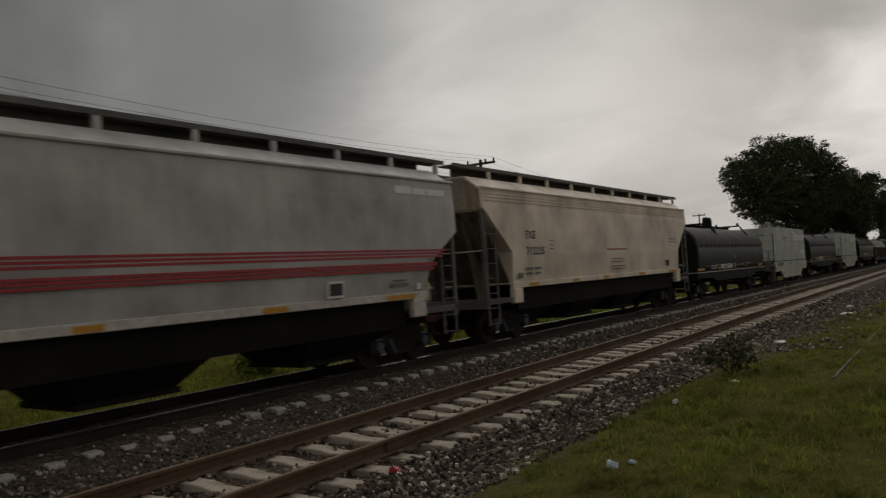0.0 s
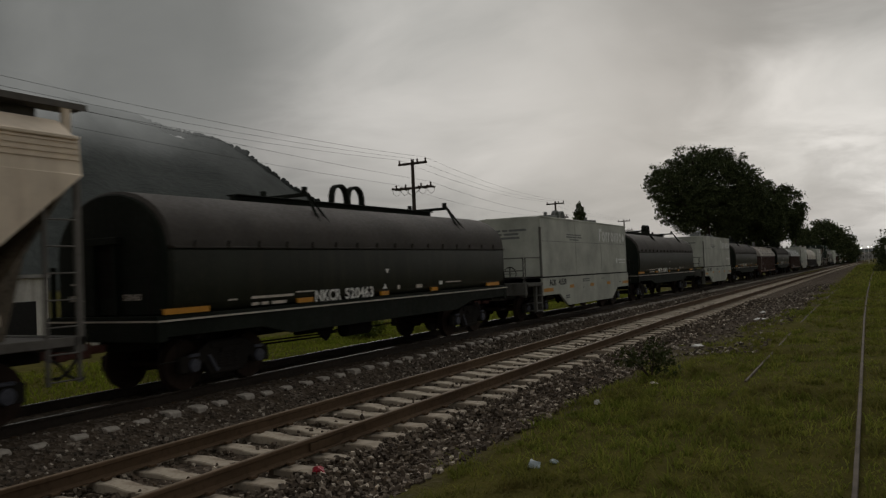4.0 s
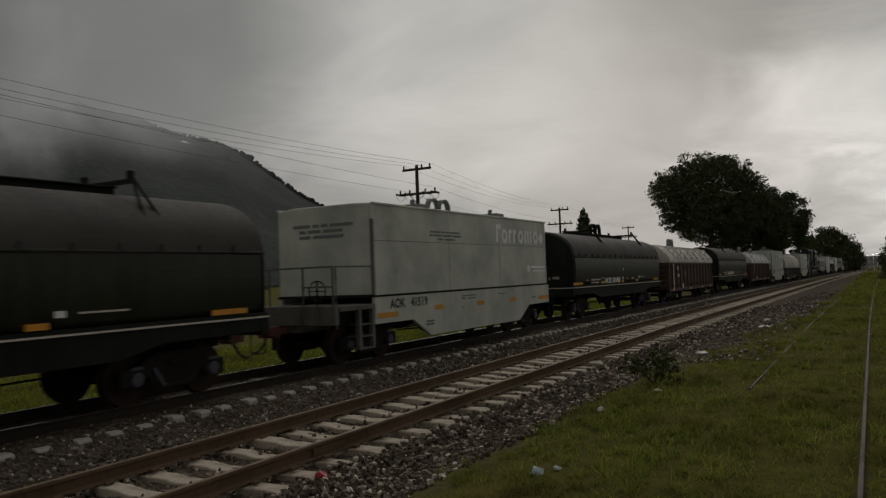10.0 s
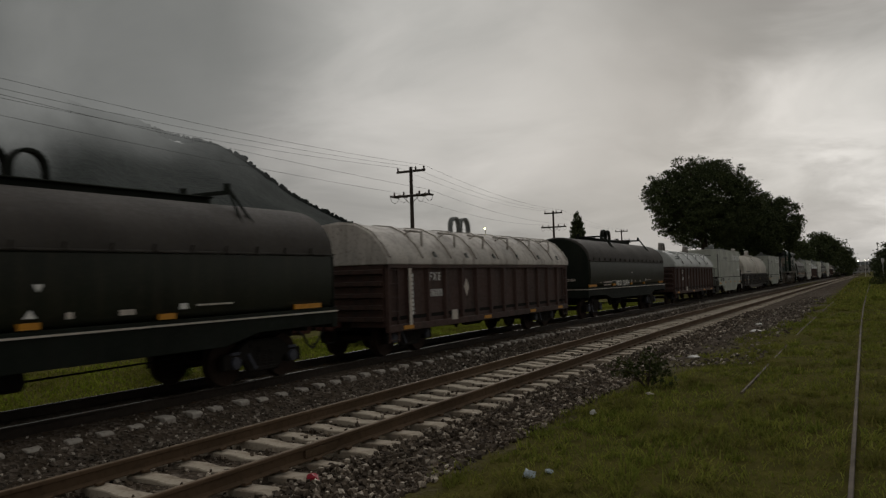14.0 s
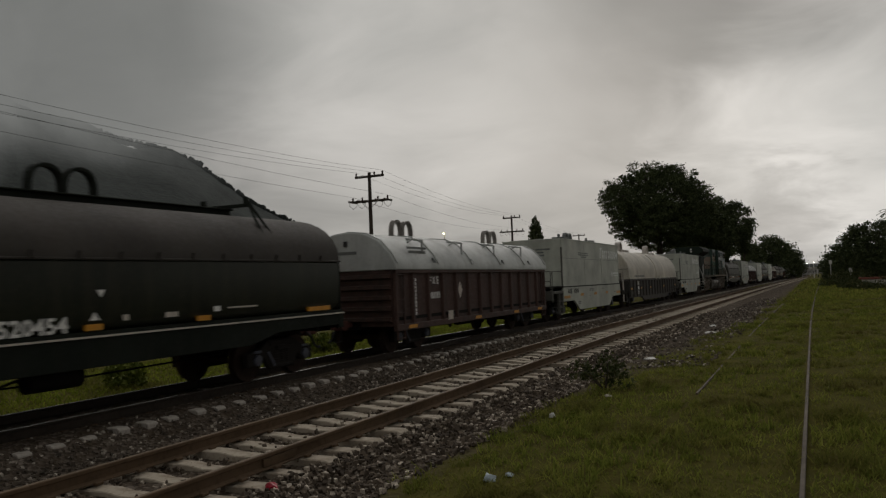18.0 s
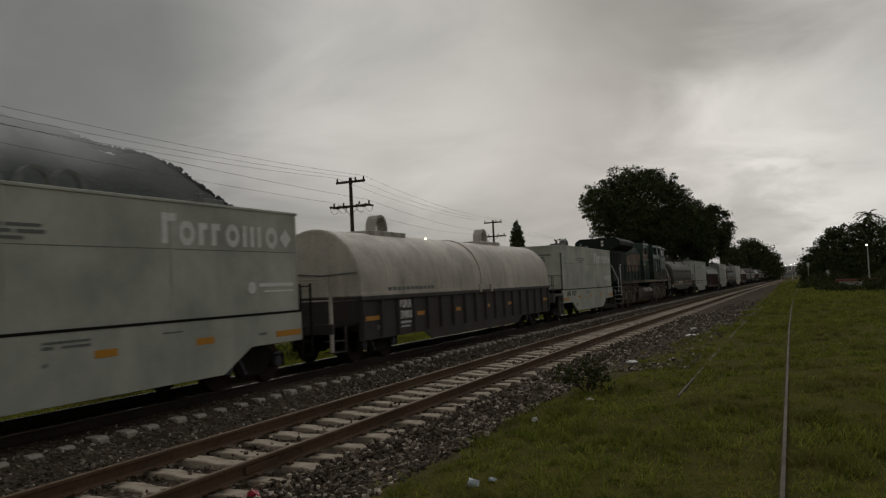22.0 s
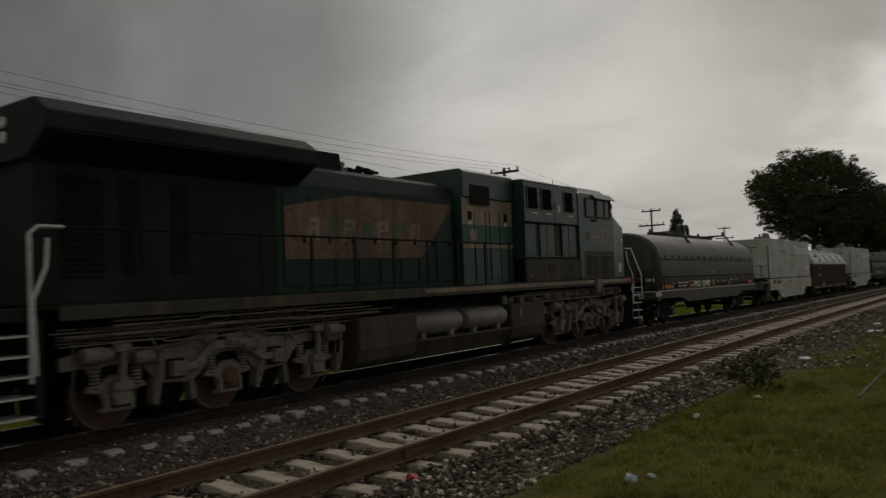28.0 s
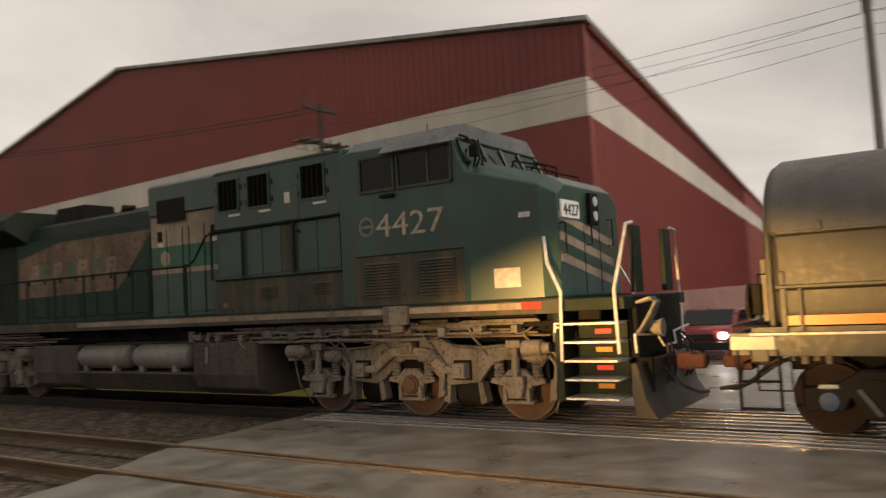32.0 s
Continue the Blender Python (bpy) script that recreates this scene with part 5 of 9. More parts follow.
def hopper(kind):
    """Covered hopper: grey with red stripes, or beige with roof ribs."""
    grey = kind == "grey"
    c = thing("covered_hopper", "grey covered hopper with dark red stripes" if grey else "beige covered hopper with weathered sloped ends", "freight wagon", "wagons of the train")
    L = 18.1
    m = M["hopgrey"] if grey else M["hopcream"]
    s = Shape()
    bulge = 1.58 if grey else 1.52
    half = [(1.46, 1.58), (bulge, 2.4), (bulge, 3.1), (bulge - 0.02, 3.7), (bulge - 0.07, 4.22), (0.96, 4.60)]
    sec = [(-x, z) for x, z in half] + half[::-1]
    # body with end slopes: the lower corners are cut back
    rings = []
    cut = ((0.02, 3.66), (1.46, 2.48), (1.48, 1.58)) if not grey else ((0.08, 3.0), (1.10, 2.22), (1.40, 1.58))
    for y, low in list(cut) + [(L - a, b) for a, b in cut[::-1]]:
        rings.append([s.bm.verts.new((x, y, max(z, low + 0.002 * k))) for k, (x, z) in enumerate(sec)])
    n = len(sec)
    for a, b in zip(rings, rings[1:]):
        for k in range(n):
            s.bm.faces.new((a[k], b[k], b[(k + 1) % n], a[(k + 1) % n]))
    s.bm.faces.new(rings[0])
    s.bm.faces.new(rings[-1][::-1])
    part("body", s, m, c, smooth=False)
    for sx in (-1, 1):
        part("side_sill", Shape().box(sx * 1.38, sx * 1.50, 1.45, L - 1.35, 1.48, 1.64), M["whitered"] if grey else m, c, "pale sill strip", bevel=0.012)
        for y in (1.45, L - 1.95):
            part("bolster_end", Shape().box(sx * 1.36, sx * 1.52, y, y + 0.5, 1.06, 1.48), M["whitered"] if grey else m, c, bevel=0.02)
        for y in (0.0, L - 1.5):
            part("step_sill", Shape().box(sx * 1.36, sx * 1.46, y, y + 1.5, 1.10, 1.24), M["hopdirt"], c, bevel=0.01)
        for y in (0.02, L - 0.1):
            part("corner_post", Shape().box(sx * 1.38, sx * 1.46, y, y + 0.08, 1.1, 3.7), M["hopdirt"], c)
        e0, e1 = sorted((sx * (bulge - 0.12), sx * (bulge - 0.02)))
        part("roof_eave", Shape().box(e0, e1, 0.03, L - 0.03, 4.22, 4.285), m, c, bevel=0.015)
        if grey:
            for z, e in ((2.13, 1.14), (2.20, 1.06), (2.26, 1.0), (2.42, 0.76), (2.49, 0.68), (2.56, 0.6)):
                part("stripe", Shape().box(sx * bulge - 0.016, sx * bulge + 0.010, 2.0, L - e, z, z + 0.045), M["redstripe"], c, "dark red stripe")
        else:
            for k in range(4):
                z = 3.90 + 0.09 * k
                x = 1.505 - (z - 3.7) * 0.105
                part("roof_rib", Shape().box(sx * x - 0.02, sx * x + 0.02, 0.05, L - 0.05, z, z + 0.03), m, c)
    for y in (0.0, L - 0.2):
        part("end_sill", Shape().box(-1.46, 1.46, y, y + 0.2, 1.0, 1.24), M["hopdirt"], c, bevel=0.012)
    part("centre_sill", Shape().box(-0.35, 0.35, 0, L, 0.8, 1.1), M["under"], c)
    for y in (0.2, L - 1.9):
        part("end_deck", Shape().box(-1.40, 1.40, y, y + 1.7, 1.16, 1.22), M["hopdirt"], c)
    for y, d in ((1.52, -1), (L - 1.52, 1)):
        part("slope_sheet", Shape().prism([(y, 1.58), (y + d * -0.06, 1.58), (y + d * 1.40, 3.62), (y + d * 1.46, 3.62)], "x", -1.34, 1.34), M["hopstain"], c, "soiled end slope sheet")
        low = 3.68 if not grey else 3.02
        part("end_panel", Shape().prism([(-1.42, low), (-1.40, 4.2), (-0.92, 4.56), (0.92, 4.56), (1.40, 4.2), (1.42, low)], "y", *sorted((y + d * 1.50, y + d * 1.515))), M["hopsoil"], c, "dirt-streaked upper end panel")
        for x in (-0.75, 0.65):
            part("slope_brace", Shape().prism([(y + d * 0.02, 1.22), (y + d * 0.7, 1.22), (y + d * 1.3, 3.4), (y + d * 1.2, 3.4)], "x", x, x + 0.06), M["hopstain"], c)
    part("hopper_bay", Shape().box(-1.30, 1.30, 2.0, L - 2.0, 0.85, 1.50), M["under"], c)
    for y in ((4.0, 9.35, 14.2) if grey else (3.3, 7.3, 11.35, 15.0)):
        h = Shape()
        a, b = (1.5, 1.0) if y in (7.3, 11.35) else (1.3, 0.9) if grey else (1.15, 0.8)
        v = [h.bm.verts.new(p) for p in ((-1.3, y - a, 0.9), (1.3, y - a, 0.9), (1.3, y + a, 0.9), (-1.3, y + a, 0.9), (-0.75, y - b, 0.40), (0.75, y - b, 0.40), (0.75, y + b, 0.40), (-0.75, y + b, 0.40))]
        for f in ((0, 3, 2, 1), (4, 5, 6, 7), (0, 1, 5, 4), (1, 2, 6, 5), (2, 3, 7, 6), (3, 0, 4, 7)):
            h.bm.faces.new([v[i] for i in f])
        part("discharge_chute", h, M["under"], c, bevel=0.01)
        part("outlet_gate", Shape().box(-0.8, 0.8, y - b - 0.05, y + b + 0.05, 0.30, 0.40), M["under"], c)
    # running boards and coaming along the roof
    for sx in (-1, 1):
        part("running_board", Shape().box(min(sx * 0.50, sx * 0.95), max(sx * 0.50, sx * 0.95), -0.5, L + 0.5, 4.84, 4.88), M["hopdirt"], c)
        part("hatch_coaming", Shape().box(min(sx * 0.48, sx * 0.54), max(sx * 0.48, sx * 0.54), 0.1, L - 0.1, 4.58, 4.838), M["hopdirt"], c)
        part("board_edge", Shape().box(sx * 0.96 - 0.015, sx * 0.96 + 0.015, -0.5, L + 0.5, 4.82, 4.92), M["hopdirt"], c)
    for k in range(11):
        y = -0.45 + k * 1.87
        if y < 0.05:
            continue
        for sx in (-1, 1):
            part("board_bracket", once(("hbr", kind), lambda: Shape().box(-0.04, 0.04, -0.07, 0.07, 4.36, 4.92).mesh("bracket", 0.01)), m, c, at=pose(sx * 0.92, y, 0))
    part("roof_hatch", Shape().box(-0.40, 0.40, 1.2, L - 1.2, 4.42, 4.70), M["under"], c, bevel=0.03)
    for y in (0.10, L - 0.66):
        for o in (0.0, 0.52):
            part("ladder_rail", Shape().box(1.42, 1.47, y + o, y + o + 0.05, 0.55, 3.15 if not grey else 2.9), M["hopdirt"], c)
        for k in range(7):
            part("ladder_rung", Shape().tube([(1.46, y, 0.6 + 0.4 * k), (1.46, y + 0.55, 0.6 + 0.4 * k)], 0.014, 6), M["hopdirt"], c)
    part("grab_bar", Shape().tube([(-1.3, 0.0, 2.55), (1.4, 0.0, 2.55)], 0.016, 6), m, c)
    if grey:
        bars([(15.65, 3.88, 0.62, 0.17), (16.32, 3.88, 0.5, 0.15), (16.86, 3.88, 0.77, 0.15)], c, M["paleletter"], 1.552, name="trade_mark")
        part("placard", Shape().box(1.50, 1.55, 13.33, 13.72, 1.71, 1.95), M["black"], c)
        part("placard_frame", Shape().box(1.50, 1.54, 13.28, 13.77, 1.66, 2.0), M["white"], c, "white painted placard frame")
        bars([(15.3, 1.80, 0.7, 0.06), (15.4, 1.9, 0.5, 0.04)], c, M["greytext"], 1.53)
        bars([(16.3, 1.70, 0.14, 0.14)], c, M["white"], 1.53, name="tag")
    else:
        lettering("FXE", 0.23, M["black"], c, 1.522, 2.3, 2.88, wide=1.15)
        lettering("712235", 0.23, M["black"], c, 1.522, 2.3, 2.41, wide=1.2)
        bars([(2.2, 1.98, 0.45, 0.06), (2.75, 1.98, 0.45, 0.06), (2.25, 1.84, 0.35, 0.06), (2.75, 1.84, 0.35, 0.06), (3.83, 2.80, 0.26, 0.03), (3.83, 2.68, 0.26, 0.03), (3.83, 2.56, 0.26, 0.03), (8.75, 2.16, 1.2, 0.03), (8.7, 2.06, 1.3, 0.03), (8.62, 1.90, 1.5, 0.03), (8.7, 1.80, 1.3, 0.03), (15.3, 2.9, 1.0, 0.04), (15.4, 2.78, 0.8, 0.03), (1.71, 1.74, 0.3, 0.16)], c, M["greytext"], 1.522)
        bars([(8.37, 2.50, 2.0, 0.05)], c, M["redstripe"], 1.522, name="stencil")
        part("placard", Shape().box(1.50, 1.515, 14.85, 15.25, 1.78, 2.03), M["black"], c)
    for y, w in ((2.4, 0.6), (5.4, 0.5), (8.0, 0.5), (11.6, 0.6), (15.2, 1.05)):
        part("reflector", Shape().box(1.50, 1.508, y, y + w, 1.50, 1.60), M["yellow"], c, "faded yellow reflective strip")
    freight_truck(c, 1.9)
    freight_truck(c, L - 1.9)
    coupler(c, 0.0, -1)
    coupler(c, L, 1)
    return c


# ---------------------------------------------------------------- locomotive
def loco_truck(c, y0):
    """Three-axle truck seen from the side: cast frame with drop pedestals, journal boxes, springs, brake gear."""
    ys = (0.0, 2.07, 4.12)
    def frame_mesh():
        s = Shape()
        out = [(-0.86, 1.16), (-0.86, 0.96), (-0.50, 0.98), (-0.36, 0.80), (-0.22, 0.98), (0.28, 0.98), (0.46, 0.90), (0.72, 0.62), (1.28, 0.57), (1.50, 0.66), (1.72, 0.90), (1.94, 0.99), (2.20, 0.99), (2.42, 0.90), (2.64, 0.66), (2.86, 0.57), (3.42, 0.62), (3.66, 0.90), (3.86, 0.98), (4.34, 0.98), (4.48, 0.80), (4.62, 0.98), (4.98, 0.96), (4.98, 1.16), (4.55, 1.24), (3.5, 1.17), (2.95, 1.20), (2.62, 1.33), (1.55, 1.34), (1.22, 1.20), (0.65, 1.16), (-0.42, 1.24)]
        s.prism(out, "x", 1.02, 1.13)
        # rolled flange along the top
        s.prism([(-0.42, 1.24), (0.65, 1.16), (1.22, 1.20), (1.55, 1.34), (2.62, 1.33), (2.95, 1.20), (3.5, 1.17), (4.55, 1.24), (4.55, 1.28), (3.5, 1.21), (2.97, 1.24), (2.64, 1.37), (1.53, 1.38), (1.20, 1.24), (0.65, 1.20), (-0.42, 1.28)], "x", 1.0, 1.19)
        return s.mesh("truck_frame", 0.015)
    # dark block added behind the frames so the gaps between them read as shade
    part("truck_backing", Shape().box(-0.98, 0.98, y0 - 0.5, y0 + 4.6, 0.66, 1.16).box(-0.66, 0.66, y0 + 0.6, y0 + 1.5, 0.28, 0.7).box(-0.66, 0.66, y0 + 2.6, y0 + 3.5, 0.28, 0.7), M["under"], c)
    part("truck_frame", once("ltf", frame_mesh), M["locobogie"], c, at=pose(0, y0, 0))
    part("truck_frame", once("ltf", frame_mesh), M["locobogie"], c, at=pose(0, y0 + 4.12, 0, 0, 0, 180))
    def arm():
        s = Shape()
        up = [(1.02, 0.88), (1.32, 0.90), (1.70, 1.20), (2.44, 1.20), (2.82, 0.90), (3.12, 0.88)]
        lo = [(3.12, 0.76), (2.76, 0.77), (2.36, 1.05), (1.78, 1.05), (1.38, 0.77), (1.02, 0.76)]
        s.prism(up + lo, "x", 1.15, 1.26)
        return s.mesh("equaliser_arm", 0.02)
    for ya, yb, z0, z1 in ((0.90, 1.14, 0.70, 0.94), (3.00, 3.24, 0.70, 0.94), (1.93, 2.21, 1.10, 1.30)):
        part("arm_seat", Shape().box(1.13, 1.148, y0 + ya - 0.05, y0 + yb + 0.05, z0 - 0.04, z1 + 0.04), M["under"], c)
        part("arm_bracket", Shape().box(1.13, 1.30, y0 + ya, y0 + yb, z0, z1).box(1.30, 1.33, y0 + ya + 0.06, y0 + yb - 0.06, z0 + 0.06, z1 - 0.06), M["locobogie"], c, bevel=0.012)
    for ya, yb in ((y0 - 0.66, y0 - 0.5), (y0 + 4.78, y0 + 4.62)):
        part("sand_pipe", Shape().tube([(1.12, ya, 1.45), (1.12, ya, 0.9), (1.02, ya, 0.5), (0.85, yb, 0.14)], 0.019, 6), M["locobogie"], c)
    for ym in (1.05, 3.1):
        part("traction_motor_case", Shape().lathe([(-0.35, 0.24), (-0.3, 0.32), (0.3, 0.32), (0.35, 0.24)], "y", (0.55, y0 + ym, 0.47), 14), M["bogie"], c, smooth=True)
        for e in (-1, 1):
            part("brake_hanger", Shape().prism([(y0 + ym + e * 0.36, 0.62), (y0 + ym + e * 0.26, 0.62), (y0 + ym + e * 0.30, 0.26), (y0 + ym + e * 0.42, 0.30)], "x", 0.9, 1.1), M["locobogie"], c, bevel=0.01)
    def damper():
        s = Shape()
        s.lathe([(-0.24, 0.06), (-0.22, 0.12), (0.1, 0.13), (0.12, 0.09), (0.24, 0.08)], "y", (1.30, 0, 1.16), 12)
        return s.mesh("damper", 0.0, True)
    part("damper", once("ltd", damper), M["locobogie"], c, at=pose(0, y0 - 0.42, 0))
    part("damper", once("ltd", damper), M["locobogie"], c, at=pose(0, y0 + 4.56, 0.02))
    for k in range(9):
        part("frame_bolt", once("ltbolt", lambda: Shape().lathe([(1.16, 0.03), (1.185, 0.025)], "x", (0, 0, 0), 8).mesh("bolt")), M["locobogie"], c, at=pose(0, y0 - 0.5 + 0.65 * k, 1.12))
    part("equaliser_arm", once("lta", arm), M["locobogie"], c, at=pose(0, y0, 0))
    def box_mesh():
        s = Shape()
        s.prism([(-0.50, 0.62), (-0.46, 0.70), (-0.26, 0.72), (-0.14, 0.84), (0.14, 0.84), (0.26, 0.72), (0.46, 0.70), (0.50, 0.62), (0.26, 0.58), (0.20, 0.38), (-0.20, 0.38), (-0.26, 0.58)], "x", 1.04, 1.16)
        s.box(1.04, 1.18, -0.28, 0.28, 0.30, 0.36)
        s.box(1.10, 1.22, -0.24, -0.17, 0.33, 0.56).box(1.10, 1.22, 0.17, 0.24, 0.33, 0.56)
        return s.mesh("journal_box", 0.014)
    def cap():
        return Shape().lathe([(1.15, 0.165), (1.20, 0.16), (1.21, 0.135), (1.25, 0.13), (1.26, 0.10)], "x", (0, 0, 0.57), 18).mesh("axle_cap", 0, True)
    def strut():
        s = Shape()
        s.tube([(1.24, 0.04, 1.22), (1.24, 0.02, 0.74)], 0.05, 8)
        s.tube([(1.24, 0.04, 1.05), (1.24, 0.02, 0.72)], 0.068, 8)
        s.box(1.16, 1.30, -0.1, 0.16, 1.18, 1.30).box(1.16, 1.30, -0.14, 0.18, 0.60, 0.74)
        s.prism([(-0.16, 0.62), (0.18, 0.62), (0.12, 0.40), (-0.10, 0.40)], "x", 1.18, 1.28)
        return s.mesh("damper_strut", 0.01)
    def spring():
        s = Shape()
        prof = []
        for k in range(6):
            prof += [(0.66 + k * 0.055, 0.07), (0.685 + k * 0.055, 0.095)]
        s.lathe(prof, "z", (1.1, 0, 0), 10)
        return s.mesh("coil_spring", 0, True)
    def brake():
        s = Shape()
        s.lathe([(-0.16, 0.10), (0.12, 0.12), (0.2, 0.05)], "y", (1.22, 0.4, 1.06), 12)
        s.tube([(1.2, 0.6, 1.06), (1.2, 0.72, 0.9), (1.2, 0.66, 0.5)], 0.045, 6)
        s.prism([(0.56, 0.34), (0.70, 0.40), (0.68, 0.72), (0.60, 0.70)], "x", 1.0, 1.2)
        return s.mesh("brake_unit", 0.01)
    for dy in ys:
        part("journal_box", once("ljb", box_mesh), M["locobogie"], c, at=pose(0, y0 + dy, 0))
        part("axle_cap", once("lcap", cap), M["locowheel"], c, "reddish axle cap", at=pose(0, y0 + dy, 0))
        if dy != ys[1]:
            part("damper_strut", once("lstrut", strut), M["locobogie"], c, at=pose(0, y0 + dy, 0))
        part("wheel_rim", once("lrim", lambda: Shape().lathe([(0.69, 0.535), (0.835, 0.5335), (0.838, 0.49), (0.69, 0.49)], "x", (0, 0, 0.533), 32).mesh("wheel_rim", 0, True)), M["railold"], c, "worn wheel rim", at=pose(0, y0 + dy, 0))
        for e in (-0.34, 0.34):
            part("coil_spring", once("lsp", spring), M["locobogie"], c, at=pose(0, y0 + dy + e, 0))
        part("brake_unit", once("lbu", brake), M["locobogie"], c, at=pose(0, y0 + dy, 0))
        wheelset(c, y0 + dy, 0.533, mat=M["locowheel"])
    p = Shape()
    for k in range(5):
        z, x = 1.36 + 0.05 * k, 1.08 + 0.03 * (k % 3)
        p.tube([(x, y0 - 0.9, z), (x, y0 + 0.8 + 0.3 * k, z - 0.05), (x, y0 + 2.2, z + 0.04), (x, y0 + 4.7 - 0.2 * k, z)], 0.018, 5)
    for k in range(6):
        y = y0 - 0.5 + k * 0.95
        p.tube([(1.16, y, 1.5), (1.22, y + 0.08, 1.36), (1.18, y + 0.2, 1.22), (1.14, y + 0.3, 1.05)], 0.022, 5)
    part("brake_pipe", p, M["locobogie"], c, "dusty air pipes and hoses")


def wall_grid(s, x, y0, y1, z0, z1, n, depth=0.03):
    """Raised louvre blades on a side wall."""
    for k in range(n):
        z = z0 + (z1 - z0) * (k + 0.2) / n
        s.prism([(x, z), (x + depth, z), (x, z + (z1 - z0) / n * 0.75)], "y", y0, y1)


def locomotive():
    c = thing("locomotive", "dark green six-axle diesel locomotive with faded cream panels", "locomotive", "wagons of the train")
    part("underframe", Shape().box(-0.98, 0.98, 0.5, 21.9, 1.40, 1.90).box(-0.5, 0.5, 0.1, 22.4, 0.75, 1.45), M["under"], c, bevel=0.02)
    part("walkway", Shape().box(-1.53, 1.53, 0.9, 21.5, 1.86, 1.93), M["locodark"], c)
    for sx in (-1, 1):
        part("side_sill", Shape().box(sx * 1.47, sx * 1.54, 0.9, 21.5, 1.70, 1.90), M["locodust"], c, "dust-grey side sill", bevel=0.01)
        for k in range(15):
            part("sill_gusset", once("lgus", lambda: Shape().prism([(0.98, 1.86), (1.47, 1.86), (1.47, 1.74), (0.98, 1.45)], "y", -0.02, 0.02).mesh("gusset")), M["under"], c, at=pose(0, 1.4 + 1.4 * k, 0, 0, 0, 0 if sx > 0 else 180))
        for y0, y1, m in ((4.0, 9.2, "locodust"), (9.2, 13.95, "sillpale"), (13.96, 17.61, "sillpale"), (17.62, 18.26, "locowhite"), (18.78, 20.88, "locowhite")):
            part("sill_stripe", Shape().box(sx * 1.54, sx * 1.548, y0, y1, 1.78, 1.88), M[m], c, "worn cream stripe along the sill")
    part("red_reflector", Shape().box(1.548, 1.556, 20.88, 21.2, 1.78, 1.88), M["red"], c, "red reflective strip")
    part("jacking_pad", Shape().box(1.52, 1.60, 18.27, 18.77, 1.60, 1.92).box(1.5, 1.58, 18.4, 18.65, 1.48, 1.60), M["locobogie"], c, bevel=0.01)
    # engine hood
    hood = [(-0.93, 1.92), (-0.93, 4.05), (-0.76, 4.40), (-0.5, 4.52), (0.5, 4.52), (0.76, 4.40), (0.93, 4.05), (0.93, 1.92)]
    part("engine_hood", Shape().prism(hood, "y", 5.4, 11.3), M["locosoot"], c, "dark green engine hood, sooty above", bevel=0.02)
    part("hood_top", Shape().prism([(x * 1.004, z + 0.004) for x, z in hood[1:7]], "y", 5.4, 11.3), M["locodark"], c)
    for k in range(8):
        y = 5.55 + k * 0.71
        part("hood_door", once("ldoor", lambda: Shape().box(0.93, 0.955, 0.03, 0.66, 2.05, 3.85).mesh("door", 0.008)), M["locosoot"], c, at=pose(0, y, 0))
        part("door_latch", once("llatch", lambda: Shape().box(0.955, 0.975, 0.52, 0.6, 2.9, 3.05).mesh("latch", 0.004)), M["under"], c, at=pose(0, y, 0))
    # faded cream lettering panel across the doors
    part("cream_panel", Shape().prism([(5.6, 2.58), (9.9, 2.62), (10.3, 2.92), (10.65, 3.3), (11.28, 3.93), (7.5, 3.93), (5.6, 3.6)], "x", 0.957, 0.962), M["lococream"], c, "faded cream paint panel with worn lettering")
    for k, (y, w) in enumerate(((6.2, 0.30), (6.75, 0.26), (7.22, 0.34), (7.85, 0.26), (8.32, 0.34), (8.95, 0.30), (9.5, 0.34))):
        b = Shape()
        for d0, d1, z0, z1 in ((0, 0.09, 2.95, 3.42), (w - 0.09, w, 3.18 if k % 3 else 2.95, 3.42), (0.094, w - 0.094, 3.33, 3.42), (0.094, w - 0.094, 3.18, 3.25)):
            b.prism([(y + d0 + (z0 - 2.95) * 0.13, z0), (y + d1 + (z0 - 2.95) * 0.13, z0), (y + d1 + (z1 - 2.95) * 0.13, z1), (y + d0 + (z1 - 2.95) * 0.13, z1)], "x", 0.962, 0.966)
        part("worn_emblem", b, M["locomid"] if k % 2 else M["sillpale"], c, "faded block of old lettering")
    # radiator section with wings
    part("radiator_body", Shape().box(-0.95, 0.95, 0.85, 5.4, 1.92, 4.2), M["locodark"], c, bevel=0.02)
    wing = [(-0.95, 4.02), (-1.54, 4.36), (-1.54, 4.62), (-1.2, 4.86), (1.2, 4.86), (1.54, 4.62), (1.54, 4.36), (0.95, 4.02)]
    part("radiator_wing", Shape().prism(wing, "y", 0.75, 6.0), M["locodark"], c, "overhanging radiator roof", bevel=0.02)
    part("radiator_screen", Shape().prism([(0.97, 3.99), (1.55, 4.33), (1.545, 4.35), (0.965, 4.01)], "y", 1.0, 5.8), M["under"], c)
    g = Shape()
    wall_grid(g, 0.95, 1.2, 1.9, 2.3, 3.8, 16)
    part("radiator_grille", g, M["under"], c)
    for y0 in (1.25, 2.2, 3.1):
        part("body_slot", Shape().box(0.95, 0.965, y0, y0 + 0.35, 2.35, 3.85), M["under"], c)
    part("end_lamp", Shape().lathe([(0, 0.09), (-0.05, 0.09), (-0.06, 0.07)], "y", (0.35, 0.78, 4.60), 14).lathe([(0, 0.09), (-0.05, 0.09), (-0.06, 0.07)], "y", (0.35, 0.78, 4.38), 14), M["pipe"], c)
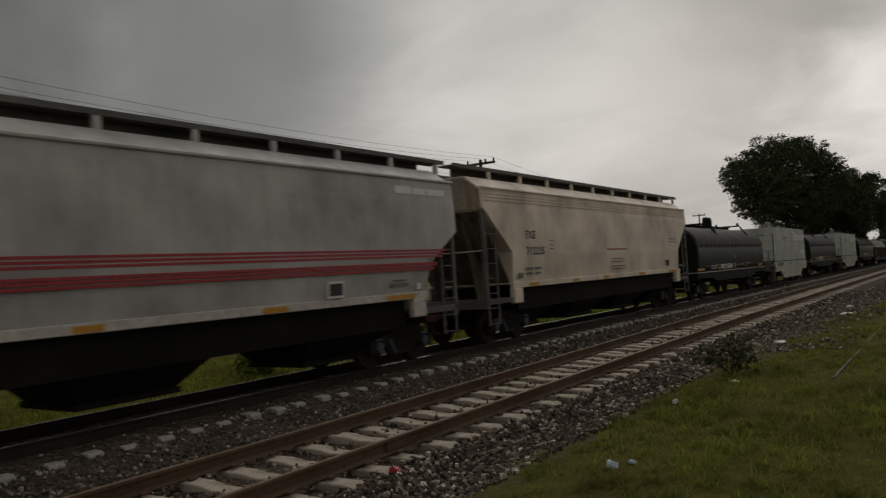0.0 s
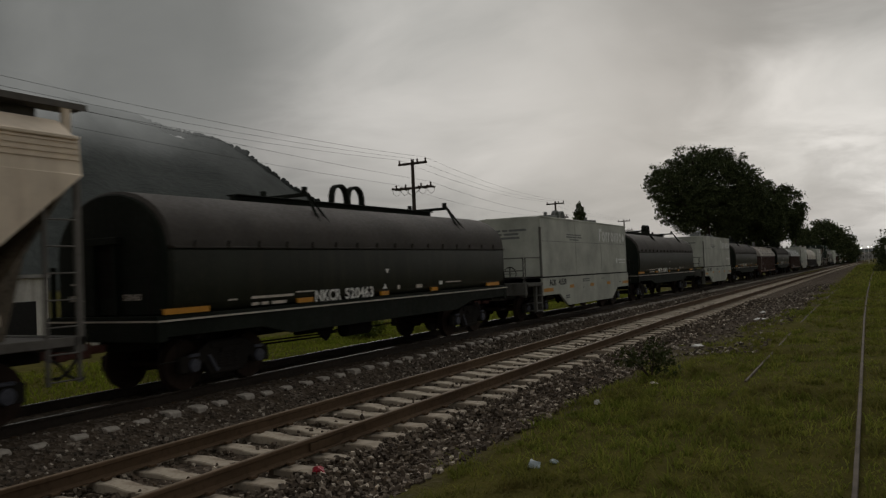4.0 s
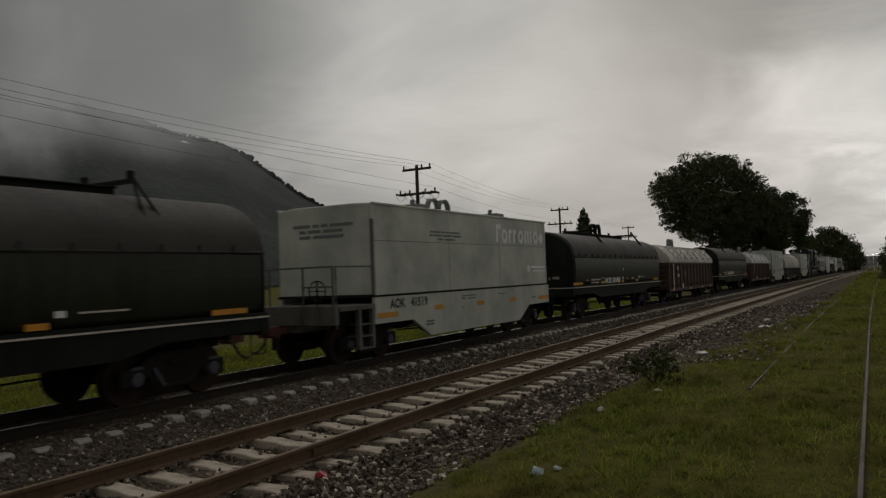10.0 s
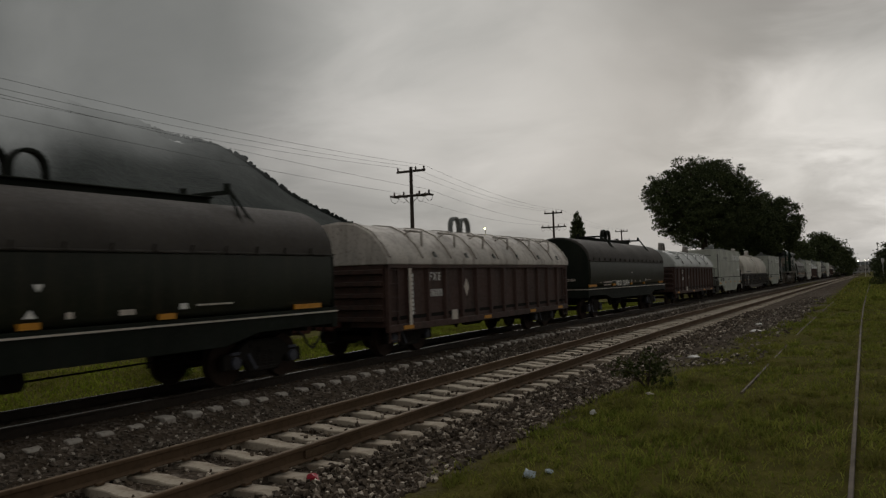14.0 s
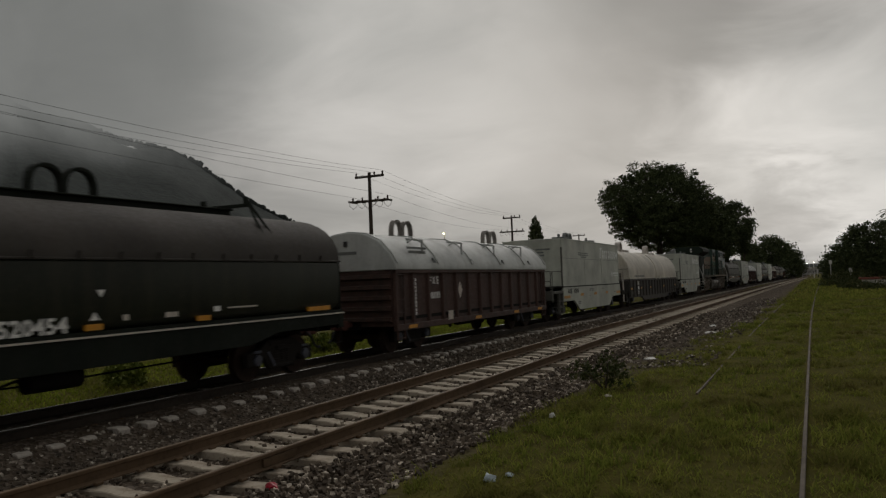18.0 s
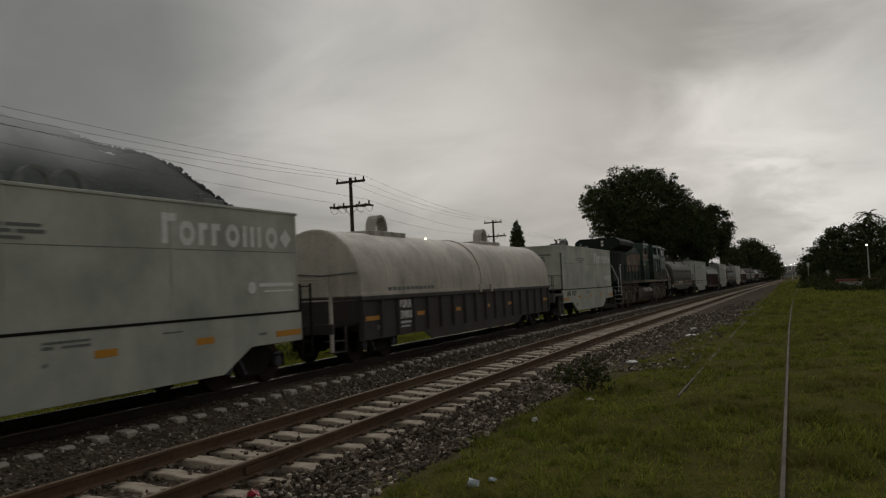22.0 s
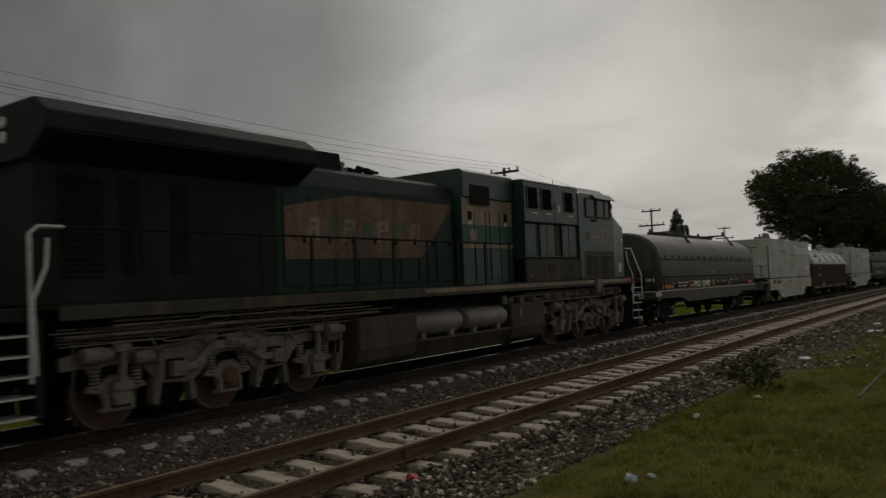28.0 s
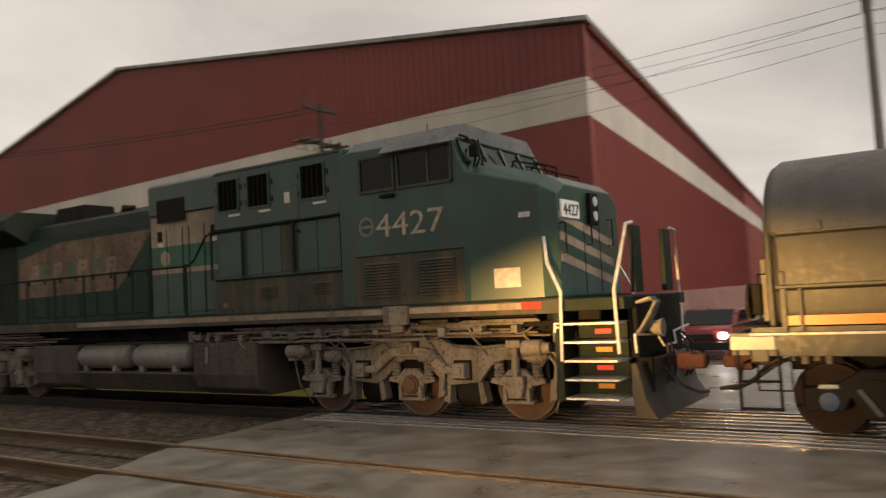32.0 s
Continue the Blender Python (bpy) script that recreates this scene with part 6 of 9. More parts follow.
    # exhaust and roof gear
    part("exhaust_box", Shape().prism([(-0.5, 4.48), (-0.42, 4.92), (0.42, 4.92), (0.5, 4.48)], "y", 6.5, 7.8), M["under"], c, "soot-black exhaust box", bevel=0.02)
    h = Shape()
    for k in range(3):
        h.lathe([(-0.22, 0.09), (0.1, 0.04), (0.2, 0.035)], "y", (-0.1 + 0.1 * k, 8.9 + 0.18 * k, 4.68 + 0.05 * (k % 2)), 10)
    h.box(-0.15, 0.2, 8.7, 9.5, 4.48, 4.60)
    part("air_horn", h, M["under"], c, smooth=True)
    # equipment cabinet behind the cab, full width above
    up = [(-1.18, 4.15), (-1.18, 4.80), (-1.08, 4.88), (1.08, 4.88), (1.18, 4.80), (1.18, 4.15)]
    part("blower_hood", Shape().prism(up, "y", 11.45, 13.95).box(-1.12, 1.12, 11.45, 13.95, 1.92, 4.18), M["loco"], c, "green blower hood with pale bands", bevel=0.02)
    part("pale_band", Shape().box(1.12, 1.128, 11.47, 13.93, 3.46, 4.14), M["locowhite"], c, "faded cream band")
    part("green_band", Shape().box(1.12, 1.127, 11.47, 13.93, 2.97, 3.46), M["locomid"], c, "brighter green band")
    part("pale_stripe", Shape().box(1.12, 1.128, 11.47, 13.93, 2.86, 2.965), M["locowhite"], c)
    part("worn_emblem", Shape().lathe([(0, 0.17), (0.006, 0.16)], "x", (1.127, 11.95, 3.2), 14), M["locowhite"], c)
    part("intake_screen", Shape().box(1.18, 1.195, 11.77, 12.7, 3.98, 4.48), M["under"], c)
    for y in (11.99, 12.53, 12.74, 13.24):
        part("door_seam", Shape().box(1.126, 1.134, y, y + 0.025, 1.98, 3.85), M["under"], c)
    for y0, y1 in ((12.02, 12.52), (12.77, 13.23), (13.28, 13.86)):
        part("hood_door", Shape().box(1.1285, 1.14, y0, y1, 2.02, 2.84), M["loco"], c, bevel=0.005)
    for y in (11.72, 13.48):
        part("latch_box", Shape().box(1.128, 1.16, y, y + 0.14, 3.58, 3.80), M["under"], c, bevel=0.01)
        part("paper_label", Shape().box(1.128, 1.133, y - 0.01, y + 0.16, 3.46, 3.55), M["whitered"], c)
    part("cabinet_wall", Shape().box(-1.44, 1.44, 14.0, 17.4, 1.92, 3.60), M["loco"], c, bevel=0.015)
    part("cabinet", Shape().prism([(-1.5, 3.6), (-1.5, 4.72), (-1.42, 4.78), (1.42, 4.78), (1.5, 4.72), (1.5, 3.6)], "y", 14.0, 17.4), M["loco"], c, "green equipment cabinet behind the cab", bevel=0.015)
    part("roof_strip", Shape().prism([(1.503, 4.70), (1.503, 4.722), (1.423, 4.784), (-1.423, 4.784), (-1.503, 4.722), (-1.503, 4.70)], "y", 14.02, 17.38), M["locodark"], c)
    part("lower_locker", Shape().box(-1.5, 1.5, 14.0, 17.62, 1.905, 2.58), M["locodust"], c, "dusty brown lower locker", bevel=0.015)
    part("locker_edge", Shape().box(1.44, 1.515, 14.02, 17.6, 2.575, 2.61), M["under"], c)
    for k in range(14):
        part("locker_bolt", once("lbolt", lambda: Shape().lathe([(1.5, 0.03), (1.52, 0.025)], "x", (0, 0, 0), 8).mesh("bolt")), M["locodust"], c, at=pose(0, 14.2 + 0.255 * k, 1.98))
    for y0 in (14.17, 15.02, 16.43):
        part("vent_opening", Shape().box(1.5, 1.508, y0, y0 + 0.56, 3.97, 4.57), M["void"], c, "black vent opening")
        for k in range(5):
            part("vent_slat", once("lslat", lambda: Shape().box(1.508, 1.514, 0.0, 0.022, 3.98, 4.56).mesh("slat")), M["under"], c, at=pose(0, y0 + 0.02 + 0.125 * k, 0))
        part("small_label", Shape().box(1.5, 1.506, y0 + 0.28, y0 + 0.6, 3.84, 3.88), M["whitered"], c)
        part("vent_frame", Shape().box(1.5, 1.522, y0 - 0.03, y0, 3.94, 4.60).box(1.5, 1.522, y0 + 0.56, y0 + 0.59, 3.94, 4.60).box(1.5, 1.522, y0, y0 + 0.56, 4.57, 4.60).box(1.5, 1.522, y0, y0 + 0.56, 3.94, 3.97), M["loco"], c)
        for dy, z in ((-0.08, 4.35), (-0.08, 4.02), (0.62, 4.35), (0.62, 4.02)):
            part("hinge", once("lhinge", lambda: Shape().box(1.5, 1.515, 0, 0.05, 0, 0.1).mesh("hinge")), M["locodark"], c, at=pose(0, y0 + dy, z))
    part("cabinet_door", Shape().box(1.5, 1.512, 15.81, 16.34, 3.62, 4.29), M["loco"], c, bevel=0.006)
    part("paper_label", Shape().box(1.512, 1.517, 16.0, 16.14, 3.94, 4.14), M["whitered"], c)
    for y0, y1 in ((14.06, 14.78), (14.82, 15.3), (15.34, 15.8), (16.2, 16.72), (16.76, 17.28)):
        part("locker_door", Shape().box(1.44, 1.455, y0, y1, 2.66, 3.56), M["loco"], c, bevel=0.006)
    part("equipment_door", Shape().box(1.44, 1.46, 15.84, 16.16, 2.66, 3.56), M["locodust"], c, bevel=0.006)
    part("door_handle", Shape().tube([(1.47, 16.24, 3.4), (1.5, 16.28, 3.42), (1.5, 16.34, 3.36)], 0.018, 6), M["under"], c)
    for y0, w in ((15.25, 0.47), (16.63, 0.43)):
        g = Shape()
        wall_grid(g, 1.5, y0, y0 + w, 2.21, 2.43, 5)
        part("louvre", g, M["locodust"], c)
    part("orange_sticker", Shape().box(1.5, 1.506, 14.18, 14.36, 2.06, 2.14), M["lococream"], c)
    # cab
    cab = [(17.35, 1.93), (17.35, 4.60), (17.6, 4.66), (19.72, 4.62), (20.0, 4.02), (20.0, 1.93)]
    part("cab", Shape().prism(cab, "x", -1.53, 1.53), M["loco"], c, "dark green wide-nose cab", bevel=0.02)
    roof = [(-1.5, 4.60), (-1.15, 4.88), (1.15, 4.88), (1.5, 4.60)]
    part("cab_roof", Shape().prism(roof, "y", 17.45, 19.78), M["locogrey"], c, "grey cab roof", bevel=0.015)
    part("sun_visor", Shape().prism([(1.46, 4.66), (1.66, 4.48), (1.68, 4.50), (1.48, 4.69)], "y", 18.40, 19.90), M["locogrey"], c, "grey sun visor")
    for y0, y1 in ((17.88, 18.57), (18.70, 19.27), (19.33, 19.72)):
        part("side_window", Shape().box(1.528, 1.537, y0, y1, 3.92, 4.45), M["glass"], c, "dark cab window")
    for y0, y1 in ((17.84, 18.61), (18.66, 19.76)):
        w = Shape()
        w.box(1.535, 1.565, y0, y0 + 0.04, 3.87, 4.50).box(1.535, 1.565, y1 - 0.04, y1, 3.87, 4.50).box(1.535, 1.565, y0, y1, 3.87, 3.92).box(1.535, 1.565, y0, y1, 4.46, 4.50)
        part("window_frame", w, M["locodust"], c, "dull metal window frame")
    part("window_mullion", Shape().box(1.535, 1.56, 19.28, 19.32, 3.92, 4.46), M["locodust"], c)
    part("arm_rest", Shape().box(1.53, 1.60, 18.3, 18.6, 3.76, 3.82), M["under"], c, bevel=0.01)
    ww = Shape()
    for x0, x1 in ((-1.3, -0.72), (-0.62, -0.06), (0.06, 0.62), (0.72, 1.3)):
        v = [ww.bm.verts.new(p) for p in ((x0, 19.925, 4.24), (x1, 19.925, 4.24), (x1, 19.775, 4.54), (x0, 19.775, 4.54))]
        ww.bm.faces.new(v)
    me = ww.mesh("windshield")
    part("windshield", me, M["glass"], c, "dark windshield panes", at=pose(0, 0.012, 0.004))
    wf = Shape()
    for x in (-1.38, -0.67, 0.0, 0.67, 1.38):
        wf.tube([(x, 19.95, 4.22), (x, 19.80, 4.56)], 0.035, 5)
    wf.tube([(-1.4, 19.96, 4.21), (1.4, 19.96, 4.21)], 0.035, 5)
    part("windshield_frame", wf, M["loco"], c)
    for wx in (0.4, -0.4):
        part("wiper", Shape().tube([(wx, 20.08, 4.08), (wx + 0.3, 19.98, 4.36)], 0.012, 5), M["under"], c)
    part("mirror_bracket", Shape().tube([(1.35, 19.92, 4.55), (1.38, 20.12, 4.5), (1.38, 20.2, 4.2), (1.35, 20.1, 4.05)], 0.02, 5), M["under"], c)
    part("roof_grab_iron", Shape().tube([(0.1, 19.4, 4.88), (0.1, 19.4, 4.98), (0.5, 19.4, 4.98), (0.5, 19.4, 4.88)], 0.015, 5), M["under"], c)
    part("mirror_arm", Shape().tube([(0.9, 19.9, 4.6), (1.2, 20.15, 4.3), (1.3, 20.2, 4.1)], 0.02, 5), M["under"], c)
    # nose
    nose = Shape()
    ends = []
    for y, w, top, sh in ((19.98, 1.53, 4.22, 4.0), (21.18, 1.36, 3.84, 3.66), (21.42, 1.22, 3.67, 3.51)):
        ends.append([nose.bm.verts.new(q) for q in ((-w, y, 1.93), (-w, y, sh), (-w + 0.28, y, top), (w - 0.28, y, top), (w, y, sh), (w, y, 1.93))])
    for a, b in zip(ends, ends[1:]):
        for k in range(6):
            nose.bm.faces.new((a[k], b[k], b[(k + 1) % 6], a[(k + 1) % 6]))
    nose.bm.faces.new(ends[0])
    nose.bm.faces.new(ends[-1][::-1])
    part("nose", nose, M["loco"], c, "dark green nose with pale stripes", bevel=0.015)
    for k in range(3):
        z = 2.2 + 0.32 * k
        part("nose_stripe", Shape().prism([(1.2, z + 0.42), (1.2, z + 0.28), (-0.9, z - 0.12), (-0.9, z + 0.02)], "y", 21.42, 21.428), M["locowhite"], c, "pale slanting stripe")
    part("number_board", Shape().box(0.50, 1.16, 21.42, 21.46, 3.14, 3.42), M["white"], c, "white number board", bevel=0.008)
    lettering("4427", 0.18, M["black"], c, 1.11, 21.465, 3.19, "road_number", "rear", wide=1.12, bold=0.0)
    part("headlight", Shape().box(-0.20, 0.12, 21.42, 21.50, 3.08, 3.60), M["under"], c, bevel=0.01)
    for z in (3.22, 3.46):
        part("headlight_lens", Shape().lathe([(0, 0.085), (0.02, 0.08)], "y", (-0.04, 21.50, z), 14), M["pipe"], c)
    for hx in (0.35, -0.6):
        part("handgrip", Shape().tube([(hx, 20.45, 4.0), (hx, 20.5, 4.14), (hx, 21.0, 3.98), (hx, 21.05, 3.82)], 0.015, 5), M["under"], c)
    for hx, z in ((1.2, 2.6), (0.2, 2.75), (-0.7, 2.75)):
        part("nose_grab_iron", Shape().tube([(hx, 21.43, z), (hx, 21.52, z), (hx, 21.52, z + 0.45), (hx, 21.43, z + 0.45)], 0.014, 6), M["under"], c)
    part("nose_door_seam", Shape().box(-0.34, -0.32, 21.43, 21.434, 1.95, 3.05).box(0.30, 0.32, 21.43, 21.434, 1.95, 3.05), M["under"], c)
    part("nose_top_bar", Shape().tube([(0.9, 20.5, 4.02), (0.9, 20.55, 4.16), (0.2, 20.75, 4.14), (0.2, 20.8, 3.98)], 0.02, 6).tube([(1.0, 20.9, 3.95), (1.0, 21.0, 4.06), (0.7, 21.2, 3.98), (0.7, 21.2, 3.82)], 0.02, 6), M["under"], c)
    part("antenna", Shape().box(0.1, 0.22, 18.3, 18.5, 4.88, 4.98).tube([(0.16, 18.4, 4.98), (0.16, 18.4, 5.25)], 0.01, 5), M["under"], c)
    part("visor_arm", Shape().tube([(1.40, 19.86, 4.62), (1.45, 20.02, 4.56), (1.40, 20.16, 4.30), (1.36, 20.06, 4.06)], 0.022, 6).box(1.34, 1.44, 20.04, 20.2, 4.24, 4.42), M["under"], c)
    part("class_light", Shape().box(1.32, 1.42, 20.85, 21.03, 3.18, 3.26), M["pipe"], c)
    # road number and emblem on the cab side
    lettering("4427", 0.40, M["loconum"], c, 1.534, 18.15, 3.10, "road_number", wide=1.25, bold=0.0)
    part("emblem", Shape().lathe([(0, 0.17), (0.005, 0.17)], "x", (1.53, 17.95, 3.30), 20), M["greytext"], c, "round worn emblem")
    part("emblem_field", Shape().lathe([(0, 0.12), (0.008, 0.12)], "x", (1.53, 17.95, 3.30), 20), M["locodust"], c)
    part("emblem_bar", Shape().box(1.538, 1.542, 17.80, 18.10, 3.275, 3.325), M["greytext"], c)
    part("cab_seam", Shape().box(1.53, 1.538, 17.7, 19.91, 2.78, 2.80), M["under"], c)
    part("dusty_panel", Shape().box(1.53, 1.533, 17.64, 19.9, 1.94, 2.77), M["locodust"], c, "dust-covered lower cab panel")
    for y0 in (17.88, 19.02):
        g = Shape()
        wall_grid(g, 1.533, y0, y0 + 0.72, 2.07, 2.68, 12, 0.03)
        part("louvre", g, M["locodust"], c)
    for y in (17.78, 18.68, 18.94, 19.82):
        part("latch", Shape().lathe([(1.533, 0.045), (1.55, 0.04)], "x", (0, y, 2.14), 10), M["locodust"], c)
    part("notice_plate", Shape().prism([(1.470, 20.40), (1.482, 20.40), (1.416, 20.82), (1.404, 20.82)], "z", 2.12, 2.42), M["whitered"], c, "white square notice")
    # front platform, steps, handrails, plough
    for y0, s in ((21.5, 1), (0.55, -1)):
        part("end_platform", Shape().box(-1.45, 1.45, min(y0, y0 + s * 0.95), max(y0, y0 + s * 0.95), 1.72, 1.90), M["locodark"], c, bevel=0.012)
        part("end_plate", Shape().box(-1.05, 1.05, min(y0 + s * 0.85, y0 + s * 0.98), max(y0 + s * 0.85, y0 + s * 0.98), 1.0, 1.9), M["under"], c, bevel=0.02)
        for sx in (-1, 1):
            part("step_side", Shape().box(min(sx * 1.0, sx * 1.5), max(sx * 1.0, sx * 1.5), min(y0 - s * 0.12, y0 - s * 0.02), max(y0 - s * 0.12, y0 - s * 0.02), 0.42, 1.72), M["locodark"], c)
            for k in range(5):
                z = 0.44 + 0.27 * k
                part("step_tread", Shape().box(min(sx * 0.95, sx * 1.5), max(sx * 0.95, sx * 1.5), min(y0, y0 + s * 0.82), max(y0, y0 + s * 0.82), z, z + 0.03), M["pipe"], c)
                if k < 4:
                    part("step_riser", Shape().box(min(sx * 0.95, sx * 0.99), max(sx * 0.95, sx * 0.99), min(y0, y0 + s * 0.8), max(y0, y0 + s * 0.8), z + 0.03, z + 0.27), M["locodark"], c)
                    part("step_marker", Shape().box(sx * 0.99, sx * 0.996, y0 + s * 0.3 if s > 0 else y0 - 0.55, y0 + s * 0.3 + 0.25 if s > 0 else y0 - 0.30, z + 0.11, z + 0.18), M["red"] if k % 2 else M["yellow"], c)
            part("handrail", Shape().tube([(sx * 1.52, y0 - s * 0.02, 1.0), (sx * 1.52, y0 + s * 0.02, 2.0), (sx * 1.46, y0 - s * 0.2, 2.45), (sx * 1.42, y0 - s * 0.25, 2.85)], 0.026, 8), M["pipe"], c, "pale grab rail")
            part("handrail", Shape().tube([(sx * 1.52, y0 + s * 0.86, 1.1), (sx * 1.52, y0 + s * 0.84, 2.0), (sx * 1.3, y0 + s * 0.9, 2.55), (sx * 1.15, y0 + s * 0.94, 2.95), (sx * 0.9, y0 + s * 0.94, 2.98)], 0.026, 8), M["pipe"], c, "pale grab rail")
            part("end_post", Shape().box(min(sx * 0.55, sx * 0.9), max(sx * 0.55, sx * 0.9), min(y0 + s * 0.86, y0 + s * 0.94), max(y0 + s * 0.86, y0 + s * 0.94), 1.95, 2.95), M["locodark"], c, bevel=0.01)
        part("snow_plough", Shape().prism([(y0 + s * 0.95, 0.18), (y0 + s * 1.30, 0.16), (y0 + s * 1.12, 0.45), (y0 + s * 1.02, 0.95), (y0 + s * 0.92, 0.95)], "x", -1.30, 1.30), M["plough"], c, "scuffed black snow plough", bevel=0.015)
        part("cut_lever", Shape().tube([(-1.3, y0 + s * 1.02, 1.35), (-0.4, y0 + s * 1.05, 1.30), (-0.3, y0 + s * 1.1, 1.12), (0.3, y0 + s * 1.1, 1.12), (0.4, y0 + s * 1.05, 1.30), (1.3, y0 + s * 1.02, 1.35), (1.36, y0 + s * 1.05, 1.1)], 0.018, 6), M["pipe"], c)
        part("plough_brace", Shape().box(0.85, 0.95, min(y0 + s * 0.9, y0 + s * 1.12), max(y0 + s * 0.9, y0 + s * 1.12), 0.5, 1.0), M["under"], c, bevel=0.01)
        for k in range(4):
            x = -1.0 + 0.25 * k + (0.5 if k > 1 else 0)
            part("air_hose", Shape().tube([(x, y0 + s * 1.0, 1.25), (x, y0 + s * 1.14, 1.1), (x + 0.02, y0 + s * 1.16, 0.7), (x + 0.05, y0 + s * 1.1, 0.55)], 0.025, 6), M["hose"], c)
        # coupled-control hoses looped up to the platform edge, and a bell below it
        for k in range(3):
            x = 1.12 - 0.11 * k
            part("control_hose", Shape().tube([(x, y0 + s * 0.99, 1.36), (x, y0 + s * 1.06, 1.44), (x - 0.02, y0 + s * 1.20, 1.66), (x - 0.04, y0 + s * 1.26, 1.80), (x - 0.06, y0 + s * 1.18, 1.86), (x - 0.06, y0 + s * 0.98, 1.80)], 0.026, 7), M["tank"], c, "dusty pale rubber hose", smooth=True)
        part("bell", Shape().lathe([(0.0, 0.05), (0.04, 0.10), (0.18, 0.11), (0.24, 0.14)], "y", (0.7, y0 + s * 1.0 - (0.24 if s < 0 else 0), 1.42), 14), M["tank"], c, "dull grey signal bell", smooth=True)
        coupler(c, y0 + s * 0.85, s)
    lettering("F", 0.14, M["white"], c, 1.505, 21.36, 1.42, "end_mark")
    # side handrails with stanchions
    part("handrail", Shape().tube([(1.5, 0.95, 3.0), (1.5, 13.15, 2.95), (1.5, 13.35, 3.05), (1.5, 13.72, 3.50), (1.5, 13.86, 3.56), (1.5, 17.35, 3.60)], 0.022, 8), M["under"], c, "long side handrail")
    part("rear_grab_rail", Shape().tube([(1.52, 0.5, 0.9), (1.52, 0.5, 2.9), (1.51, 0.62, 3.0), (1.5, 0.98, 3.0)], 0.028, 8), M["pipe"], c, "pale upright grab rail")
    for k in range(10):
        y = 2.1 + k * 1.22
        part("stanchion", once("lst", lambda: Shape().box(1.485, 1.515, -0.03, 0.03, 1.9, 3.0).mesh("stanchion")), M["locodark"], c, at=pose(0, y, 0))
    for y in (13.9, 14.8, 16.17):
        part("stanchion", Shape().box(1.485, 1.515, y - 0.025, y + 0.025, 2.62, 3.6), M["locodark"], c)
    part("window_strip", Shape().box(-1.536, -1.528, 17.9, 19.6, 3.8, 4.4), M["glass"], c)
    # fuel tank, air tanks
    tank = [(-1.45, 0.72), (-1.36, 0.45), (-1.05, 0.30), (1.05, 0.30), (1.36, 0.45), (1.45, 0.72), (1.45, 1.36), (-1.45, 1.36)]
    part("fuel_tank", Shape().prism(tank, "y", 13.15, 15.0).prism([(-1.45, 0.75), (-1.15, 0.32), (1.15, 0.32), (1.48, 0.75), (0.95, 0.78), (0.95, 1.4), (-1.45, 1.4)], "y", 9.0, 13.15).prism(tank, "y", 7.1, 9.0), M["tankdust"], c, "dust-caked fuel tank", bevel=0.03)
    part("sight_gauge", Shape().box(1.45, 1.47, 13.56, 13.64, 0.95, 1.28), M["tank"], c, "pale fuel gauge", bevel=0.006)
    part("filler_pipe", Shape().tube([(1.40, 13.62, 1.34), (1.46, 13.62, 1.42), (1.46, 13.70, 1.52)], 0.035, 8), M["tank"], c)
    for y0 in (8.95, 11.05):
        part("air_tank", Shape().lathe([(0, 0.08), (0.06, 0.22), (0.18, 0.27), (1.76, 0.27), (1.88, 0.22), (1.94, 0.08)], "y", (1.22, y0, 1.08), 18), M["tank"], c, "grey air reservoir cylinder", smooth=True)
        for o in (0.3, 1.42):
            part("tank_strap", Shape().lathe([(o, 0.275), (o + 0.06, 0.275)], "y", (1.22, y0, 1.08), 18), M["tank"], c)
            part("tank_foot", Shape().box(1.3, 1.42, y0 + o - 0.04, y0 + o + 0.1, 0.76, 0.93), M["tank"], c)
    # pipes, cables and valves between walkway and trucks
    rng = random.Random(44)
    for k in range(16):
        z, x = 1.32 + 0.022 * k, rng.uniform(1.1, 1.42)
        a, b2 = rng.uniform(12.6, 15.5), rng.uniform(18.0, 21.2)
        if k % 3 == 0:
            a, b2 = rng.uniform(0.8, 2.0), rng.uniform(6.5, 9.5)
        bend = rng.uniform(-0.05, 0.05)
        q1, q2 = a + (b2 - a) * rng.uniform(0.25, 0.4), a + (b2 - a) * rng.uniform(0.55, 0.8)
        pts = [(x, a, z), (x, q1, z), (x + 0.02, q1 + 0.08, z + bend), (x + 0.02, q2, z + bend), (x, q2 + 0.08, z), (x, b2, z)]
        part("air_pipe", Shape().tube(pts, rng.choice((0.014, 0.02, 0.028)), 6), M["locobogie"], c, "dusty brown pipe")
    for k in range(11):
        y = 12.9 + 0.76 * k + rng.uniform(-0.1, 0.1)
        x, z = rng.uniform(1.25, 1.45), rng.uniform(1.42, 1.6)
        part("cable_loop", Shape().tube([(x, y, z), (x + 0.03, y + 0.1, z - 0.12), (x, y + 0.24, z - 0.16 + rng.uniform(-0.08, 0.08)), (x - 0.02, y + 0.36, z - 0.02)], 0.014, 5), M["locobogie"], c)
    for k in range(12):
        y = 13.1 + 0.68 * k
        w = rng.uniform(0.1, 0.26)
        part("valve_box", Shape().box(1.22, 1.40, y, y + w, 1.36 + rng.uniform(0, 0.08), 1.50 + rng.uniform(0, 0.08)), M["locobogie"], c, bevel=0.012)
    part("filter_bowl", Shape().lathe([(0, 0.09), (0.16, 0.09), (0.22, 0.03)], "z", (1.3, 13.0, 1.38), 12), M["tank"], c, smooth=True)
    for sx in (-1, 1):
        part("floor_bracket", Shape().box(sx * 1.1, sx * 1.16, 15.2, 21.3, 1.50, 1.58), M["under"], c)
    loco_truck(c, 16.4)
    loco_truck(c, 1.95)
    return c


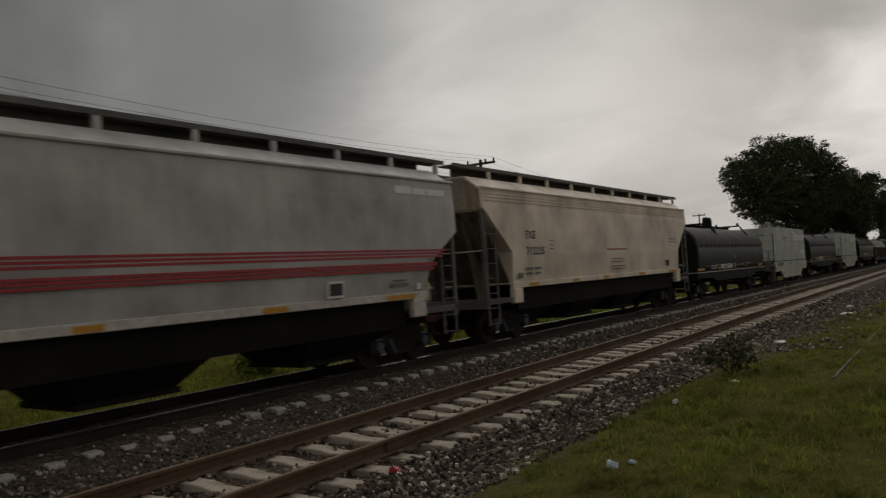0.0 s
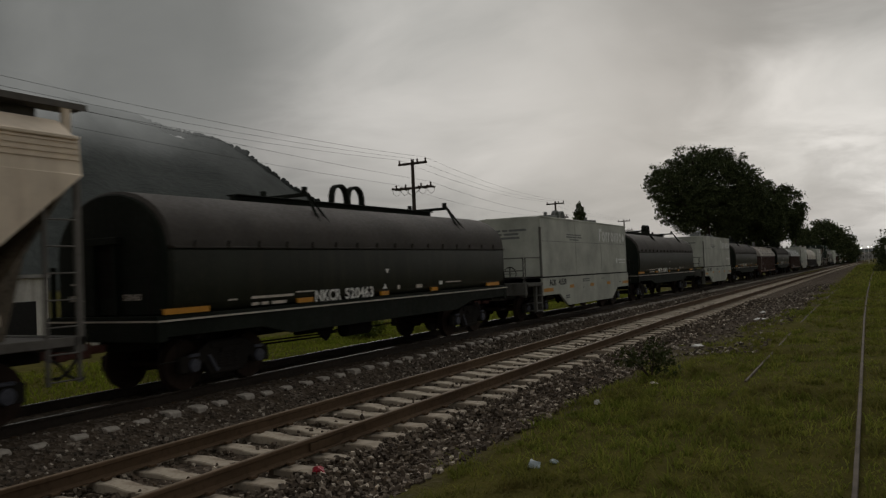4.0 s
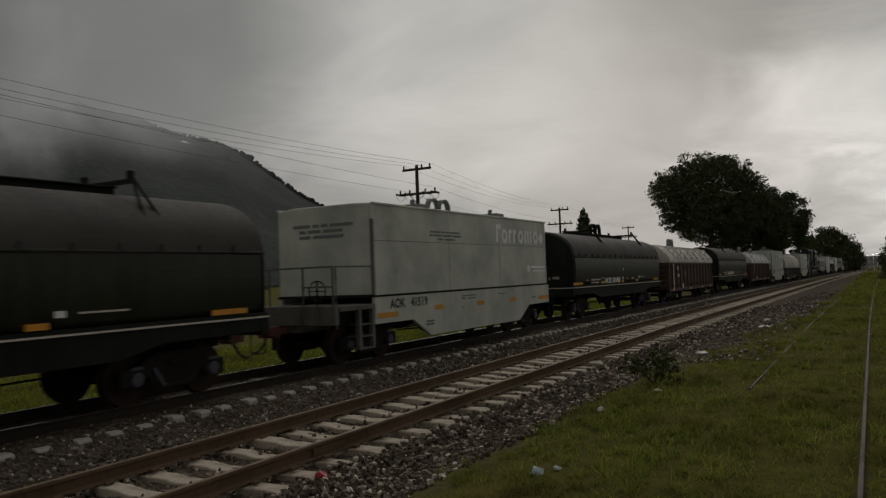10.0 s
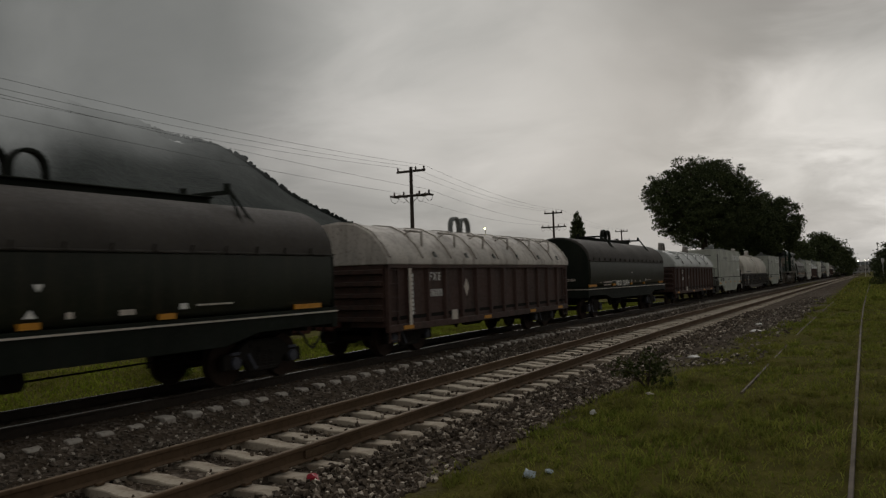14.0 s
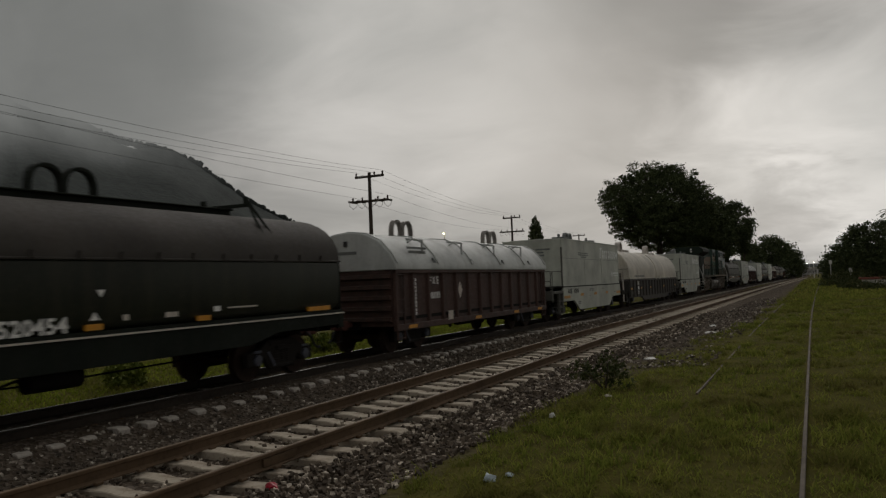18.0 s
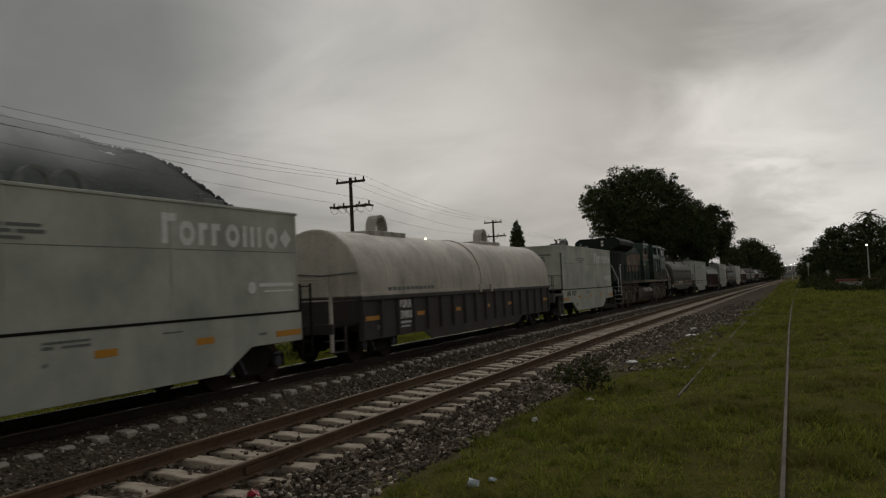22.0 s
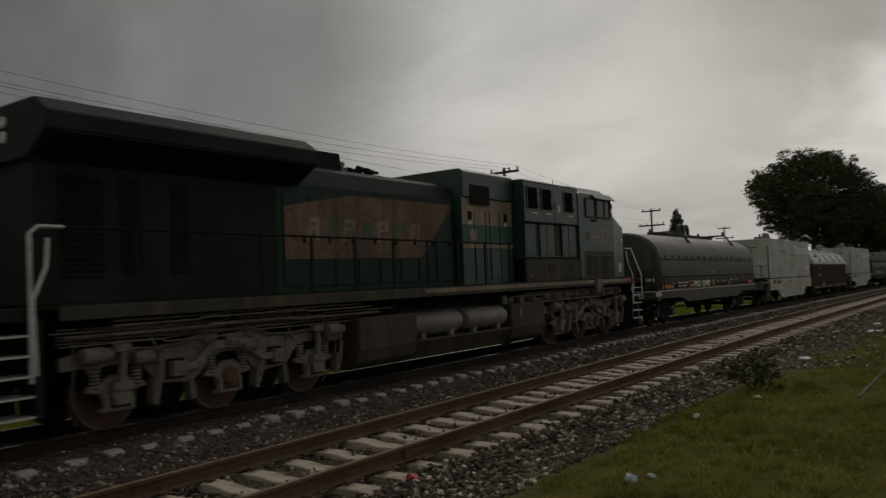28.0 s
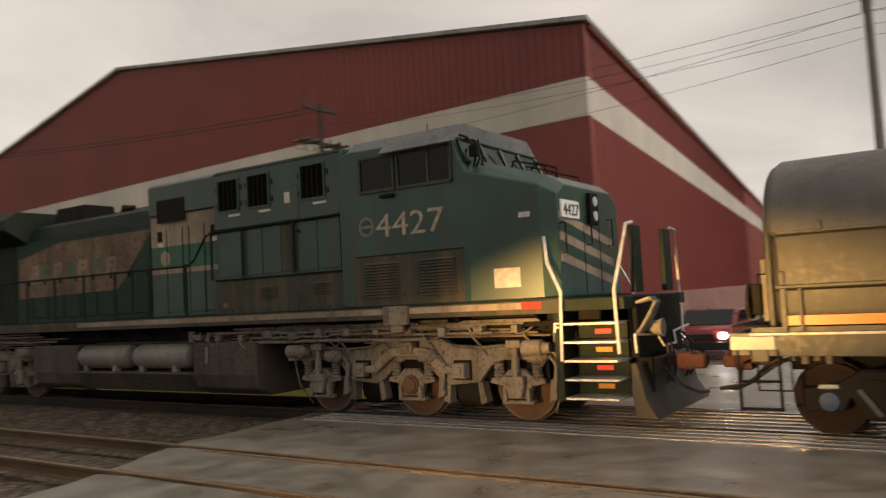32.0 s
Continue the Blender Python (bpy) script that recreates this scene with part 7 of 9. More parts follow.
# ---------------------------------------------------------------- road crossing
def pavement_material():
    m, nt, p = material("damp_worn_concrete")
    big, mid, fine = texture(nt, 0.35, 4), texture(nt, 1.8, 5), texture(nt, 30, 4)
    col = ramp(nt, mid, (0.3, (0.105, 0.092, 0.074)), (0.55, (0.185, 0.163, 0.132)), (0.75, (0.25, 0.222, 0.185)))
    col = blend(nt, blend(nt, 0.5, 0.0, ramp(nt, fine, (0.45, 0.0), (0.7, 1.0))), col, (0.095, 0.082, 0.068))
    nt.links.new(col, p.inputs["Base Color"])
    nt.links.new(ramp(nt, blend(nt, 0.4, big, mid), (0.38, 0.22), (0.52, 0.44), (0.7, 0.66)), p.inputs["Roughness"])
    p.inputs["Specular IOR Level"].default_value = 0.5
    ripple = texture(nt, 7, 4, (1.0, 0.45, 1))
    bump(nt, p, blend(nt, 0.5, blend(nt, 0.5, fine, mid), ripple), 0.4, 0.016)
    return m


def build_crossing():
    mat = pavement_material()
    edge_y1 = [(-15.2, 1.1), (-13.4, 0.95), (-11.0, 0.85), (-10.3, 0.75), (-9.8, 0.45), (-9.3, 0.2), (-8.6, 0.05), (-7.9, -0.3), (-7.0, -0.5), (-5.6, -0.8), (-4.6, -1.0), (-2.0, -1.6), (4.0, -2.2), (9.0, -2.4)]
    edge_y0 = [(-15.2, -10.9), (-13.4, -10.7), (-11.0, -10.5), (-9.9, -10.4), (-8.0, -10.1), (-6.4, -9.4), (-5.4, -9.0), (-4.0, -8.8), (9.0, -9.4)]
    top = [(-15.2, -0.30), (-13.6, -0.15), (-10.5, -0.13), (-8.5, -0.10), (-7.9, -0.03), (-5.2, -0.03), (-4.4, -0.03), (9, 0.05)]
    cuts = [XN - GAUGE / 2, XN + GAUGE / 2, XC - GAUGE / 2, XC + GAUGE / 2]
    bounds = [-15.2]
    for cx in sorted(cuts):
        bounds += [cx - 0.045, cx + 0.045]
    bounds.append(9.0)
    c = thing("crossing_pavement", "damp worn concrete road over the tracks", "pavement", kind="structure")
    f = lambda tab, x: float(np.interp(x, [a for a, _ in tab], [b for _, b in tab]))
    for lo, hi in zip(bounds[::2], bounds[1::2]):
        n = max(2, int((hi - lo) / 0.45))
        s = Shape()
        grid = []
        for i in range(n + 1):
            x = lo + (hi - lo) * i / n
            y0, y1 = f(edge_y0, x), f(edge_y1, x)
            col = []
            for j in range(25):
                y = y0 + (y1 - y0) * j / 24
                if j in (0, 24):
                    y += 0.12 * noise.noise((x * 2.3, y, 1.0))
                z = f(top, x) + 0.012 * noise.noise((x * 0.9, y * 0.9, 2.0)) - (0.02 if j in (0, 24) else 0)
                col.append((s.bm.verts.new((x, y, z)), s.bm.verts.new((x, y, z - 0.25))))
            grid.append(col)
        for a, b in zip(grid, grid[1:]):
            for j in range(24):
                s.bm.faces.new((a[j][0], b[j][0], b[j + 1][0], a[j + 1][0]))
            s.bm.faces.new((a[0][0], a[0][1], b[0][1], b[0][0]))
            s.bm.faces.new((a[24][0], b[24][0], b[24][1], a[24][1]))
        for j in range(24):
            s.bm.faces.new((grid[0][j][0], grid[0][j + 1][0], grid[0][j + 1][1], grid[0][j][1]))
            s.bm.faces.new((grid[n][j][0], grid[n][j][1], grid[n][j + 1][1], grid[n][j + 1][0]))
        part("road_slab", s, mat, c, smooth=True)
    for x in (XC - 1.0, XC - 0.62, XC - 0.3, XC, XC + 0.3, XC + 0.62, XC + 0.9, XC + 1.14, XC + 1.38, XC + 1.62):
        part("guard_rail", Shape().box(x - 0.025, x + 0.025, -10.0, 0.6, -0.2, -0.112), M["railshine"], c, "worn steel edge strip", bevel=0.004)
    for x in (XN - 0.63, XN + 0.63):
        part("guard_rail", Shape().box(x - 0.03, x + 0.03, -9.0, -0.9, -0.1, -0.012), M["railtop"], c, "worn steel edge strip", bevel=0.004)
    # the road goes on beyond the train
    r = Shape().box(-140, -15.1, -11.2, 1.0, -0.62, -0.36)
    me = r.mesh("road", 0.01)
    me.materials.append(mat)
    tagged(new("road", me), "damp grey road beyond the tracks", "road", kind="structure")


build_crossing()


# ---------------------------------------------------------------- hills, mist
def hill(name, label, ridge, near, far, mat, seed, rough=0.05):
    """A wooded ridge: heights in degrees by direction, rising from near to far."""
    rng = random.Random(seed)
    a0, a1 = ridge[0][0], ridge[-1][0]
    n, k = 150, 16
    s = Shape()
    grid = []
    for i in range(n + 1):
        az = a0 + (a1 - a0) * i / n
        el = float(np.interp(az, [r[0] for r in ridge], [r[1] for r in ridge]))
        top = far * math.tan(radians(el))
        col = []
        for j in range(k + 1):
            q = j / k
            d = near + (far - near) * q
            z = -1 + top * q ** 0.85
            if 0 < j:
                z += top * rough * noise.noise((az * 0.35, q * 5, seed)) + top * 0.022 * noise.noise((az * 2.4, q * 16, seed + 5))
            x, y = -d * math.sin(radians(az)), d * math.cos(radians(az))
            col.append(s.bm.verts.new((x, y, z)))
        grid.append(col)
    for a, b in zip(grid, grid[1:]):
        for j in range(k):
            s.bm.faces.new((a[j], b[j], b[j + 1], a[j + 1]))
    me = s.mesh(name, 0, True)
    me.materials.append(mat)
    return tagged(new(name, me), label, "hill", kind="structure")


def forest_material():
    m, nt, p = material("wooded_slope")
    big, fine = texture(nt, 0.012, 6), texture(nt, 0.09, 6)
    col = ramp(nt, blend(nt, 0.6, big, fine), (0.35, (0.022, 0.028, 0.027)), (0.6, (0.036, 0.044, 0.040)), (0.8, (0.054, 0.062, 0.052)))
    nt.links.new(col, p.inputs["Base Color"])
    p.inputs["Roughness"].default_value = 0.95
    p.inputs["Specular IOR Level"].default_value = 0.1
    bump(nt, p, fine, 0.6, 5.0)
    return m


M["forest"] = forest_material()
hill("mountain", "dark wooded mountain under low cloud", [(29, 1.0), (33, 3.2), (35, 4.1), (38.9, 6.1), (42.7, 9.0), (45, 10.0), (48, 10.6), (52, 12.2), (58, 14.2), (64, 15.2), (72, 14.6), (78, 12.4), (84, 9.4), (90, 6.8), (96, 4.8), (104, 3.2), (112, 2.6), (125, 2)], 700, 1500, M["forest"], 3)
hill("far_hill", "low hazy hill beyond the town", [(-14, 0.6), (-8, 0.8), (-4, 0.5), (-1, 0.22), (3, 0.25), (10, 0.8), (20, 1.0), (30, 0.9)], 3000, 4200, M["forest"], 9, 0.15)
# roughness of trees on the skyline of the nearer shoulder
def skyline():
    rng = np.random.default_rng(4)
    ridge = [(33, 3.2), (35, 4.1), (38.9, 6.1), (42.7, 9.0), (45, 10.0), (48, 10.6), (52, 12.2)]
    n = 800
    az = rng.uniform(33, 49, n)
    el = np.interp(az, [r[0] for r in ridge], [r[1] for r in ridge])
    d = 1496.0
    size = rng.uniform(3, 9, n)
    spots = np.stack([-d * np.sin(np.radians(az)), d * np.cos(np.radians(az)), d * np.tan(np.radians(el)) + rng.uniform(-6, 3, n), size], 1)
    return stones("ridge_trees", "dark trees along the ridge", spots, M["forest"])
skyline()


def mist(name, radius, az0, az1, z0, z1, seed, lo, hi, strength=1.0, glow=1.0, fade=(0.06, 0.15), haze=0.0):
    """A bank of low cloud: one curved sheet with ragged holes in it."""
    m, nt, p = material("low_cloud_" + name)
    N, L = nt.nodes.new, nt.links.new
    out = [n for n in nt.nodes if n.type == "OUTPUT_MATERIAL"][0]
    nt.nodes.remove(p)
    co, sep = N("ShaderNodeTexCoord"), N("ShaderNodeSeparateXYZ")
    L(co.outputs["UV"], sep.inputs[0])
    mp = N("ShaderNodeMapping"); mp.inputs["Location"].default_value = (seed, seed * 0.37, 0); mp.inputs["Scale"].default_value = (5, 1.8, 1)
    L(co.outputs["UV"], mp.inputs[0])
    n = N("ShaderNodeTexNoise"); n.inputs["Scale"].default_value, n.inputs["Detail"].default_value, n.inputs["Roughness"].default_value, n.inputs["Distortion"].default_value = 1.0, 7, 0.55, 0.35
    L(mp.outputs[0], n.inputs["Vector"])
    a = N("ShaderNodeMath"); a.operation = "MULTIPLY_ADD"; a.inputs[1].default_value, a.inputs[2].default_value = 0.36, -0.18
    L(n.outputs["Fac"], a.inputs[0])
    b = N("ShaderNodeMath"); b.operation = "ADD"
    L(a.outputs[0], b.inputs[0]); L(sep.outputs["Y"], b.inputs[1])
    r = N("ShaderNodeMapRange"); r.interpolation_type = "SMOOTHSTEP"
    r.inputs[1].default_value, r.inputs[2].default_value, r.inputs[3].default_value, r.inputs[4].default_value = lo, hi, haze, strength
    L(b.outputs[0], r.inputs[0])
    # fades at the top and at both ends
    t = N("ShaderNodeMapRange"); t.interpolation_type = "SMOOTHSTEP"; t.inputs[1].default_value, t.inputs[2].default_value, t.inputs[3].default_value, t.inputs[4].default_value = 0.55, 1.0, 1, 0
    L(sep.outputs["Y"], t.inputs[0])
    e = N("ShaderNodeMapRange"); e.interpolation_type = "SMOOTHSTEP"; e.inputs[1].default_value, e.inputs[2].default_value, e.inputs[3].default_value, e.inputs[4].default_value = *fade, 0, 1
    L(sep.outputs["X"], e.inputs[0])
    e2 = N("ShaderNodeMapRange"); e2.interpolation_type = "SMOOTHSTEP"; e2.inputs[1].default_value, e2.inputs[2].default_value, e2.inputs[3].default_value, e2.inputs[4].default_value = 0.6, 1.0, 1, 0
    L(sep.outputs["X"], e2.inputs[0])
    last = r.outputs[0]
    for f in (t, e, e2):
        q = N("ShaderNodeMath"); q.operation = "MULTIPLY"
        L(last, q.inputs[0]); L(f.outputs[0], q.inputs[1])
        last = q.outputs[0]
    # the sheet emits: the cloud's lit brightness is painted in as glow
    tr, gl, mx = N("ShaderNodeBsdfTransparent"), N("ShaderNodeEmission"), N("ShaderNodeMixShader")
    L(ramp(nt, n.outputs["Fac"], (0.3, (0.118, 0.122, 0.117)), (0.7, (0.190, 0.193, 0.184))), gl.inputs["Color"])
    gl.inputs["Strength"].default_value = glow
    L(last, mx.inputs[0]); L(tr.outputs[0], mx.inputs[1]); L(gl.outputs[0], mx.inputs[2]); L(mx.outputs[0], out.inputs[0])
    bm = bmesh.new()
    uv = bm.loops.layers.uv.new("UVMap")
    k = 48
    cols = []
    for i in range(k + 1):
        az = radians(az0 + (az1 - az0) * i / k)
        cols.append([bm.verts.new((-radius * math.sin(az), radius * math.cos(az), z)) for z in (z0, z1)])
    for i in range(k):
        fc = bm.faces.new((cols[i][0], cols[i + 1][0], cols[i + 1][1], cols[i][1]))
        for lp, (u, w) in zip(fc.loops, ((i / k, 0), ((i + 1) / k, 0), ((i + 1) / k, 1), (i / k, 1))):
            lp[uv].uv = (u, w)
    me = bpy.data.meshes.new(name)
    bm.to_mesh(me)
    bm.free()
    me.materials.append(m)
    ob = tagged(new(name, me), "grey low cloud drifting over the mountain", "cloud", kind="structure")
    ob.visible_shadow = False


mist("low_cloud_back", 1540, 28, 108, 40, 780, 2.3, 0.20, 0.42, 1.0, 1.5, (0.03, 0.40))
mist("low_cloud_west", 640, 54, 104, -4, 420, 4.4, 0.24, 0.46, 0.95, 0.7, (0.04, 0.34), 0.02)
mist("low_cloud_front", 690, 30, 92, -8, 399, 7.9, 0.245, 0.45, 0.97, 1.05, (0.02, 0.36), 0.05)
mist("low_cloud_bank", 1520, 50, 88, 120, 680, 5.1, 0.06, 0.26, 0.9, 0.62, (0.05, 0.5))


# ---------------------------------------------------------------- trees and shrubs
def leaf_material(name, lo, mid, hi):
    m, nt, p = material(name)
    g = nt.nodes.new("ShaderNodeNewGeometry")
    nt.links.new(ramp(nt, g.outputs["Random Per Island"], (0.0, lo), (0.65, mid), (1.0, hi)), p.inputs["Base Color"])
    p.inputs["Roughness"].default_value = 0.75
    p.inputs["Specular IOR Level"].default_value = 0.1
    return m


M["leaf"] = leaf_material("dark_foliage", (0.040, 0.052, 0.024), (0.068, 0.086, 0.038), (0.105, 0.125, 0.055))
M["leaf_bright"] = leaf_material("fresh_foliage", (0.07, 0.095, 0.014), (0.13, 0.16, 0.025), (0.20, 0.22, 0.05))
M["leaf_weed"] = leaf_material("dusty_weed", (0.030, 0.040, 0.014), (0.060, 0.074, 0.026), (0.115, 0.110, 0.045))
M["bark"] = paint("bark", (0.055, 0.042, 0.032), 0.9, (0.03, 0.025, 0.02), 0.6, 0.6, relief=0.8)


def leaves(centres, radii, count, size, seed, flat=0.75, clump=0.0, per=26):
    """Many small leaves (bent diamond pairs) round a set of centres, gathered on twigs where clump is given."""
    rng = np.random.default_rng(seed)
    n = max(1, count // per) if clump else count
    k = rng.choice(len(centres), n, p=radii ** 2 / (radii ** 2).sum())
    d = rng.normal(0, 1, (n, 3))
    d /= np.linalg.norm(d, axis=1)[:, None]
    r = radii[k] * rng.uniform(0.3, 1.0, n) ** 0.5 * rng.uniform(0.85, 1.15, n)
    c = centres[k] + d * r[:, None] * np.array([1, 1, flat])
    if clump:
        c = np.repeat(c, per, 0)
        count = len(c)
        c = c + rng.normal(0, 1, (count, 3)) * np.repeat(rng.uniform(0.5, 1.3, n), per)[:, None] * clump * np.array([1, 1, 0.6])
    a = rng.normal(0, 1, (count, 3)); a /= np.linalg.norm(a, axis=1)[:, None]
    b = np.cross(a, rng.normal(0, 1, (count, 3))); b /= np.linalg.norm(b, axis=1)[:, None]
    n = np.cross(a, b)
    s = size * rng.uniform(0.5, 1.4, count)[:, None]
    v = np.stack([c - a * s, c + b * s * 0.45 + n * s * 0.15, c + a * s, c - b * s * 0.45 + n * s * 0.15], 1).reshape(-1, 3)
    i = 4 * np.arange(count)[:, None]
    return v, np.concatenate([i + np.array([[0, 1, 2]]), i + np.array([[0, 2, 3]])])


def tree(name, label, x, y, z, height, width, seed, leaf, count, leaf_size, trunk_r=0.3, crown_from=0.3, blobs=26, lopsided=0.0):
    rng = np.random.default_rng(seed)
    t = thing(name, label, "tree")
    t.location = (x, y, z - drop(y))
    height += drop(y)
    cz = height * (1 + crown_from) / 2
    hz, hw = height * (1 - crown_from) / 2, width / 2
    cen, rad = [], []
    for k in range(blobs):
        # boughs spread evenly over the crown, a few of them inside it
        up = 1 - 2 * (k + 0.5) / blobs
        turn = k * 2.39996 + rng.uniform(-0.25, 0.25)
        flat = math.sqrt(max(0.0, 1 - up * up))
        q = (rng.uniform(0.70, 0.84) if k % 4 else rng.uniform(0.2, 0.55)) * (1 + 0.07 * math.sin(turn * 2 + seed))
        cen.append((math.cos(turn) * flat * hw * q + lopsided * max(0, up), math.sin(turn) * flat * hw * q, cz + (up if up > 0 else up * 0.85) * hz * q))
        rad.append(rng.uniform(0.19, 0.29) * width / 2)
    cen, rad = np.array(cen), np.array(rad)
    v, f = leaves(cen, rad, count, leaf_size, seed, 0.75, leaf_size * 1.9)
    me = bpy.data.meshes.new("crown")
    me.from_pydata(v.tolist(), [], f.tolist())
    me.materials.append(leaf)
    part("crown", me, leaf, t)
    s = Shape()
    h = height * (crown_from + 0.25)
    rings = []
    for i in range(6):
        q = i / 5
        rr = trunk_r * (1.35 - q * 0.85) if i else trunk_r * 1.6
        rings.append([s.bm.verts.new((0.2 * trunk_r * q + rr * math.cos(k * math.tau / 10), 0.1 * q + rr * math.sin(k * math.tau / 10), -0.3 + (h + 0.3) * q)) for k in range(10)])
    for a, b in zip(rings, rings[1:]):
        for k in range(10):
            s.bm.faces.new((a[k], a[(k + 1) % 10], b[(k + 1) % 10], b[k]))
    part("trunk", s, M["bark"], t, smooth=True)
    for i in range(2, blobs, max(1, blobs // 9)):
        part("limb", Shape().tube([(0.1, 0.05, h * 0.7), tuple(cen[i] * 0.5 + np.array([0, 0, h * 0.45])), tuple(cen[i])], trunk_r * 0.28, 6), M["bark"], t)
    return t


def cypress(x, y, z, height, radius):
    """A slim pointed tree: leaf clumps packed into a narrow spindle."""
    rng = np.random.default_rng(12)
    t = thing("cypress", "slim dark green cypress tree", "tree")
    t.location = (x, y, z - drop(y))
    height += drop(y)
    q = np.linspace(0.06, 0.99, 60)
    a = q * 71
    rr = radius * np.sin(np.pi * (1 - q) ** 0.75) ** 0.8 * 0.5
    cen = np.stack([rr * np.cos(a), rr * np.sin(a), q * height], 1)
    v, f = leaves(cen, radius * np.clip(np.sin(np.pi * (1 - q) ** 0.75), 0.08, 1) * 0.62, 5200, 0.26, 12, 1.5)
    me = bpy.data.meshes.new("crown")
    me.from_pydata(v.tolist(), [], f.tolist())
    part("crown", me, M["leaf"], t)
    part("trunk", Shape().tube([(0, 0, -0.3), (0, 0, height * 0.85)], 0.14, 8), M["bark"], t)


def direction(az, d):
    return -d * math.sin(radians(az)), d * math.cos(radians(az))


x, y = direction(9.75, 100)
tree("big_tree", "large broad dark-leaved tree behind the train", x, y, -0.6, 16.7, 14.4, 5, M["leaf"], 92000, 0.13, 0.5, 0.26, 120)
x, y = direction(7.0, 112)
tree("big_tree", "large dark tree joined to its neighbours", x, y, -0.6, 12.8, 9.5, 7, M["leaf"], 34000, 0.17, 0.4, 0.15, 70)
x, y = direction(5.25, 120)
tree("big_tree", "tall dark tree beside the line", x, y, -0.6, 13.6, 7.8, 8, M["leaf"], 30000, 0.16, 0.35, 0.24, 60)
for az, d, h, w, sd in ((3.6, 235, 10.5, 6.5, 31), (2.5, 250, 13.4, 11.5, 32), (1.65, 280, 12.6, 9.5, 33), (1.0, 330, 9, 7, 34)):
    x, y = direction(az, d)
    tree("far_tree", "dark tree far down the line", x, y, -0.6, h, w, sd, M["leaf"], 8000, 0.36, 0.3, -0.1, 40)
x, y = direction(4.15, 160)
tree("sapling", "thin half-bare young tree beside the line", x, y, -0.6, 10.2, 4.2, 36, M["leaf"], 900, 0.2, 0.12, 0.45, 16)
x, y = direction(18.45, 140)
cypress(x, y, -0.6, 13.6, 1.35)
for az, d, h, w, sd in ((-1.6, 146, 4.6, 5.5, 40), (-2.2, 140, 6.8, 7, 41), (-3.2, 132, 8.8, 8.5, 42), (-4.6, 126, 9.2, 9.5, 43), (-6.2, 120, 8.5, 10, 44), (-8.2, 112, 9, 10, 45)):
    x, y = direction(az, d)
    tree("roadside_tree", "dense dark leafy tree across the grass", x, y, 0.0, h, w, sd, M["leaf"], 13000, 0.20, 0.25, -0.22, 60)


def palm(x, y, z, h, seed):
    rng = random.Random(seed)
    t = thing("palm", "tall palm with drooping fronds", "tree")
    t.location = (x, y, z - drop(y))
    h += drop(y)
    part("trunk", Shape().tube([(0, 0, -0.3), (0.1, 0, h * 0.5), (0, 0, h)], 0.18, 8), M["bark"], t)
    for k in range(16):
        a, up = k * 2.4, rng.uniform(-0.2, 0.9)
        s = Shape()
        pts = [(r * math.cos(a), r * math.sin(a), h + up * r - 0.32 * r * r) for r in (0, 0.5, 1.0, 1.5, 2.0)]
        for p, q in zip(pts, pts[1:]):
            for side in (-1, 1):
                ox, oy = -math.sin(a) * 0.28 * side, math.cos(a) * 0.28 * side
                v = [s.bm.verts.new(w) for w in (p, q, (q[0] + ox, q[1] + oy, q[2] - 0.12))]
                s.bm.faces.new(v)
        part("frond", s, M["leaf"], t)


x, y = direction(-4.9, 122)
palm(x, y, 0, 8.9, 3)


def shrub(name, label, x, y, z, w, h, seed, leaf, count, size):
    rng = np.random.default_rng(seed)
    b = thing(name, label, "shrub")
    b.location = (x, y, z - drop(y))
    cen = np.stack([rng.uniform(-w / 2, w / 2, 9), rng.uniform(-w / 2, w / 2, 9), rng.uniform(0.25 * h, 0.8 * h, 9)], 1)
    v, f = leaves(cen, rng.uniform(0.18, 0.34, 9) * w, count, size, seed)
    me = bpy.data.meshes.new("foliage")
    me.from_pydata(v.tolist(), [], f.tolist())
    me.materials.append(leaf)
    part("foliage", me, leaf, b)
    for k in range(7):
        part("stem", Shape().tube([(0, 0, -0.05), tuple(cen[k] * 0.5), tuple(cen[k] * 1.05)], 0.005 + 0.004 * w, 5), M["bark"], b)


shrub("weed_bush", "scrubby weed at the edge of the gravel", -3.25, 13.1, -0.02, 0.85, 0.55, 3, M["leaf_weed"], 620, 0.045)
for k, (yy, xx, w, h) in enumerate(((3.2, -14.9, 1.5, 0.8), (15.5, -17.4, 1.6, 0.6), (25.5, -17.6, 1.5, 0.7), (0.6 + 1.6, -16.6, 1.2, 0.9))):
    shrub("verge_bush", "bright green bush beyond the train", xx, yy, -0.65, w, h, 60 + k, M["leaf_bright"], 900, 0.085)


for k, (az, d, w, h) in enumerate(((-1.7, 92, 3.0, 0.6), (-2.6, 76, 2.6, 0.35), (-3.6, 72, 3.0, 0.35), (-5.4, 76, 3.2, 0.8), (-6.4, 70, 4.0, 1.2), (-8.0, 62, 3.6, 1.0), (-2.2, 100, 4.0, 1.4), (-5.6, 96, 4.4, 1.6))):
    x, y = direction(az, d)
    shrub("weed_bush", "dark overgrown weeds at the edge of the grass", x, y, 0.05, w, h, 80 + k, M["leaf_weed"], 3000, 0.10)


# ---------------------------------------------------------------- poles and wires
M["wood"] = paint("weathered_pole", (0.060, 0.046, 0.038), 0.85, (0.03, 0.026, 0.022), 0.5, 0.7, relief=0.5)
M["insulator"] = plain("porcelain", (0.075, 0.055, 0.045), 0.35)
M["wire"] = plain("wire", (0.015, 0.015, 0.015), 0.6)
M["concrete_pole"] = paint("concrete_pole", (0.20, 0.185, 0.17), 0.85, (0.09, 0.07, 0.06), 0.5, 0.6)


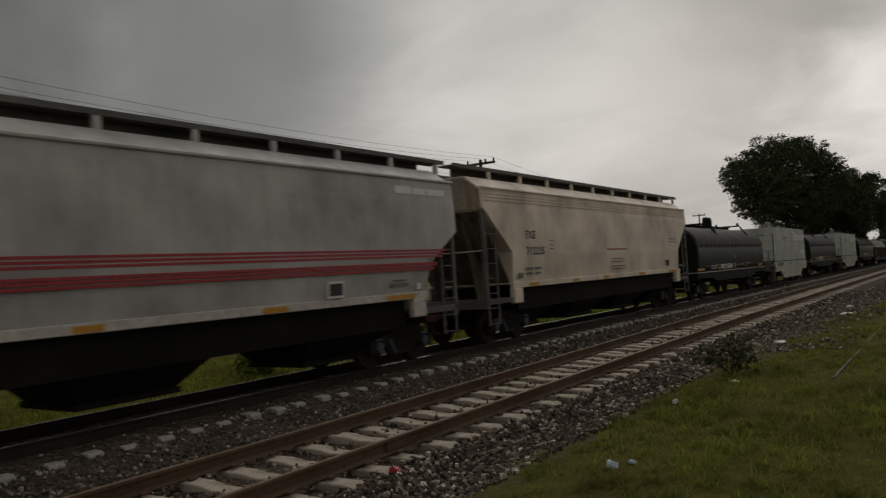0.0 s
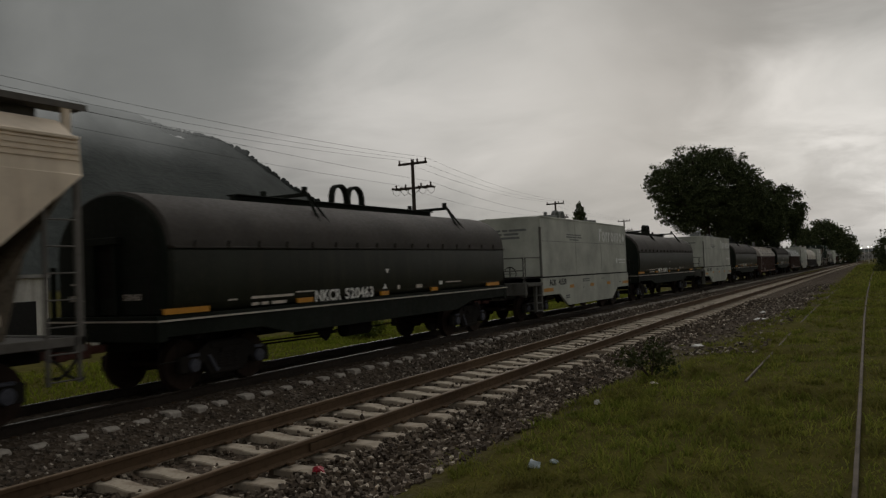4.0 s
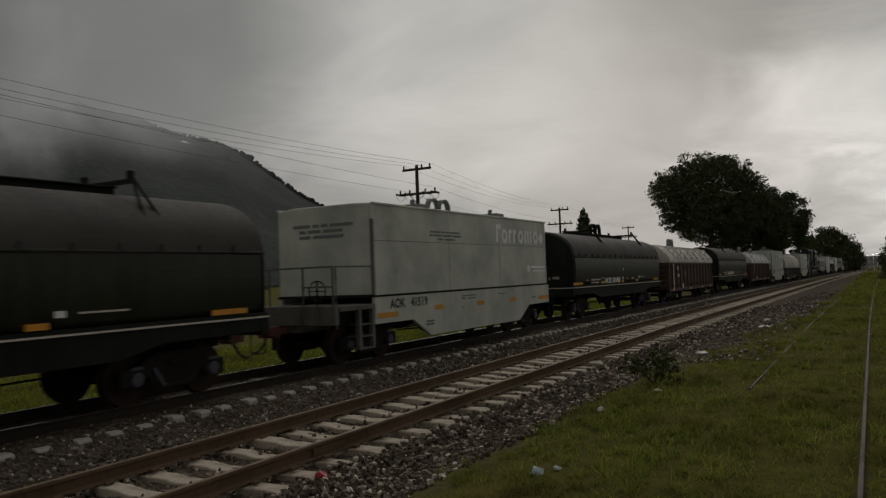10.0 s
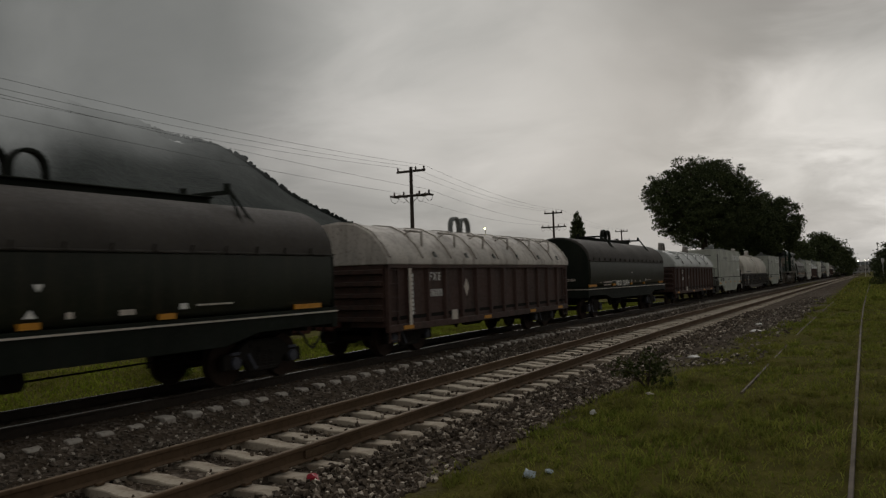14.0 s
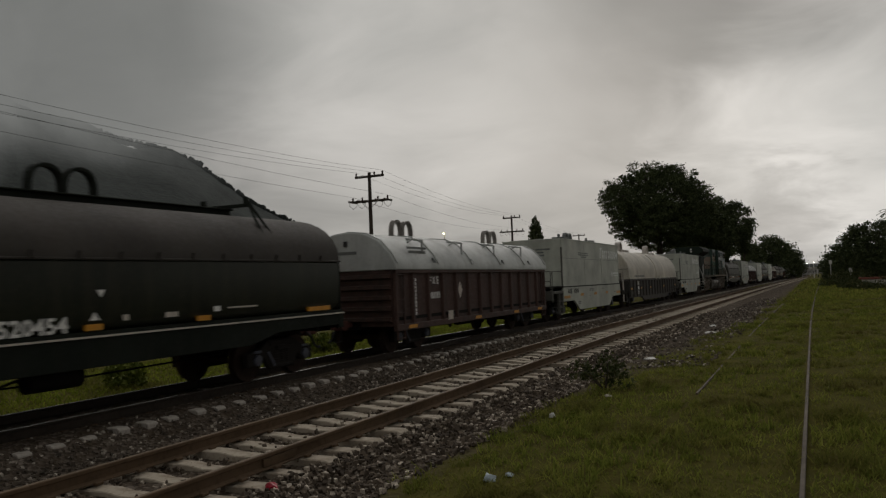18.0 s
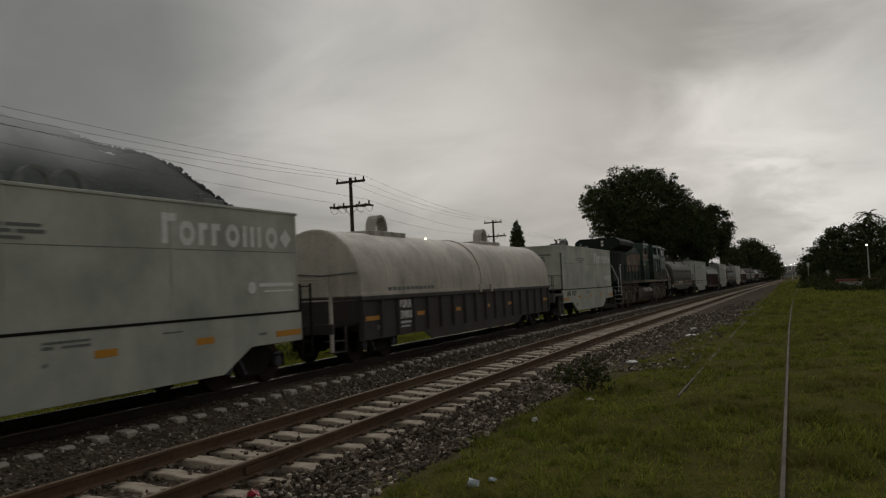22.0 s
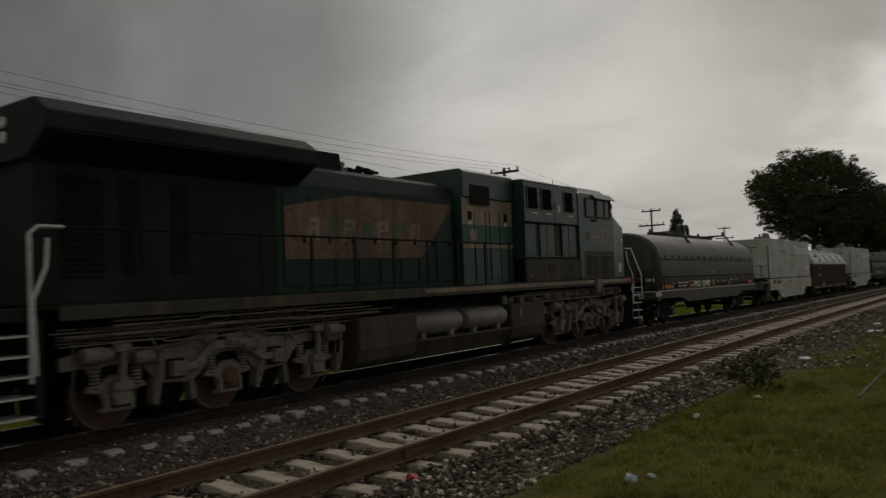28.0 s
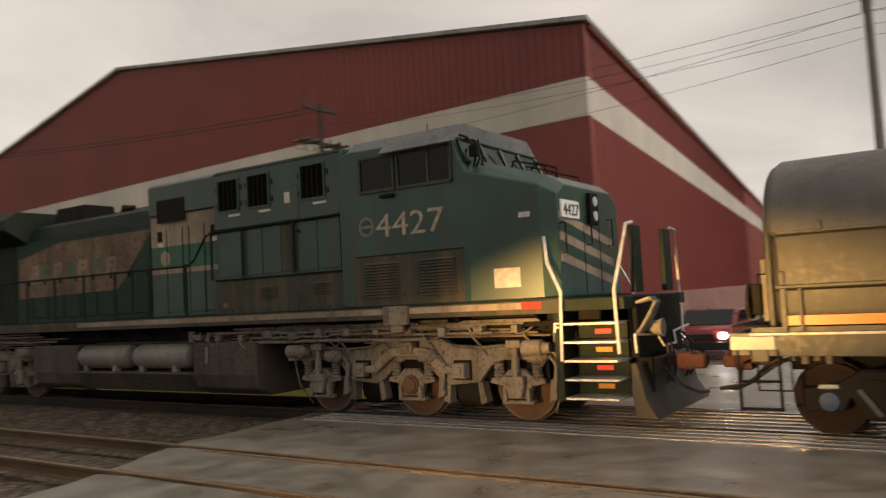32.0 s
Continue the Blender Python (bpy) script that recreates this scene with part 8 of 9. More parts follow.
def utility_pole(x, y, z, h, lean=0.0, arms=(0.25, 1.75), lower_along=True, mat=None, wide=1.0):
    t = thing("utility_pole", "dark wooden pole with cross-arms and insulators", "utility pole", "poles of the power line")
    t.matrix_basis = pose(x, y, z - drop(y), lean, 0, 0)
    h += drop(y)
    r = 0.15
    part("pole", Shape().lathe([(-0.5, r), (h * 0.5, r * 0.85), (h, r * 0.65)], "z", (0, 0, 0), 12), mat or M["wood"], t, smooth=True)
    for k, below in enumerate(arms):
        zz = h - below
        half = 1.0 * wide if k == 0 else 1.3 * wide
        part("cross_arm", Shape().box(-half, half, -0.06, 0.06, zz - 0.07, zz + 0.07), M["wood"], t, bevel=0.01)
        for xx in ((-half + 0.08, 0.35 - half * 0.0, half - 0.08) if k == 0 else (-half + 0.08, -0.55, 0.55, half - 0.08)):
            part("insulator", once("insul", lambda: Shape().lathe([(0.05, 0.025), (0.10, 0.06), (0.16, 0.045), (0.2, 0.07), (0.27, 0.03)], "z", (0, 0, 0), 10).mesh("insulator", 0, True)), M["insulator"], t, at=pose(xx, 0, zz))
    if lower_along:
        low = h - arms[-1]
        for xx in (-1.22 * wide, -0.62, 0.62, 1.22 * wide):
            for sy in (-1, 1):
                part("strain_insulator", once(("strain", sy), lambda: Shape().lathe([(sy * 0.06, 0.03), (sy * 0.12, 0.075), (sy * 0.2, 0.05), (sy * 0.28, 0.08), (sy * 0.36, 0.05), (sy * 0.44, 0.075), (sy * 0.5, 0.02)], "y", (0, 0, 0), 10).mesh("strain_insulator", 0, True)), M["insulator"], t, at=pose(xx, 0, low))
            part("jumper_loop", once("jumper", lambda: Shape().tube([(0, -0.5, 0), (0, -0.36, -0.28), (0, 0, -0.42), (0, 0.36, -0.28), (0, 0.5, 0)], 0.012, 5).mesh("jumper_loop", 0, True)), M["wire"], t, at=pose(xx, 0, low))
    part("arm_brace", Shape().tube([(-0.6, -0.07, h - arms[-1]), (0, -0.12, h - arms[-1] - 0.55), (0.6, -0.07, h - arms[-1])], 0.02, 5), M["wood"], t)
    return t


PX = -24.0
utility_pole(PX, 40.7, -0.6, 9.3)
utility_pole(-29.0, 79.0, -0.6, 9.3)
utility_pole(PX, -1.45, -0.6, 11.6, 0.3, (0.2, 1.3), False, mat=M["concrete_pole"])
utility_pole(PX - 1.0, -22.5, -0.6, 11.2)
utility_pole(-34.0, 124.0, -0.6, 9.3)


def wire(x0, y0, z0, x1, y1, z1, sag, r=0.0065, name="power_wire"):
    n = 14
    pts = [(x0 + (x1 - x0) * k / n, y0 + (y1 - y0) * k / n, z0 + (z1 - z0) * k / n - sag * 4 * (k / n) * (1 - k / n)) for k in range(n + 1)]
    s = Shape()
    s.tube(pts, r, 5)
    me = s.mesh(name)
    me.materials.append(M["wire"])
    tagged(new(name, me), "thin dark overhead wire", "wire", "wires of the power line")


for dx, zz, end in ((-0.92, 8.75, 8.95), (0.0, 8.75, 9.1), (0.92, 8.75, 9.25), (-1.2, 7.25, 8.7), (1.2, 7.25, 8.85)):
    wire(PX + dx, 40.7, zz, PX + dx * 0.8, -1.4, end, 0.6 if zz > 8 else 0.35)
    wire(PX + dx, 40.7, zz, -29 + dx, 79, zz, 0.5)
    wire(-29 + dx, 79, zz, -34 + dx, 124, zz, 0.5)
    wire(PX + dx * 0.8, -1.4, end, PX - 1.0 + dx, -22.5, zz + 0.9, 0.35)
for k in range(3):
    wire(PX, -0.9, 8.2 - 0.45 * k, -60, 30, 7.7 - 0.3 * k, 0.6)
wire(-19, -62, 12.5, PX - 1, -22.5, 10.3, 0.6, 0.02)
wire(-18.2, -62, 12.5, PX - 0.4, -22.5, 10.3, 0.6, 0.02)
utility_pole(-18.6, -62, -0.6, 13.2)
utility_pole(-60, 30, -0.6, 8.6)


# ---------------------------------------------------------------- buildings
def sheet_material(name, colour, pitch=0.33):
    """Profiled metal cladding: ribs as relief, dust and rain marks."""
    m, nt, p = material(name)
    big, rain = texture(nt, 0.12, 4), texture(nt, 1.2, 5, (1, 1, 0.05))
    col = ramp(nt, big, (0.3, tuple(c * 0.8 for c in colour)), (0.7, tuple(c * 1.2 for c in colour)))
    col = blend(nt, blend(nt, 0.35, 0.0, ramp(nt, rain, (0.45, 0.0), (0.75, 1.0))), col, tuple(c * 0.55 for c in colour))
    nt.links.new(col, p.inputs["Base Color"])
    p.inputs["Roughness"].default_value = 0.55
    return m


M["redwall"] = sheet_material("dark_red_cladding", (0.22, 0.041, 0.033))
M["whiteband"] = sheet_material("off_white_cladding", (0.58, 0.53, 0.46))
M["pinkwall"] = paint("pale_pink_plinth", (0.30, 0.16, 0.135), 0.8)
M["roofsheet"] = paint("grey_roof_sheet", (0.30, 0.30, 0.29), 0.5)
M["bluewall"] = paint("light_blue_wall", (0.22, 0.56, 0.70), 0.7, (0.25, 0.25, 0.24), 0.3, 0.4)
M["whitewall"] = paint("white_plaster", (0.62, 0.61, 0.58), 0.8, (0.28, 0.25, 0.21), 0.4, 0.6)
M["brick"] = paint("red_brick", (0.22, 0.07, 0.05), 0.85)
M["redplastic"] = plain("red_plastic", (0.35, 0.012, 0.03), 0.4)
M["darkopen"] = plain("dark_doorway", (0.012, 0.012, 0.012), 0.8)
M["blacktank"] = plain("black_plastic_tank", (0.02, 0.02, 0.022), 0.45)


def warehouse():
    b = thing("warehouse", "large dark red metal warehouse with a white band", "building")
    # it stands askew to the line, its long side not square to the gable
    b.matrix_basis = Matrix.Translation((-28, -11.4, 0)) @ Matrix.Rotation(radians(-4.2), 4, "Z")
    W, D, K = 66.9, 90.0, 0.198
    eave, ridge, b0, b1 = 12.3, 17.9, 8.66, 10.2
    mid = -W / 2
    def slab(y0, y1, z0, z1):
        """A stretch of the long side: plan lines run back along the skewed side."""
        return Shape().prism([(-0.3, y0 - 0.06), (-0.3, y1 - 0.06), (-D, y1 - D * K), (-D, y0 - D * K)], "z", z0, z1)
    gable = [(0, b1), (0, eave), (mid, ridge), (-W, eave), (-W, b1)]
    part("gable_wall", Shape().prism(gable, "x", -0.3, 0), M["redwall"], b)
    part("gable_band", Shape().box(-0.3, 0.02, -W, 0, b0, b1), M["whiteband"], b, "off-white band")
    part("gable_base", Shape().box(-0.3, 0, -W, 0, 1.6, b0), M["redwall"], b)
    part("side_wall", slab(-0.3, 0, b1, eave), M["redwall"], b)
    part("side_band", slab(-0.3, 0.02, b0, b1), M["whiteband"], b, "off-white band")
    part("side_base", slab(-0.3, 0, 1.6, b0), M["redwall"], b)
    part("plinth", Shape().box(-0.3, 0.03, -W, 0.03, -0.8, 1.6), M["pinkwall"], b, "pale pink plinth")
    part("plinth", slab(-0.3, 0.03, -0.8, 1.6), M["pinkwall"], b, "pale pink plinth")
    for s, y0, y1 in ((1, 0.25, mid), (-1, -W - 0.25, mid)):
        r = Shape()
        e = [[r.bm.verts.new((x, y + x * K, z)) for y, z in ((y0, eave + 0.02), (y1, ridge + 0.02), (y1, ridge + 0.2), (y0, eave + 0.2))] for x in (0.25, -D)]
        for k in range(4):
            r.bm.faces.new((e[0][k], e[0][(k + 1) % 4], e[1][(k + 1) % 4], e[1][k]))
        r.bm.faces.new(e[0][::-1])
        r.bm.faces.new(e[1])
        part("roof_slope", r, M["roofsheet"], b)
    def roof_at(y):
        return eave + (ridge - eave) * (1 - abs(y - mid) / (W / 2))
    ribm = once("wrib", lambda: Shape().box(0, 0.035, -0.03, 0.03, 0, 1).mesh("rib"))
    for k in range(165):
        y = -0.2 - k * 0.4
        part("cladding_rib", ribm, M["redwall"], b, at=Matrix.Translation((0, y, b1)) @ Matrix.Diagonal((1, 1, max(0.2, roof_at(y) - b1 - 0.05), 1)))
    ribl = once("wribl", lambda: Shape().box(-0.03, 0.03, 0, 0.035, 1.6, b0).box(-0.03, 0.03, 0, 0.035, b1, eave).mesh("rib"))
    for k in range(120):
        part("cladding_rib", ribl, M["redwall"], b, at=pose(-0.4 - k * 0.5, -(0.4 + k * 0.5) * K, 0))
    part("gutter", slab(0.02, 0.2, eave - 0.15, eave + 0.05), M["redwall"], b)
    part("corner_trim", Shape().box(-0.05, 0.05, -0.05, 0.05, 1.6, b0).box(-0.05, 0.05, -0.05, 0.05, b1, eave), M["redwall"], b)


warehouse()


def blue_shop():
    b = thing("blue_building", "low light blue building with open white-lit front", "building")
    b.matrix_basis = pose(-33.5, 7.4, -0.6, 0, 0, 0)
    part("wall", Shape().box(-6, 0, -5.6, 9, 0, 2.75).box(-0.02, 0.06, -5.6, 9, 2.7, 2.95), M["bluewall"], b)
    part("roof", Shape().box(-6.3, 0.5, -5.9, 9.3, 2.95, 3.1), M["roofsheet"], b)
    for y in (-4.2, -1.2, 2.6, 6.0):
        part("shutter", Shape().box(0.0, 0.05, y, y + 1.5, 0.3, 2.1), M["whitewall"], b, "white shutter")
        for k in range(8):
            part("shutter_slat", once("shsl", lambda: Shape().box(0.05, 0.07, 0.02, 1.48, 0, 0.05).mesh("slat")), M["whitewall"], b, at=pose(0, y, 0.4 + 0.2 * k))
    for y in (-3.0, 0.6, 4.5):
        part("post", Shape().box(0.35, 0.45, y, y + 0.1, 0, 2.95), M["darkopen"], b)
    part("tube_lamp", Shape().box(0.1, 0.2, -3.6, -1.8, 2.45, 2.52).box(0.1, 0.2, 1.6, 3.4, 2.45, 2.52), plain("white_tube_light", (1.0, 0.97, 0.92), 0.4, emit=14.0), b, "glowing white tube light")


blue_shop()


def canopy():
    b = thing("white_canopy", "white flat-roofed canopy building with dark openings", "building")
    b.matrix_basis = pose(-50, -1.5, -0.6)
    part("fascia", Shape().box(-8, 0, -3.5, 8.5, 3.6, 4.7), M["whitewall"], b, bevel=0.03)
    part("wall", Shape().box(-8, -1.5, -3.0, 8.0, 0, 3.6), M["roofsheet"], b)
    for y in (-2.8, 0.2, 3.4, 7.8):
        part("column", Shape().box(-0.6, -0.3, y - 0.15, y + 0.15, 0, 3.6), M["whitewall"], b)
    for y in (-1.8, 1.2, 4.6):
        part("opening", Shape().box(-1.49, -1.46, y, y + 1.7, 0.1, 2.6), M["darkopen"], b)


canopy()


def water_tank(x, y, z, r, h, mat, label):
    t = thing("water_tank", label, "water tank")
    t.location = (x, y, z)
    part("tank", Shape().lathe([(0, r * 0.95), (0.05, r), (h * 0.75, r), (h * 0.92, r * 0.6), (h, r * 0.25)], "z", (0, 0, 0), 20), mat, t, smooth=True)
    for k in range(3):
        part("hoop", Shape().lathe([(h * 0.2 * (k + 1), r * 1.02), (h * 0.2 * (k + 1) + 0.05, r * 1.02)], "z", (0, 0, 0), 20), mat, t)
    part("lid", Shape().lathe([(h, r * 0.28), (h + 0.08, r * 0.25)], "z", (0, 0, 0), 14), mat, t)


M["creamtank"] = paint("cream_plastic_tank", (0.56, 0.50, 0.36), 0.5)
water_tank(-36.6, 14.9, 2.5, 0.85, 2.0, M["blacktank"], "black plastic water tank on the roof")
water_tank(-36.5, 13.35, 2.5, 0.62, 1.95, M["creamtank"], "cream water tank on the roof")


def hut():
    b = thing("white_hut", "small white building with a dark doorway", "building")
    b.matrix_basis = pose(-31.5, 19.4, -0.6)
    part("wall", Shape().box(-3, 0, -2.2, 2.2, 0, 2.9), M["whitewall"], b, bevel=0.02)
    part("roof", Shape().box(-3.2, 0.2, -2.4, 2.4, 2.9, 3.05), M["roofsheet"], b)
    part("door_opening", Shape().box(0.0, 0.03, -0.2, 1.6, 0.0, 1.9), M["darkopen"], b)
    part("mast", Shape().tube([(-1, -1.2, 3.0), (-1, -1.2, 6.4)], 0.03, 6), M["pipe"], b)


hut()


def round_sign():
    b = thing("round_sign", "round cream sign on a pale post", "sign")
    x, y = direction(48.4, 31)
    b.matrix_basis = pose(x, y, -0.6, 0, 0, 48.4)
    part("disc", Shape().lathe([(-0.03, 0.29), (0.03, 0.29), (0.035, 0.25)], "y", (0, 0, 3.32), 20), M["creamtank"], b)
    part("post", Shape().tube([(0, 0.06, -0.2), (0, 0.06, 3.5)], 0.04, 8), M["whitewall"], b)
    part("panel", Shape().box(0.25, 0.95, -0.03, 0.03, 0.9, 1.9), M["whitewall"], b, "white panel with dark blocks")
    for k in range(3):
        part("panel_block", Shape().box(0.34, 0.78, -0.036, -0.03, 1.05 + 0.26 * k, 1.2 + 0.26 * k), M["black"], b)


round_sign()


def stall():
    b = thing("market_stall", "small white stall under a red awning", "stall")
    x, y = direction(52.0, 33)
    b.matrix_basis = pose(x, y, -0.6, 0, 0, 48)
    part("counter", Shape().box(-0.7, 0.7, 0.0, 1.2, 0.0, 1.45), M["whitewall"], b, bevel=0.02)
    part("awning", Shape().prism([(-0.35, 1.78), (-0.35, 1.9), (1.2, 2.45), (1.25, 2.35)], "x", -0.85, 0.85), M["redplastic"], b, "red awning")
    for px in (-0.75, 0.75):
        part("post", Shape().box(px - 0.03, px + 0.03, -0.3, -0.24, 0.0, 1.8), M["pipe"], b)


stall()


def low_wall():
    b = thing("low_wall", "low pale wall with a dark red coping among weeds", "wall")
    x, y = direction(-4.3, 86)
    b.matrix_basis = pose(x, y, -drop(y), 0, 0, 0)
    part("wall", Shape().box(-2.3, 2.9, -0.15, 0.15, -0.3, 0.80), M["whitewall"], b)
    part("coping", Shape().box(-2.35, 2.95, -0.25, 0.25, 0.80, 1.02), M["brick"], b, "dark red coping", bevel=0.02)
    part("pier", Shape().box(2.95, 3.6, -0.3, 0.3, -0.3, 1.2), M["brick"], b, "dark red brick pier", bevel=0.02)


low_wall()


def street_lamp(x, y, z, h, mat, reach, energy_mat, turn=0, label="tall street lamp, lit greenish yellow"):
    t = thing("street_lamp", label, "street lamp", "street lamps")
    t.matrix_basis = pose(x, y, z - drop(y), 0, 0, turn)
    part("pole", Shape().lathe([(-0.3, 0.10), (h * 0.6, 0.08), (h, 0.05)], "z", (0, 0, 0), 10), mat, t, smooth=True)
    part("arm", Shape().tube([(0, 0, h - 0.2), (0, reach * 0.5, h + 0.15), (0, reach, h + 0.2)], 0.035, 6), mat, t)
    head = part("lamp_head", Shape().box(-0.13, 0.13, reach - 0.1, reach + 0.5, h + 0.16, h + 0.30), mat, t, bevel=0.03)
    part("lens", Shape().box(-0.11, 0.11, reach - 0.06, reach + 0.46, h + 0.08, h + 0.16), energy_mat, t, "glowing lens", bevel=0.02)


M["sodium"] = plain("lit_lamp_lens", (1.0, 0.85, 0.25), 0.4, emit=22.0, var=0.02)
M["ledlens"] = plain("lit_white_lens", (1.0, 0.95, 0.75), 0.4, emit=10.0, var=0.02)
# yellow lamplight on the pole and post is put into this base colour
M["yellowpole"] = paint("lamplit_yellow_pole", (0.48, 0.44, 0.08), 0.6)
street_lamp(-31.4, 5.8, -0.6, 7.2, M["yellowpole"], 0.45, M["sodium"], 0)
lp = thing("concrete_post", "thick yellow-lit concrete post with a fixture box", "post")
lp.location = (-31.5, 5.75, -0.6)
part("shaft", Shape().prism([(-0.24, -0.24), (0.24, -0.24), (0.24, 0.24), (-0.24, 0.24)], "z", -0.3, 6.9), M["yellowpole"], lp, bevel=0.04)
part("fixture_box", Shape().box(-0.3, 0.3, -0.34, 0.34, 6.55, 6.95), M["yellowpole"], lp, bevel=0.03)
for a in (-0.9, 0.55):
    part("bracket", Shape().box(-0.05, 0.05, a, a + 0.55, 6.62, 6.70), M["yellowpole"], lp)
street_lamp(-46.7, 99.5, -0.6, 9.5, M["pipe"], 1.0, M["sodium"], 200)
street_lamp(-61.7, -4.7, -0.6, 7.3, M["pipe"], 1.5, M["sodium"], 180, "far street lamp, lit yellow")
for k, (az, d, h) in enumerate(((0.55, 330, 5), (0.1, 420, 6), (-0.35, 360, 6), (-0.75, 300, 5.5), (-1.25, 260, 6.5), (1.2, 460, 6), (-0.15, 240, 4.5), (-1.9, 210, 6.0))):
    x, y = direction(az, d)
    street_lamp(x, y, -0.2, h, M["pipe"], 1.0, M["ledlens"], 90 * k, "far street lamp, lit white")
x, y = direction(-4.7, 112)
street_lamp(x, y, 0.0, 4.9, M["pipe"], 0.5, M["ledlens"], 0, "white-lit lamp before the dark trees")
for k, (az, d, w, h, dep) in enumerate(((0.3, 480, 9, 3, 8), (-0.6, 520, 10, 3.5, 8), (-1.4, 440, 8, 3, 8), (-2.4, 330, 8, 3, 6), (0.9, 560, 9, 4, 8))):
    x, y = direction(az, d)
    b = thing("far_house", "pale low house far down the line", "building")
    b.matrix_basis = pose(x, y, -0.4 - drop(y), 0, 0, 8 * k)
    part("wall", Shape().box(-w / 2, w / 2, 0, dep, 0, h), M["roofsheet"], b)
    part("roof", Shape().box(-w / 2 - 0.3, w / 2 + 0.3, -0.3, dep + 0.3, h, h + 0.3), M["roofsheet"], b)
    for j in range(4):
        part("window", Shape().box(-w / 2 + 1 + j * w / 4, -w / 2 + 2 + j * w / 4, -0.05, 0.02, h * 0.4, h * 0.7), M["darkopen"], b)
for az, d, h in ((-1.15, 120, 3.2), (-1.6, 150, 7), (-0.9, 190, 7.5), (-2.3, 100, 2.0)):
    x, y = direction(az, d)
    p = thing("signal_post", "thin pale post beside the line", "post")
    p.location = (x, y, -drop(y))
    part("post", Shape().tube([(0, 0, -0.3), (0, 0, h)], 0.06, 8), M["pipe"], p)
    part("head", Shape().box(-0.18, 0.18, -0.08, 0.08, h - 0.5, h), M["whitewall"], p, bevel=0.02)


# ---------------------------------------------------------------- waiting car beyond the crossing
def red_car(x, y, z, turn):
    c = thing("car", "dark red car waiting at the crossing, headlamps lit", "car")
    c.matrix_basis = pose(x, y, z, 0, 0, turn)
    red = paint("dark_red_car_paint", (0.22, 0.012, 0.016), 0.25, (0.1, 0.05, 0.05), 0.1, 0.1, spec=0.6, relief=0.0)
    side = [(-2.05, 0.32), (-2.08, 0.72), (-1.95, 0.95), (-1.25, 1.02), (-0.55, 1.46), (0.75, 1.48), (1.45, 1.08), (2.0, 1.0), (2.08, 0.62), (2.02, 0.32)]
    part("body", Shape().prism([(a, b) for a, b in side], "x", -0.84, 0.84), red, c, bevel=0.06, smooth=True)
    part("side_glass", Shape().prism([(-1.05, 1.06), (-0.5, 1.40), (0.68, 1.42), (1.25, 1.08)], "x", -0.846, 0.846), M["glass"], c)
    part("windscreen", Shape().prism([(-1.27, 1.035), (-0.58, 1.455), (-0.60, 1.47), (-1.30, 1.045)], "x", -0.74, 0.74), M["glass"], c)
    for sx in (-0.74, 0.74):
        for yy in (-1.3, 1.3):
            w = part("wheel", Shape().lathe([(-0.09, 0.2), (-0.1, 0.29), (-0.06, 0.31), (0.06, 0.31), (0.1, 0.29), (0.09, 0.2)], "x", (sx, yy, 0.31), 20), M["hose"], c, smooth=True)
            part("rim", Shape().lathe([(-0.105, 0.17), (0.105, 0.17)], "x", (sx, yy, 0.31), 14), M["pipe"], w)
    lit = plain("lit_headlamp", (1.0, 0.97, 0.9), 0.3, emit=28.0, var=0.01)
    for sx in (-0.62, 0.62):
        part("headlamp", Shape().lathe([(0, 0.10), (-0.05, 0.09), (-0.07, 0.05)], "y", (sx, -2.04, 0.74), 14), lit, c, "lit white headlamp")
    part("bumper", Shape().box(-0.8, 0.8, -2.13, -2.0, 0.34, 0.58), M["hose"], c, bevel=0.03)
    part("grille", Shape().box(-0.4, 0.4, -2.11, -2.05, 0.64, 0.80), M["hose"], c)


red_car(-25.5, -6.6, -0.36, 93)


# ---------------------------------------------------------------- litter
def crumple(name, label, x, y, z, w, h, mat, seed):
    bm = bmesh.new()
    bmesh.ops.create_icosphere(bm, subdivisions=2, radius=1)
    for v in bm.verts:
        k = 1 + 0.55 * noise.noise((v.co.x * 1.9 + seed, v.co.y * 1.9, v.co.z * 1.9))
        v.co = Vector((v.co.x * w * k, v.co.y * w * 0.7 * k, max(-0.2, v.co.z) * h * k))
    me = bpy.data.meshes.new(name)
    bm.to_mesh(me)
    bm.free()
    me.materials.append(mat)
    ob = tagged(new(name, me), label, "litter")
    ob.location = (x, y, z)


M["paleplastic"] = plain("pale_blue_plastic", (0.42, 0.50, 0.56), 0.35)
M["whiteplastic"] = plain("white_plastic", (0.60, 0.60, 0.58), 0.45)
crumple("crushed_cup", "crumpled dark red wrapper on the gravel", -5.30, 6.72, -0.22, 0.085, 0.07, M["redplastic"], 1)
crumple("plastic_bag", "crumpled pale blue plastic bag in the grass", -2.86, 6.88, 0.01, 0.07, 0.06, M["paleplastic"], 2)
crumple("plastic_bag", "small pale scrap in the grass", -2.72, 7.05, 0.02, 0.04, 0.03, M["paleplastic"], 7)
crumple("paper_scrap", "white scrap of paper in the grass", -3.32, 10.3, 0.0, 0.05, 0.05, M["whiteplastic"], 3)
crumple("plastic_bag", "torn white plastic bag on the gravel", -3.38, 17.95, -0.05, 0.17, 0.05, M["whiteplastic"], 4)
crumple("plastic_bag", "torn white plastic bag on the gravel", -2.9, 25.3, -0.03, 0.2, 0.06, M["whiteplastic"], 5)
crumple("paper_scrap", "white scrap on the gravel", -3.2, 28.5, -0.03, 0.12, 0.05, M["whiteplastic"], 6)
crumple("paper_scrap", "pale scrap beside the weed", -3.0, 12.2, 0.0, 0.06, 0.03, M["whitered"], 8)
